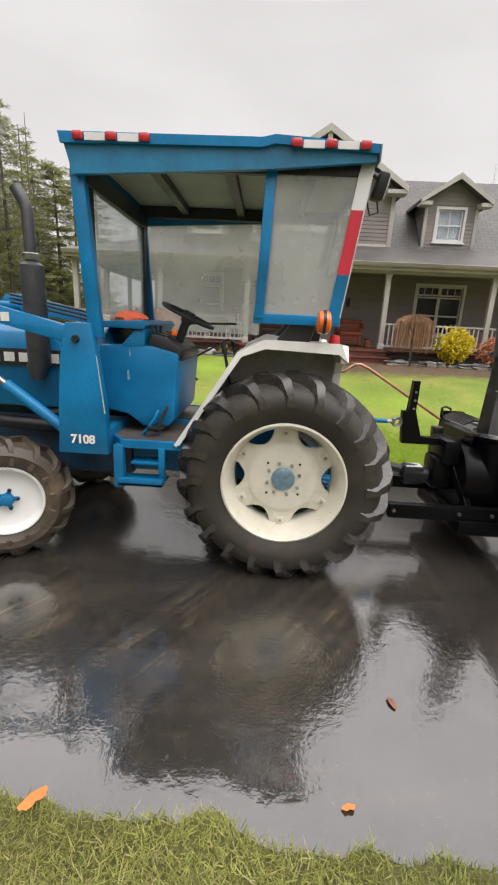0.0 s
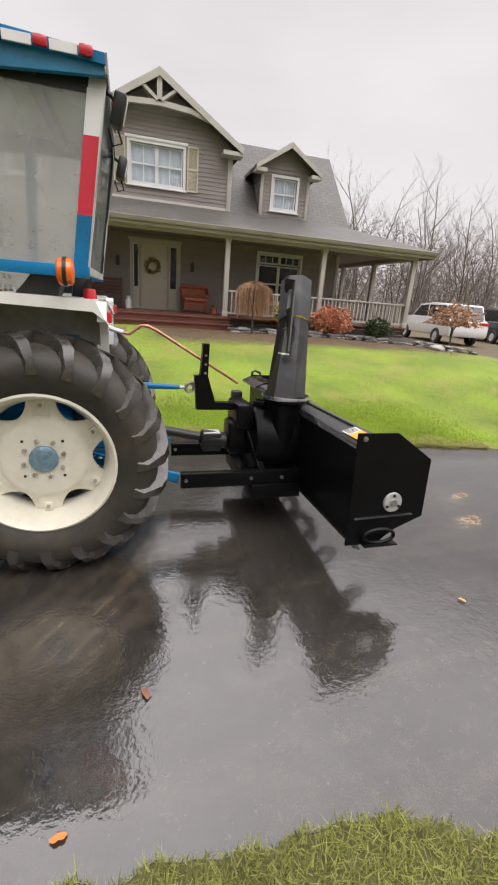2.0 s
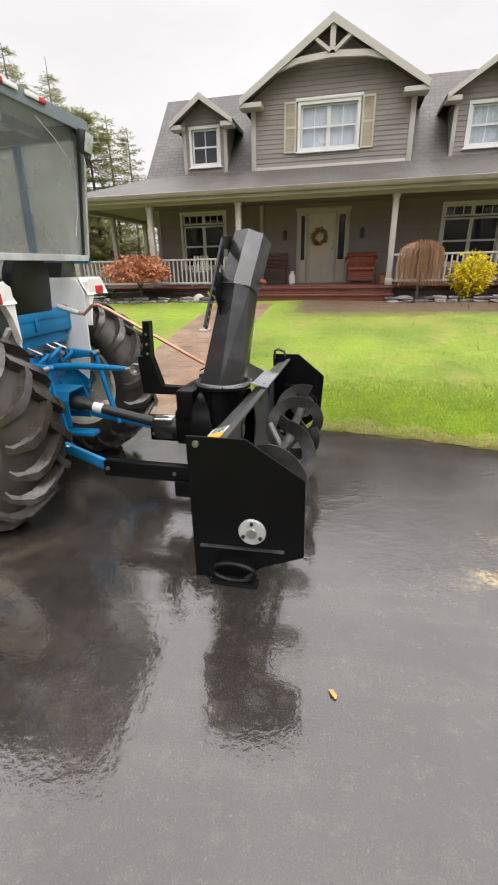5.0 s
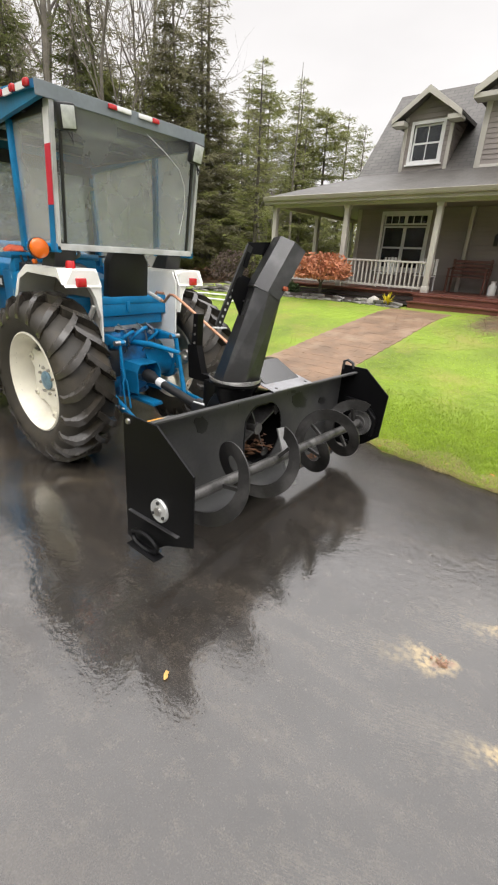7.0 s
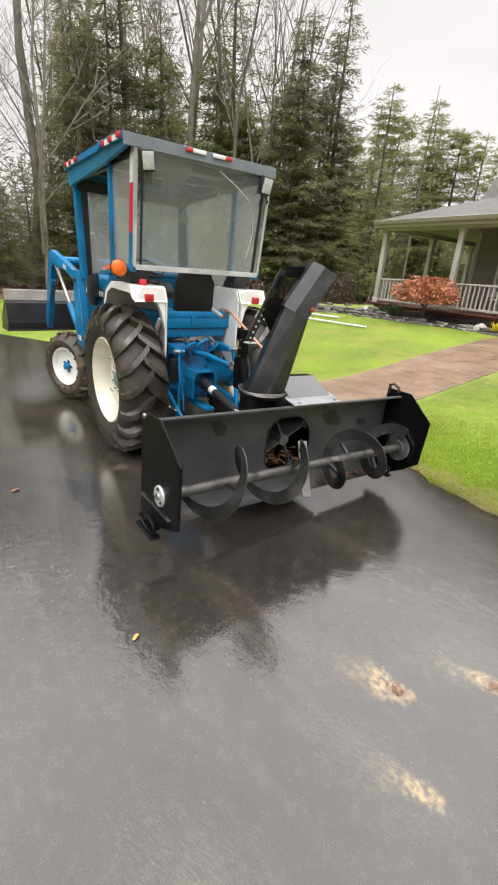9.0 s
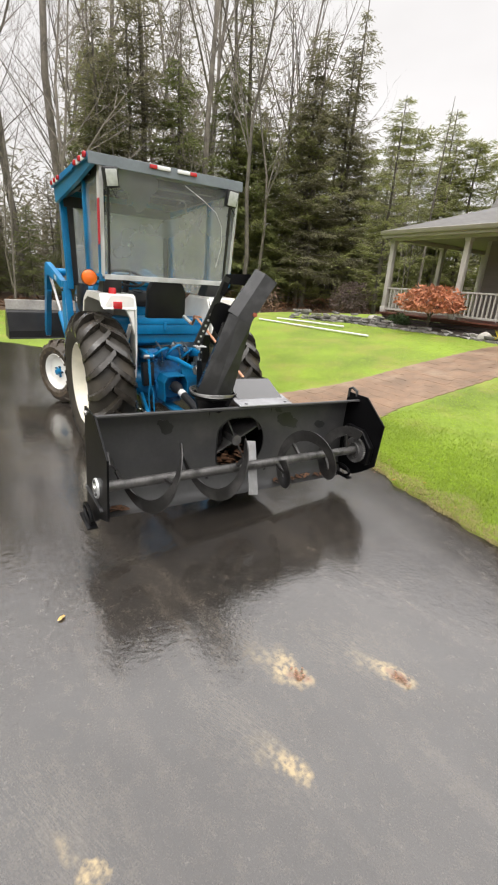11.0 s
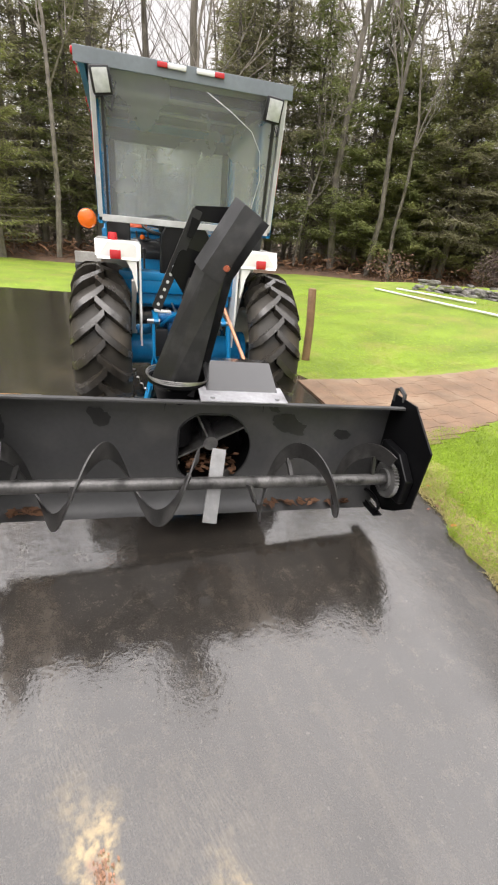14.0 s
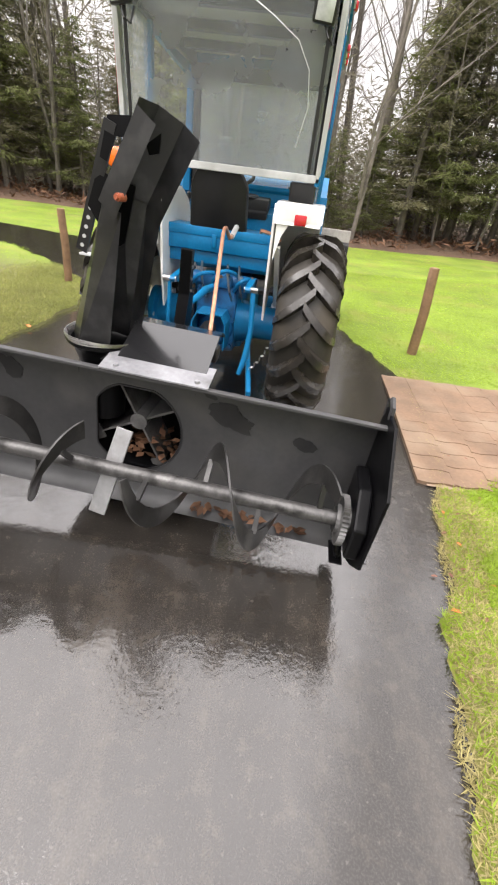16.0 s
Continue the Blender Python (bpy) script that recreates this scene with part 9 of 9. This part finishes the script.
leafy("brown_shrub", -9.4, 17.3, 0.3, 1.15, 1.0, 0.8, 3600, 0.05, mat("purple_brown_twigs", (0.09, 0.06, 0.052), 0.7, vary=0.2, bump=0), "dull purple-brown shrub at the wood's edge", "shrub", 6, 0.3)
leafy("rhododendron", -13.3, 15.0, 0.2, 0.85, 1.15, 0.75, 420, 0.07, leaf_mat("curled_pinkish_leaves", (0.27, 0.165, 0.125), 0.3, 0.2), "sparse shrub with curled pinkish-brown leaves", "shrub", 7, 0.2)

# weeping tree by the steps: hanging tan twigs from a short stem
rw = random.Random(12)
weep = thing("weeping_tree", (5.05, 13.05, 0.62), "small weeping tree with hanging tan twigs", "tree")
bm = bmesh.new()
tube(bm, [(5.05, 13.05, 0.55), (5.06, 13.05, 1.2), (5.04, 13.05, 1.85)], [0.035, 0.03, 0.02], 8)
part("trunk", bm, M_BARK, weep)
bm = bmesh.new()
for k in range(420):
    a, rr = rw.uniform(0, 2 * math.pi), 0.5 * math.sqrt(rw.random())
    top = Vector((5.05 + 0.3 * rr * math.cos(a), 13.05 + 0.3 * rr * math.sin(a), 1.82 + rw.uniform(-0.05, 0.1)))
    out = Vector((5.05 + rr * math.cos(a), 13.05 + rr * math.sin(a), 1.98 - 0.9 * rr * rr + rw.uniform(-0.05, 0.04)))
    end = Vector((5.05 + rr * 1.1 * math.cos(a), 13.05 + rr * 1.1 * math.sin(a), rw.uniform(0.95, 1.35)))
    tube(bm, [top, out, out.lerp(end, 0.5) + Vector((rw.uniform(-0.03, 0.03), 0, 0)), end], [0.007, 0.006, 0.005, 0.003], 3, caps=False)
part("crown", bm, M_WEEP, weep)["kind"] = "stuff"

# yucca: a rosette of yellow-striped blades
yucca = thing("yucca", (-0.05, 12.85, 0.62), "yellow variegated yucca with spiky blades", "plant")
for k in range(26):
    a, el = rw.uniform(0, 2 * math.pi), rw.uniform(0.35, 1.3)
    ln = rw.uniform(0.25, 0.4)
    d = Vector((math.cos(a) * math.cos(el), math.sin(a) * math.cos(el), math.sin(el)))
    s = d.cross(Vector((0, 0, 1))).normalized() * 0.02
    b = Vector((-0.05, 12.85, 0.66))
    bm = bmesh.new()
    v = [bm.verts.new(p) for p in (b - s, b + s, b + d * ln * 0.6 + s, b + d * ln * 0.6 - s, b + d * ln - Vector((0, 0, 0.03)))]
    bm.faces.new(v[:4])
    bm.faces.new((v[3], v[2], v[4]))
    part("blade", bm, M_YELLOWLEAF, yucca, smooth=0)

# porch furniture
chair = thing("porch_chair", (3.75, 15.3, DECK_Z), "rust-red wicker armchair with a rolled back", "chair")
cx, cy = 3.74, 15.3
bm = bmesh.new()
box(bm, cx - 0.36, cx + 0.36, cy - 0.3, cy + 0.3, DECK_Z + 0.34, DECK_Z + 0.44, 0.03)
part("seat", bm, M_RUST, chair)
bm = bmesh.new()
box(bm, cx - 0.4, cx + 0.4, cy + 0.24, cy + 0.32, DECK_Z + 0.3, DECK_Z + 0.76, 0.03)
part("backrest", bm, M_RUST, chair)
bm = bmesh.new()
tube(bm, [(cx - 0.42, cy + 0.28, DECK_Z + 0.76), (cx + 0.42, cy + 0.28, DECK_Z + 0.76)], 0.07, 12)
part("rolled_top", bm, M_RUST, chair)
for s in (-1, 1):
    bm = bmesh.new()
    tube(bm, [(cx + s * 0.4, cy - 0.3, DECK_Z + 0.58), (cx + s * 0.42, cy + 0.1, DECK_Z + 0.6), (cx + s * 0.42, cy + 0.28, DECK_Z + 0.7)], 0.05, 10)
    part("armrest", bm, M_RUST, chair)
    for yy in (-0.27, 0.27):
        bm = bmesh.new()
        tube(bm, [(cx + s * 0.36, cy + yy, DECK_Z), (cx + s * 0.36, cy + yy, DECK_Z + 0.36)], 0.025, 8)
        part("leg", bm, M_DARKWOOD, chair)
bm = bmesh.new()
for z in (0.1, 0.16, 0.22, 0.28):
    box(bm, cx - 0.36, cx + 0.36, cy - 0.3, cy - 0.285, DECK_Z + z, DECK_Z + z + 0.035)
part("front_slats", bm, M_RUST, chair, smooth=0)

bench = thing("porch_bench", (1.05, 15.5, DECK_Z), "dark red-brown slatted wooden porch bench", "bench")
for k in range(4):
    bm = bmesh.new()
    box(bm, 0.5, 1.55, 15.3 + k * 0.1, 15.38 + k * 0.1, DECK_Z + 0.4, DECK_Z + 0.43, 0.004)
    part("seat_slat", bm, M_DARKWOOD, bench, smooth=0)
for k in range(4):
    bm = bmesh.new()
    box(bm, 0.5, 1.55, 15.72, 15.745, DECK_Z + 0.48 + k * 0.1, DECK_Z + 0.55 + k * 0.1, 0.004)
    part("back_slat", bm, M_DARKWOOD, bench, smooth=0)
for xx in (0.52, 1.48):
    for yy, h in ((15.3, 0.6), (15.7, 0.88)):
        bm = bmesh.new()
        box(bm, xx, xx + 0.05, yy, yy + 0.05, DECK_Z, DECK_Z + h, 0.004)
        part("leg", bm, M_DARKWOOD, bench, smooth=0)
    bm = bmesh.new()
    box(bm, xx - 0.005, xx + 0.06, 15.27, 15.75, DECK_Z + 0.6, DECK_Z + 0.635, 0.004)
    part("armrest", bm, M_DARKWOOD, bench, smooth=0)


def milk_can(x, y, r_, h, material, name, label):
    bm = bmesh.new()
    lathe(bm, [(0.0, 0.0), (r_, 0.0), (r_, h * 0.62), (r_ * 0.6, h * 0.78), (r_ * 0.6, h * 0.9), (r_ * 0.8, h), (r_ * 0.5, h), (0.0, h * 0.96)], (x, y, DECK_Z), "z", 20)
    solid(name, bm, material, label, name.split("_")[-1], at=(x, y, DECK_Z))


milk_can(1.72, 15.45, 0.1, 0.36, M_WHITE, "milk_can", "pale enamelled milk can beside the front door")
milk_can(4.36, 15.35, 0.11, 0.26, mat("terracotta", (0.3, 0.12, 0.06), 0.7, vary=0.15, bump=0.1), "flower_pot", "brown terracotta pot beside the wicker chair")
for xx in (-1.05, 0.05):
    pc = thing("porch_chair", (xx, 14.9, DECK_Z), "white slatted porch chair on the deck", "chair")
    bm = bmesh.new()
    box(bm, xx - 0.24, xx + 0.24, 14.68, 15.12, DECK_Z + 0.38, DECK_Z + 0.41, 0.006)
    part("seat", bm, M_WTRIM, pc, smooth=0)
    for k in range(5):
        bm = bmesh.new()
        box(bm, xx - 0.24 + k * 0.1, xx - 0.17 + k * 0.1, 15.12, 15.14, DECK_Z + 0.42, DECK_Z + 0.84, 0.004)
        part("back_slat", bm, M_WTRIM, pc, smooth=0)
    for dx in (-0.22, 0.2):
        for yy in (14.7, 15.1):
            bm = bmesh.new()
            box(bm, xx + dx, xx + dx + 0.03, yy, yy + 0.03, DECK_Z, DECK_Z + 0.4)
            part("leg", bm, M_WTRIM, pc, smooth=0)
for xx in (1.42, 3.72):
    bm = bmesh.new()
    box(bm, xx - 0.05, xx + 0.05, WALL_Y - 0.1, WALL_Y - 0.02, 2.2, 2.42, 0.01)
    prism(bm, [(xx - 0.07, 2.42), (xx + 0.07, 2.42), (xx, 2.5)], "y", WALL_Y - 0.12, WALL_Y - 0.02)
    solid("wall_lantern", bm, M_PLASTIC, "small black porch lantern on the wall", "lantern", "porch lanterns", at=(xx, WALL_Y - 0.02, 2.2))

# wooden posts by the drive
for x, y, h, lx in ((-0.76, 6.14, 0.99, -0.04), (-1.8, 1.2, 0.98, -0.03)):
    bm = bmesh.new()
    z = gzf(x, y)
    tube(bm, [(x, y, z - 0.1), (x + lx * 0.5, y, z + h * 0.5), (x + lx, y - 0.03, z + h - 0.01), (x + lx, y - 0.03, z + h)], [0.058, 0.056, 0.054, 0.045], 12)
    solid("wooden_post", bm, M_POST, "weathered round brown wooden post in the lawn", "post", "posts by the drive", at=(x, y, z))

# white pipes on the lawn
for (xa, ya), (xb, yb) in (((-6.55, 10.46), (-2.12, 10.76)), ((-6.2, 10.93), (-3.65, 11.4))):
    bm = bmesh.new()
    tube(bm, [(xa, ya, gzf(xa, ya) + 0.06), ((xa + xb) / 2, (ya + yb) / 2, gzf((xa + xb) / 2, (ya + yb) / 2) + 0.05), (xb, yb, gzf(xb, yb) + 0.05)], 0.024, 8)
    solid("pipe", bm, M_POLE, "long white plastic pipe lying on the lawn", "pipe", "pipes on the lawn", at=(xa, ya, gzf(xa, ya)))

# parked white car and a dark one beyond it
def parked_car(x, y, z, turn, paint, label):
    car = thing("parked_car", (0, 0, 0), label, "car")
    bm = bmesh.new()
    prism(bm, [(-2.25, 0.38), (-2.32, 0.75), (-2.15, 0.98), (-1.25, 1.08), (2.1, 1.1), (2.3, 1.0), (2.34, 0.6), (2.3, 0.38)], "y", -0.88, 0.88, 0.06)
    body = part("body", bm, paint, car)
    bm = bmesh.new()
    prism(bm, [(-1.3, 1.04), (-0.55, 1.64), (0.6, 1.72), (1.85, 1.68), (2.2, 1.06)], "y", -0.76, 0.76, 0.05)
    part("cabin", bm, paint, car)
    for s in (-1, 1):
        bm = bmesh.new()
        prism(bm, [(-1.08, 1.12), (-0.48, 1.57), (0.2, 1.62), (0.2, 1.12)], "y", s * 0.765 - 0.01, s * 0.765 + 0.01)
        part("side_glass", bm, M_CARGLASS, car, smooth=0)
        bm = bmesh.new()
        prism(bm, [(0.3, 1.12), (0.3, 1.62), (1.6, 1.6), (1.85, 1.12)], "y", s * 0.765 - 0.01, s * 0.765 + 0.01)
        part("side_glass", bm, M_CARGLASS, car, smooth=0)
    bm = bmesh.new()
    prism(bm, [(-1.28, 1.1), (-1.3, 1.12), (-0.6, 1.64), (-0.58, 1.62)], "y", -0.68, 0.68)
    part("windscreen", bm, M_CARGLASS, car, smooth=0)
    bm = bmesh.new()
    prism(bm, [(2.17, 1.14), (2.2, 1.14), (1.92, 1.62), (1.88, 1.62)], "y", -0.66, 0.66)
    part("rear_glass", bm, M_CARGLASS, car, smooth=0)
    for wx in (-1.4, 1.35):
        for s in (-1, 1):
            bm = bmesh.new()
            lathe(bm, [(0.2, -0.1), (0.31, -0.1), (0.34, -0.06), (0.34, 0.06), (0.31, 0.1), (0.2, 0.1)], (wx, s * 0.82, 0.34), "y", 24, close=True)
            wh = part("wheel", bm, M_RUBBER, car)
            bm = bmesh.new()
            lathe(bm, [(0.0, s * 0.08), (0.06, s * 0.09), (0.19, s * 0.06), (0.21, s * 0.09)], (wx, s * 0.82, 0.34), "y", 20)
            part("rim", bm, M_ALU, wh)
    for s in (-1, 1):
        bm = bmesh.new()
        box(bm, 2.24, 2.345, s * 0.66 - 0.2, s * 0.66 + 0.2, 0.9, 1.02, 0.02)
        part("tail_lamp", bm, M_RED, car)
    car.matrix_basis = pose(x, y, z, 0, 0, turn)


parked_car(15.6, 18.6, gzf(15.6, 18.6), 262, M_CARWHITE, "white estate car parked beyond the lawn")
parked_car(20.5, 20.5, gzf(20.5, 20.5), 262, mat("dark_car_paint", (0.02, 0.022, 0.026), 0.15, vary=0.05, bump=0, coat=0.6), "dark parked car beyond the white one")
leafy("bare_shrub", 12.2, 13.6, gzf(12.2, 13.6), 1.35, 0.9, 0.55, 900, 0.09, M_WEEP, "small brown bare ornamental tree with drooping twigs", "shrub", 15, 0.6, 0.2)

# ---- litter on the drive ----
def flakes(name, spots, material, seed, label, category="mud"):
    """Thin flecks strewn round given spots: (x, y, spread x, spread y, turn, count, size)."""
    r = np.random.default_rng(seed)
    vs, fs = [], []
    for x, y, sx, sy, turn, count, size in spots:
        for k in range(count):
            u, v = r.normal(0, sx), r.normal(0, sy)
            c, s = math.cos(turn), math.sin(turn)
            px, py = x + u * c - v * s, y + u * s + v * c
            n = 6
            o = len(vs)
            rr = size * r.uniform(0.4, 1.2)
            st = r.uniform(1.0, 2.2)
            for i in range(n):
                a = 2 * math.pi * i / n
                q = rr * r.uniform(0.6, 1.1)
                du, dv = q * math.cos(a) * st, q * math.sin(a)
                vs.append((px + du * c - dv * s, py + du * s + dv * c, 0.0055 + 0.004 * noise.noise((px * 0.7, py * 0.7, 3.0)) + r.uniform(0, 0.0015)))
            fs.append(tuple(range(o, o + n)))
    return tagged(raw(name, vs, fs, material), label, category, kind="stuff")


M_CLOD = mat("brown_mud_clod", (0.2, 0.1, 0.055), 0.6, vary=0.3, scale=20, bump=0.3, island=0.35)
flakes("leaf_crumbs", [(x + 0.025, y + 0.01, 0.02, 0.013, t, 50, 0.004) for x, y, a, c, t in SPLATS[:2]] , M_CLOD, 2, "brown leaf crumbs strewn on the asphalt")


def fallen_leaf(x, y, size, turn, material, label, z=None):
    bm = bmesh.new()
    z = (0.006 + 0.004 * noise.noise((x * 0.7, y * 0.7, 3.0))) if z is None else z
    c, s = math.cos(turn), math.sin(turn)
    pts = []
    for k in range(16):
        t = 2 * math.pi * k / 16
        q = size * (0.55 + 0.3 * abs(math.cos(t)) + 0.1 * math.sin(5 * t))
        u, v = q * math.cos(t), q * 0.6 * math.sin(t)
        pts.append((x + u * c - v * s, y + u * s + v * c, z + 0.006 * abs(math.sin(t))))
    top = bm.verts.new((x, y, z + 0.004))
    ring_ = [bm.verts.new(p) for p in pts]
    for k in range(16):
        bm.faces.new((top, ring_[k], ring_[(k + 1) % 16]))
    solid("fallen_leaf", bm, material, label, "leaf", "fallen leaves", at=(x, y, z))


M_LEAFY = leaf_mat("fallen_yellow_leaf", (0.5, 0.31, 0.1), 0.2, 0.1)
M_LEAFR = leaf_mat("fallen_red_leaf", (0.2, 0.09, 0.06), 0.2, 0.1)
fallen_leaf(0.47, 1.99, 0.055, 0.9, M_LEAF, "orange fallen leaf at the drive's edge", 0.03)
fallen_leaf(1.5, 2.06, 0.028, 0.2, M_LEAF, "small orange fallen leaf on the wet asphalt")
fallen_leaf(1.76, 2.49, 0.035, 1.9, M_LEAFR, "reddish-brown fallen leaf on the wet asphalt")
fallen_leaf(3.49, 2.74, 0.025, 2.2, M_LEAFY, "yellow fallen leaf on the wet asphalt")
fallen_leaf(2.1, 1.55, 0.05, 0.4, M_LEAFR, "dull red leaf on the grass", 0.05)
rl = random.Random(31)
for k in range(44):
    x = rl.uniform(1.6, 5.4)
    y = float(np.interp(x, [p[0] for p in FAR_EDGE[::-1]], [p[1] for p in FAR_EDGE[::-1]])) + rl.uniform(-0.06, 0.35)
    fallen_leaf(x, y, rl.uniform(0.012, 0.028), rl.uniform(0, 6), rl.choice((M_LEAF, M_LEAFR, M_LEAFR, M_LITTER, M_LEAFY)), "small curled autumn leaf in the lawn's edge", gzf(x, y) + 0.014)
